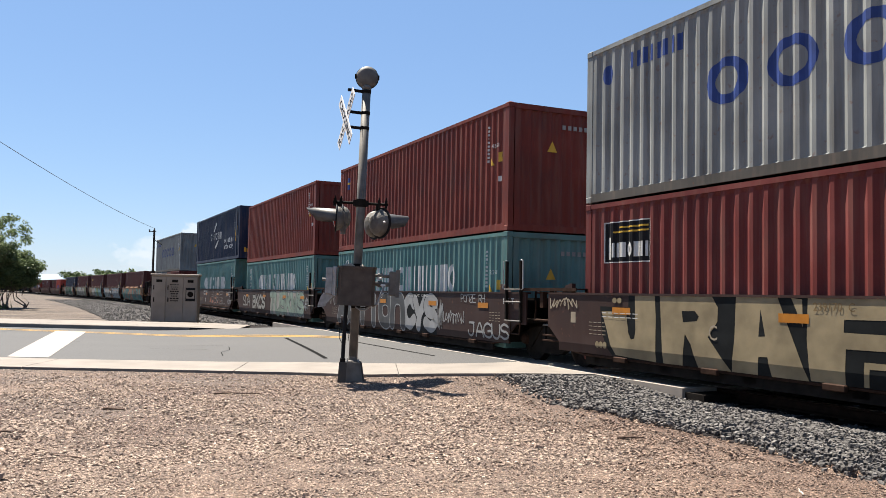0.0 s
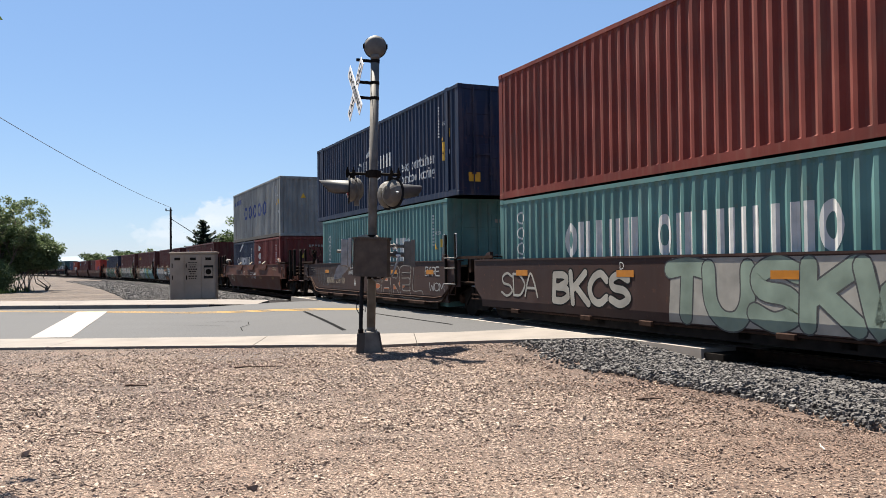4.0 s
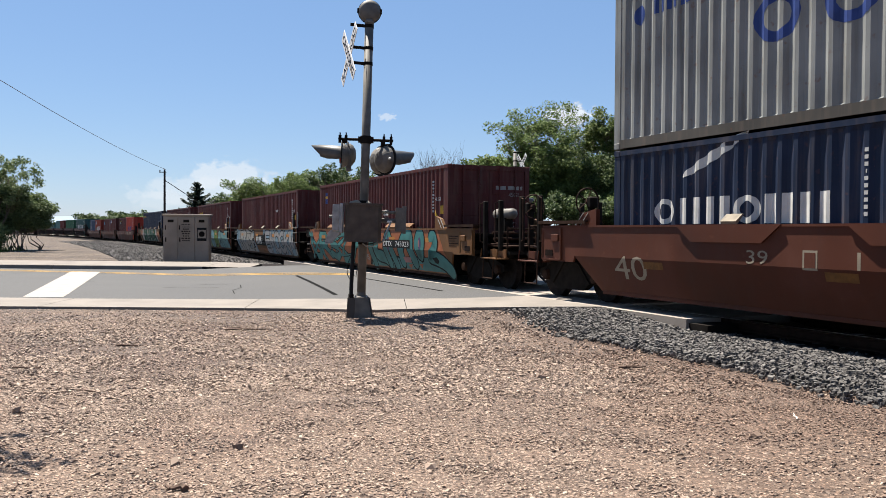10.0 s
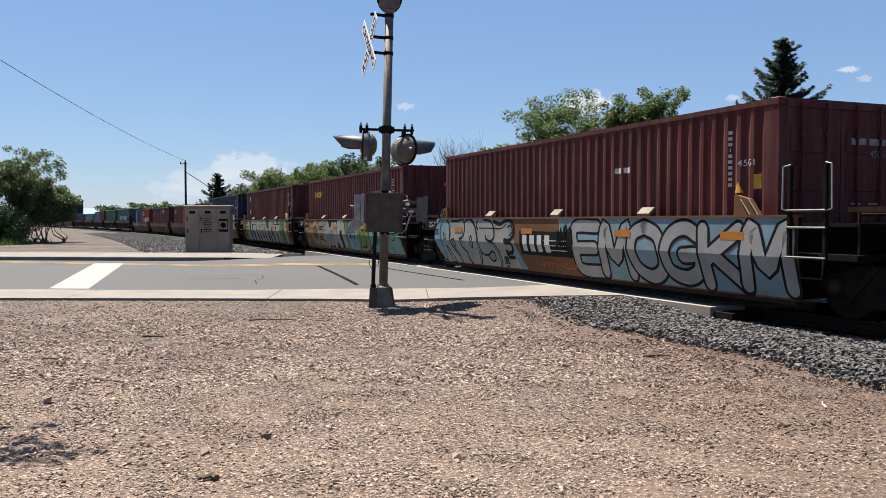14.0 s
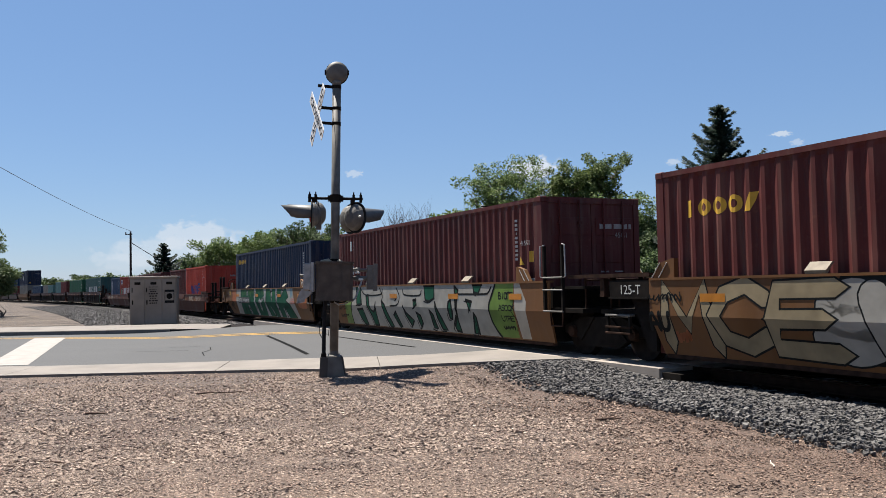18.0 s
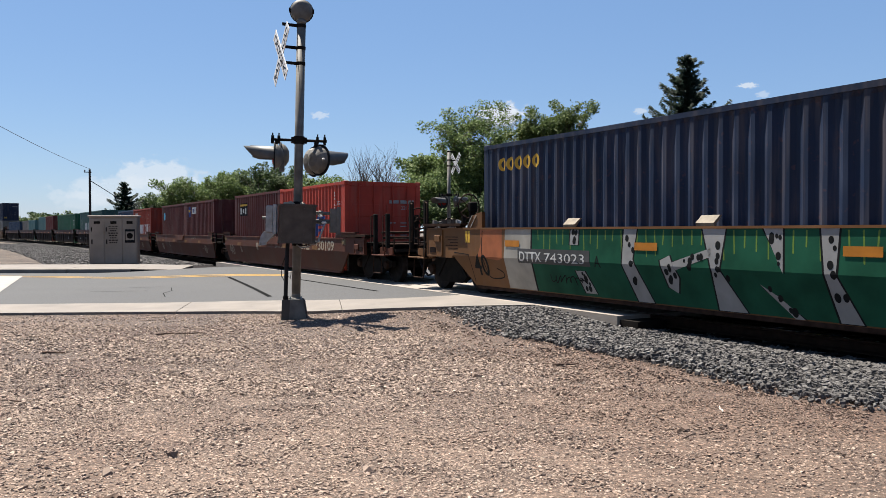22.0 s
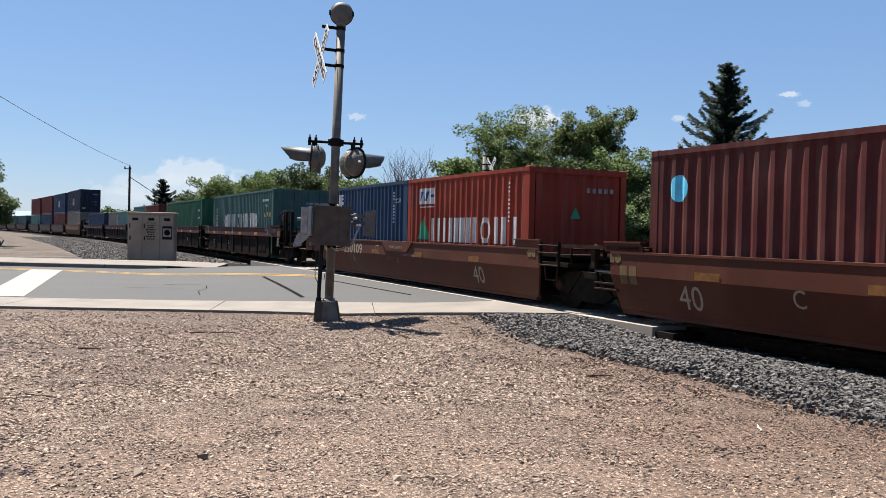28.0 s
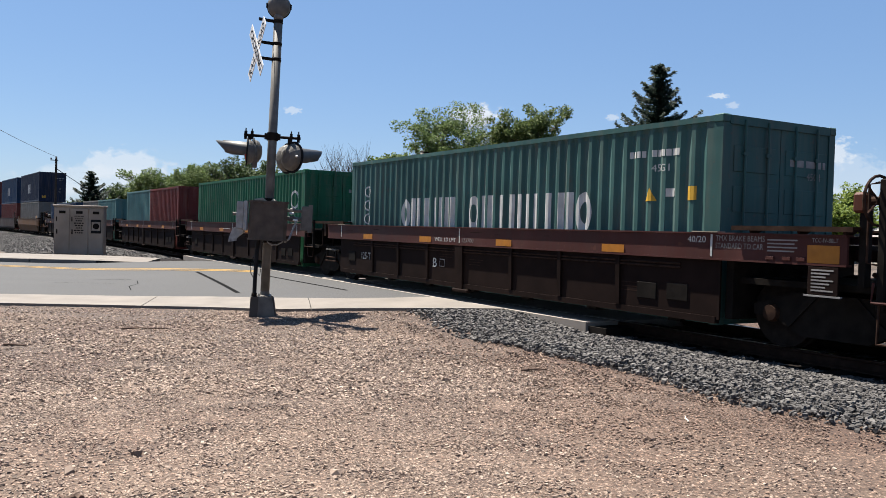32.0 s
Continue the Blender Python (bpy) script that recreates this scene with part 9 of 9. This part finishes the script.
spruce(24.0, 52.0, 13.1, 5.6, 3, "tall dark green spruce tree beyond the track")
spruce(26.5, 72.0, 7.5, 2.6, 8, "small dark spruce beyond the track")
spruce(-22.6, 105.0, 7.4, 4.3, 9, "dark conifer far beyond the track")
broadleaf(11.7, 62.0, 11.3, 4.3, 11, LEAF_MID, "large green leafy tree beyond the track", 80, 0.15, 0.85, 0.1)
broadleaf(18.1, 63.0, 11.7, 3.6, 12, LEAF_OLIVE, "large round-headed olive-green tree beyond the track", 150, 0.16, 0.8)
broadleaf(15.4, 67.0, 11.6, 2.8, 13, LEAF_GREY, "grey-green half-bare tree beyond the track", 36, 0.1, 0.7, 0.4)
broadleaf(9.3, 66.0, 7.4, 3.0, 14, LEAF_MID, "green leafy tree beyond the track", 110, 0.17, 0.9)
broadleaf(5.9, 76.0, 9.8, 2.6, 15, LEAF_GREY, "bare grey tree beyond the track", 1, 0.1, 0.3, 1.0)
broadleaf(4.2, 80.0, 9.8, 2.4, 16, LEAF_GREY, "bare grey tree beyond the track", 1, 0.1, 0.3, 1.0)
broadleaf(20.5, 58.0, 5.2, 2.2, 17, LEAF_DARK, "dark bushy tree beyond the track", 120, 0.15, 0.8)
broadleaf(22.5, 62.0, 6.0, 2.6, 18, LEAF_DARK, "dark bushy tree beyond the track", 120, 0.15, 0.8)
broadleaf(44.0, 62.0, 6.2, 6.0, 19, LEAF_YELLOW, "broad yellow-green tree beyond the houses", 130, 0.18, 1.0, 0.0, 0.14, "trees beyond the track", 3)
broadleaf(38.0, 90.0, 8.0, 4.5, 20, LEAF_MID, "green tree beyond the houses", 110, 0.2, 1.0)
broadleaf(13.5, 55.0, 4.2, 3.4, 28, LEAF_DARK, "dark bushy shrub beyond the track", 120, 0.15, 0.7)
broadleaf(17.5, 56.0, 4.0, 3.2, 29, LEAF_MID, "green bushy shrub beyond the track", 120, 0.15, 0.7)
broadleaf(9.5, 58.0, 4.0, 3.0, 30, LEAF_DARK, "dark bushy shrub beyond the track", 120, 0.15, 0.7)
for k, (x, y, h, sp) in enumerate(((-4.0, 96, 9.3, 4.6), (-9.5, 102, 8.6, 4.4), (-15.5, 110, 8.0, 4.8), (-21.0, 118, 6.6, 3.8), (0.5, 92, 7.6, 4.0), (-12.5, 118, 8.2, 5.0), (-29, 135, 4.4, 4.2), (-38, 150, 4.2, 4.4), (-24.5, 128, 5.4, 4.0), (-6, 112, 8.4, 5.0), (5.0, 88, 6.4, 4.0))):
    broadleaf(x, y, h, sp, 40 + k, LEAF_MID if k % 3 else LEAF_DARK, "green trees in a row far beyond the track", 130, 0.15, 1.0, 0.12 if k % 4 else 0.35)
for k in range(9):
    broadleaf(-62 - k * 13 + (11 if k < 3 else 0), 205 + (k % 3) * 14, 4.2 + (k * 7 % 4) * 0.6, 6.0, 60 + k, LEAF_DARK, "distant green tree beyond the track's bend", 60, 0.34, 1.5)
for k, (x, y, h, sp) in enumerate(((16.5, 50.5, 3.4, 2.6), (20.2, 50.0, 3.8, 2.8), (23.4, 49.0, 3.2, 2.6), (27.5, 53.0, 1.7, 2.4))):
    broadleaf(x, y, h, sp, 100 + k, LEAF_DARK, "dark bushy shrub beyond the track", 110, 0.14, 0.7, 0.0, 0.15, "trees beyond the track", 3)
# undergrowth that closes the view below the crowns
for k, (x, y, h, sp) in enumerate(((9.2, 60.5, 6.4, 3.0), (12.6, 60.0, 7.4, 3.2), (15.8, 60.5, 7.0, 3.0), (19.0, 60.0, 7.8, 3.0), (6.4, 64.0, 5.0, 2.8), (21.6, 60.5, 6.0, 2.4))):
    broadleaf(x, y, h, sp, 130 + k, (LEAF_MID, LEAF_OLIVE, LEAF_DARK)[k % 3], "green bushy undergrowth tree beyond the track", 105, 0.15, 1.0, 0.05, 0.1, "trees beyond the track", 4)
# shrubs left of the track, beyond the road
broadleaf(-28.2, 62.0, 7.0, 4.4, 81, LEAF_LOT, "leafy green tree beside the dirt lot", 85, 0.13, 0.62, 0.34, 0.2, "trees beside the dirt lot", 3)
broadleaf(-32.2, 60.0, 10.8, 4.2, 82, LEAF_LOT, "leafy green tree beside the dirt lot", 85, 0.13, 0.62, 0.3, 0.2, "trees beside the dirt lot", 3)
broadleaf(-26.8, 64.0, 4.2, 2.6, 83, LEAF_LOT, "low leafy shrub beside the dirt lot", 130, 0.14, 0.7, 0.0, 0.12, "trees beside the dirt lot", 4)
broadleaf(-30.3, 58.5, 3.0, 3.8, 84, LEAF_LOT, "low leafy shrub beside the dirt lot", 170, 0.13, 0.75, 0.0, 0.1, "trees beside the dirt lot", 4)
for k, (x, y, h, sp) in enumerate(((-27.6, 60.5, 2.3, 2.4), (-29.2, 59.0, 2.6, 2.6), (-31.6, 58.2, 2.6, 2.6))):
    broadleaf(x, y, h, sp, 86 + k, LEAF_LOT, "low leafy shrub beside the dirt lot", 130, 0.12, 0.9, 0.0, 0.06, "trees beside the dirt lot", 4)
# a tree beside the camera, whose outer twigs and shade reach into view
near_tree = broadleaf(-8.6, 8.2, 7.0, 4.0, 90, LEAF_MID, "leafy tree at the edge of the gravel lot", 60, 0.06, 0.6, 0.2, 0.4, "trees at the gravel lot")
rng = random.Random(91)
g, tips = Geo(), []
for a, b in (((2.6, 0.0, 4.6), (4.88, -0.2, 3.9)), ((2.4, -0.2, 5.2), (4.75, -0.2, 6.0)), ((2.4, 0.1, 5.4), (4.6, -0.35, 6.2)), ((2.4, 0.3, 5.4), (4.5, 0.1, 6.3))):
    a, b = Vector(a), Vector(b)
    g.tube(a, b, 0.02, 0.008, 6)
    tips += [a.lerp(b, u) + Vector((0, 0, -0.05)) for u in (0.7, 0.85, 0.97)]
part("twig_frame", g.raw("twigs"), BARK, near_tree)
part("outer_leaf_cluster", leaf_cloud(rng, tips, 60, 0.045, 0.24), LEAF_MID, near_tree)

# grass and weeds at the foot of the shrubs
rng = random.Random(77)
verts, faces = [], []
for _ in range(9000):
    x, y = rng.gauss(-31.5, 3.6), rng.gauss(57.5, 2.6)
    if x > -25.5:
        continue
    h, a = rng.uniform(0.12, 0.6), rng.uniform(0, 6.28)
    n = len(verts)
    dx, dy = math.cos(a) * 0.03, math.sin(a) * 0.03
    verts += [(x - dx, y - dy, 0), (x + dx, y + dy, 0), (x + rng.uniform(-0.15, 0.15), y + rng.uniform(-0.15, 0.15), h)]
    faces.append((n, n + 1, n + 2))
me = bpy.data.meshes.new("weeds")
me.from_pydata(verts, [], faces)
me.update()
tagged(part("weeds", me, LEAF_MID), "green weeds and grass at the foot of the shrubs", "weeds", kind="stuff")

# ---- houses, hills and clouds in the distance ----
STUCCO = plain("pale_stucco", (0.5, 0.46, 0.4), 0.9, 0, 0.12, 4, 0.3)
ROOF_TAN = plain("tan_roof", (0.062, 0.03, 0.02), 0.9, 0, 0.2, 14, 0.5)
ROOF_GREY = plain("grey_roof", (0.2, 0.19, 0.18), 0.9, 0, 0.2, 14, 0.5)
GLASS_DARK = plain("dark_window", (0.03, 0.035, 0.04), 0.15, 0, 0.1, 3, 0.02)


def house(x, y, yaw, w, d, h, rise, roof, label):
    root = thing("house", pose(x, y, 0, 0, 0, yaw), label, "house", "houses beyond the track")
    part("wall", Geo().box(-w / 2, w / 2, -d / 2, d / 2, -0.2, h), STUCCO, root)
    o = 0.45
    g = Geo().add([(-w / 2 - o, -d / 2 - o, h - 0.1), (w / 2 + o, -d / 2 - o, h - 0.1), (w / 2 + o, d / 2 + o, h - 0.1), (-w / 2 - o, d / 2 + o, h - 0.1), (-w / 2 + d * 0.3, 0, h + rise), (w / 2 - d * 0.3, 0, h + rise)],
                  [(3, 2, 1, 0), (0, 1, 5, 4), (1, 2, 5), (2, 3, 4, 5), (3, 0, 4)])
    part("roof", g, roof, root)
    for k in range(3):
        xx = -w / 2 + w * (k + 0.7) / 3.4
        win = part("window", Geo().box(xx - 0.6, xx + 0.6, -d / 2 - 0.03, -d / 2 + 0.02, 0.95, 2.1), GLASS_DARK, root, "dark window")
        part("window_surround", Geo().box(xx - 0.68, xx + 0.68, -d / 2 - 0.05, -d / 2 - 0.005, 2.1, 2.2).box(xx - 0.68, xx + 0.68, -d / 2 - 0.07, -d / 2 - 0.005, 0.85, 0.95), SIGN_WHITE, win)


house(34.0, 62.0, -15, 11.0, 8.0, 2.1, 1.15, ROOF_TAN, "single-storey house with a tan roof beyond the track")
house(50.0, 55.0, -15, 12.0, 9.0, 2.2, 1.5, ROOF_GREY, "single-storey house with a grey roof beyond the track")
root = thing("utility_cabinet", pose(12.4, 31.5, 0, 0, 0, 10), "pale grey utility cabinet beyond the track", "utility cabinet")
part("cabinet_body", Geo().chamfer(-0.45, 0.45, -0.35, 0.35, 0.0, 2.05, 0.02), SIGN_WHITE, root)
part("cabinet_lid", Geo().chamfer(-0.5, 0.5, -0.4, 0.4, 2.03, 2.1, 0.015), GALV, root)
part("cabinet_louvre", Geo().box(-0.35, 0.35, -0.37, -0.345, 1.2, 1.8), STEEL_DARK, root)

# distance haze is mixed into the hills' base colour
HILL = plain("haze_tinted_hill", (0.2, 0.25, 0.3), 1.0, 0, 0.12, 0.004, 0.0)
g = Geo()
n = 90
for i in range(n + 1):
    a = radians(-60 + 130 * i / n)
    r = 3300
    h = 60 + 34 * noise.noise((i * 0.17, 1.3, 0)) + 16 * noise.noise((i * 0.6, 4.2, 0)) + (50 if a > 0.3 else 0) * min(1, (a - 0.3) * 4)
    g.v += [(math.sin(a) * r, math.cos(a) * r, -5), (math.sin(a) * (r + 250), math.cos(a) * (r + 250), max(18, h))]
g.f = [(2 * i, 2 * i + 2, 2 * i + 3, 2 * i + 1) for i in range(n)]
tagged(part("backdrop_hills", g.raw("hills"), HILL, smooth=True), "hills on the horizon with blue-grey haze in their colour", "hills", kind="structure")

def cloud_material(seed, width, cover):
    """Bright vapour with ragged edges that thins out to nothing."""
    m, n, l, b = node_mat("white_cloud", 1.0)
    n.remove(b)
    co, mp = n.new("ShaderNodeTexCoord"), n.new("ShaderNodeMapping")
    mp.inputs["Location"].default_value = (seed * 7.3, seed * 3.1, seed * 1.7)
    mp.inputs["Scale"].default_value = (9 / width, 9 / width, 14 / width)
    l.new(co.outputs["Object"], mp.inputs[0])
    t = n.new("ShaderNodeTexNoise")
    t.inputs["Scale"].default_value, t.inputs["Detail"].default_value, t.inputs["Roughness"].default_value = 1.0, 7.0, 0.58
    l.new(mp.outputs[0], t.inputs["Vector"])
    sep = n.new("ShaderNodeSeparateXYZ")
    l.new(co.outputs["Generated"], sep.inputs[0])

    def math_node(kind, a, c):
        k = n.new("ShaderNodeMath")
        k.operation = kind
        for sock, v in zip(k.inputs, (a, c)):
            if hasattr(v, "links"):
                l.new(v, sock)
            else:
                sock.default_value = v
        return k.outputs[0]
    du = math_node("MULTIPLY", math_node("SUBTRACT", sep.outputs["X"], 0.5), 2.0)
    dv = math_node("MULTIPLY", math_node("SUBTRACT", sep.outputs["Z"], 0.42), 1.9)
    far = math_node("SQRT", math_node("ADD", math_node("MULTIPLY", du, du), math_node("MULTIPLY", dv, dv)), 0.0)
    body = math_node("SUBTRACT", math_node("ADD", t.outputs["Fac"], 0.42), math_node("MULTIPLY", far, 0.68))
    fac = ramp(n, l, body, [(0.44, G3(0)), (0.62, G3(cover))]).outputs[0]
    glow, tr, mixer = n.new("ShaderNodeEmission"), n.new("ShaderNodeBsdfTransparent"), n.new("ShaderNodeMixShader")
    glow.inputs["Color"].default_value, glow.inputs["Strength"].default_value = (0.9, 0.95, 1.0, 1), 0.29
    l.new(fac, mixer.inputs[0])
    l.new(tr.outputs[0], mixer.inputs[1])
    l.new(glow.outputs[0], mixer.inputs[2])
    l.new(mixer.outputs[0], n["Material Output"].inputs["Surface"])
    return m


def cloud(az, el, width, height, seed, cover, dist=3100):
    """A far cloud: az to the right of straight ahead, el above the horizon, in degrees."""
    W, H = dist * radians(width), dist * radians(height)
    g = Geo().add([(-W / 2, 0, -H / 2), (W / 2, 0, -H / 2), (W / 2, 0, H / 2), (-W / 2, 0, H / 2)], [(0, 1, 2, 3)])
    ob = part("cloud", g.raw("cloud"), cloud_material(seed, W, cover))
    ob.matrix_basis = pose(math.sin(radians(az)) * dist, math.cos(radians(az)) * dist, dist * math.tan(radians(el)), 0, 0, -az)
    tagged(ob, "small white cloud low in the blue sky", "cloud", "clouds in the sky", "structure")



for place in ((12.5, 8.0, 5.31, 2.34, 1, 0.95),
              (0.3, 7.8, 1.9, 0.74, 2, 0.5),
              (28.5, 9.2, 2.01, 0.55, 3, 0.7),
              (29.4, 8.6, 1.34, 0.62, 4, 0.4),
              (29.8, 6.0, 5.03, 1.36, 5, 0.9),
              (29.3, 4.4, 6.7, 1.6, 6, 0.55),
              (32.7, 5.4, 3.35, 1.36, 7, 0.35),
              (34.8, 5.8, 4.75, 3.21, 8, 0.7),
              (36.4, 4.2, 6.15, 4.93, 9, 0.35),
              (35.2, 3.1, 8.38, 1.85, 10, 0.35),
              (-10.1, 3.8, 8.38, 3.08, 11, 0.6),
              (-11.6, 2.8, 12.85, 3.08, 12, 0.45),
              (21.8, 7.9, 1.45, 0.62, 13, 0.5),
              (-14.5, 2.1, 6.15, 1.85, 14, 0.3)):
    cloud(*place)


def motions():
    """Everything that rides past on the rails, and the wheels that turn."""
    for ob, u, off, length in RIDERS:
        walk(ob, [(t, rail_pose(u - travelled(t), length) @ off) for t in range(0, 33)])
    for ob, base in SPINNERS:
        walk(ob, [(i / 10, base @ pose(0, 0, 0, 0, math.degrees(travelled(i / 10) / 0.457), 0)) for i in range(0, 321)])


motions()
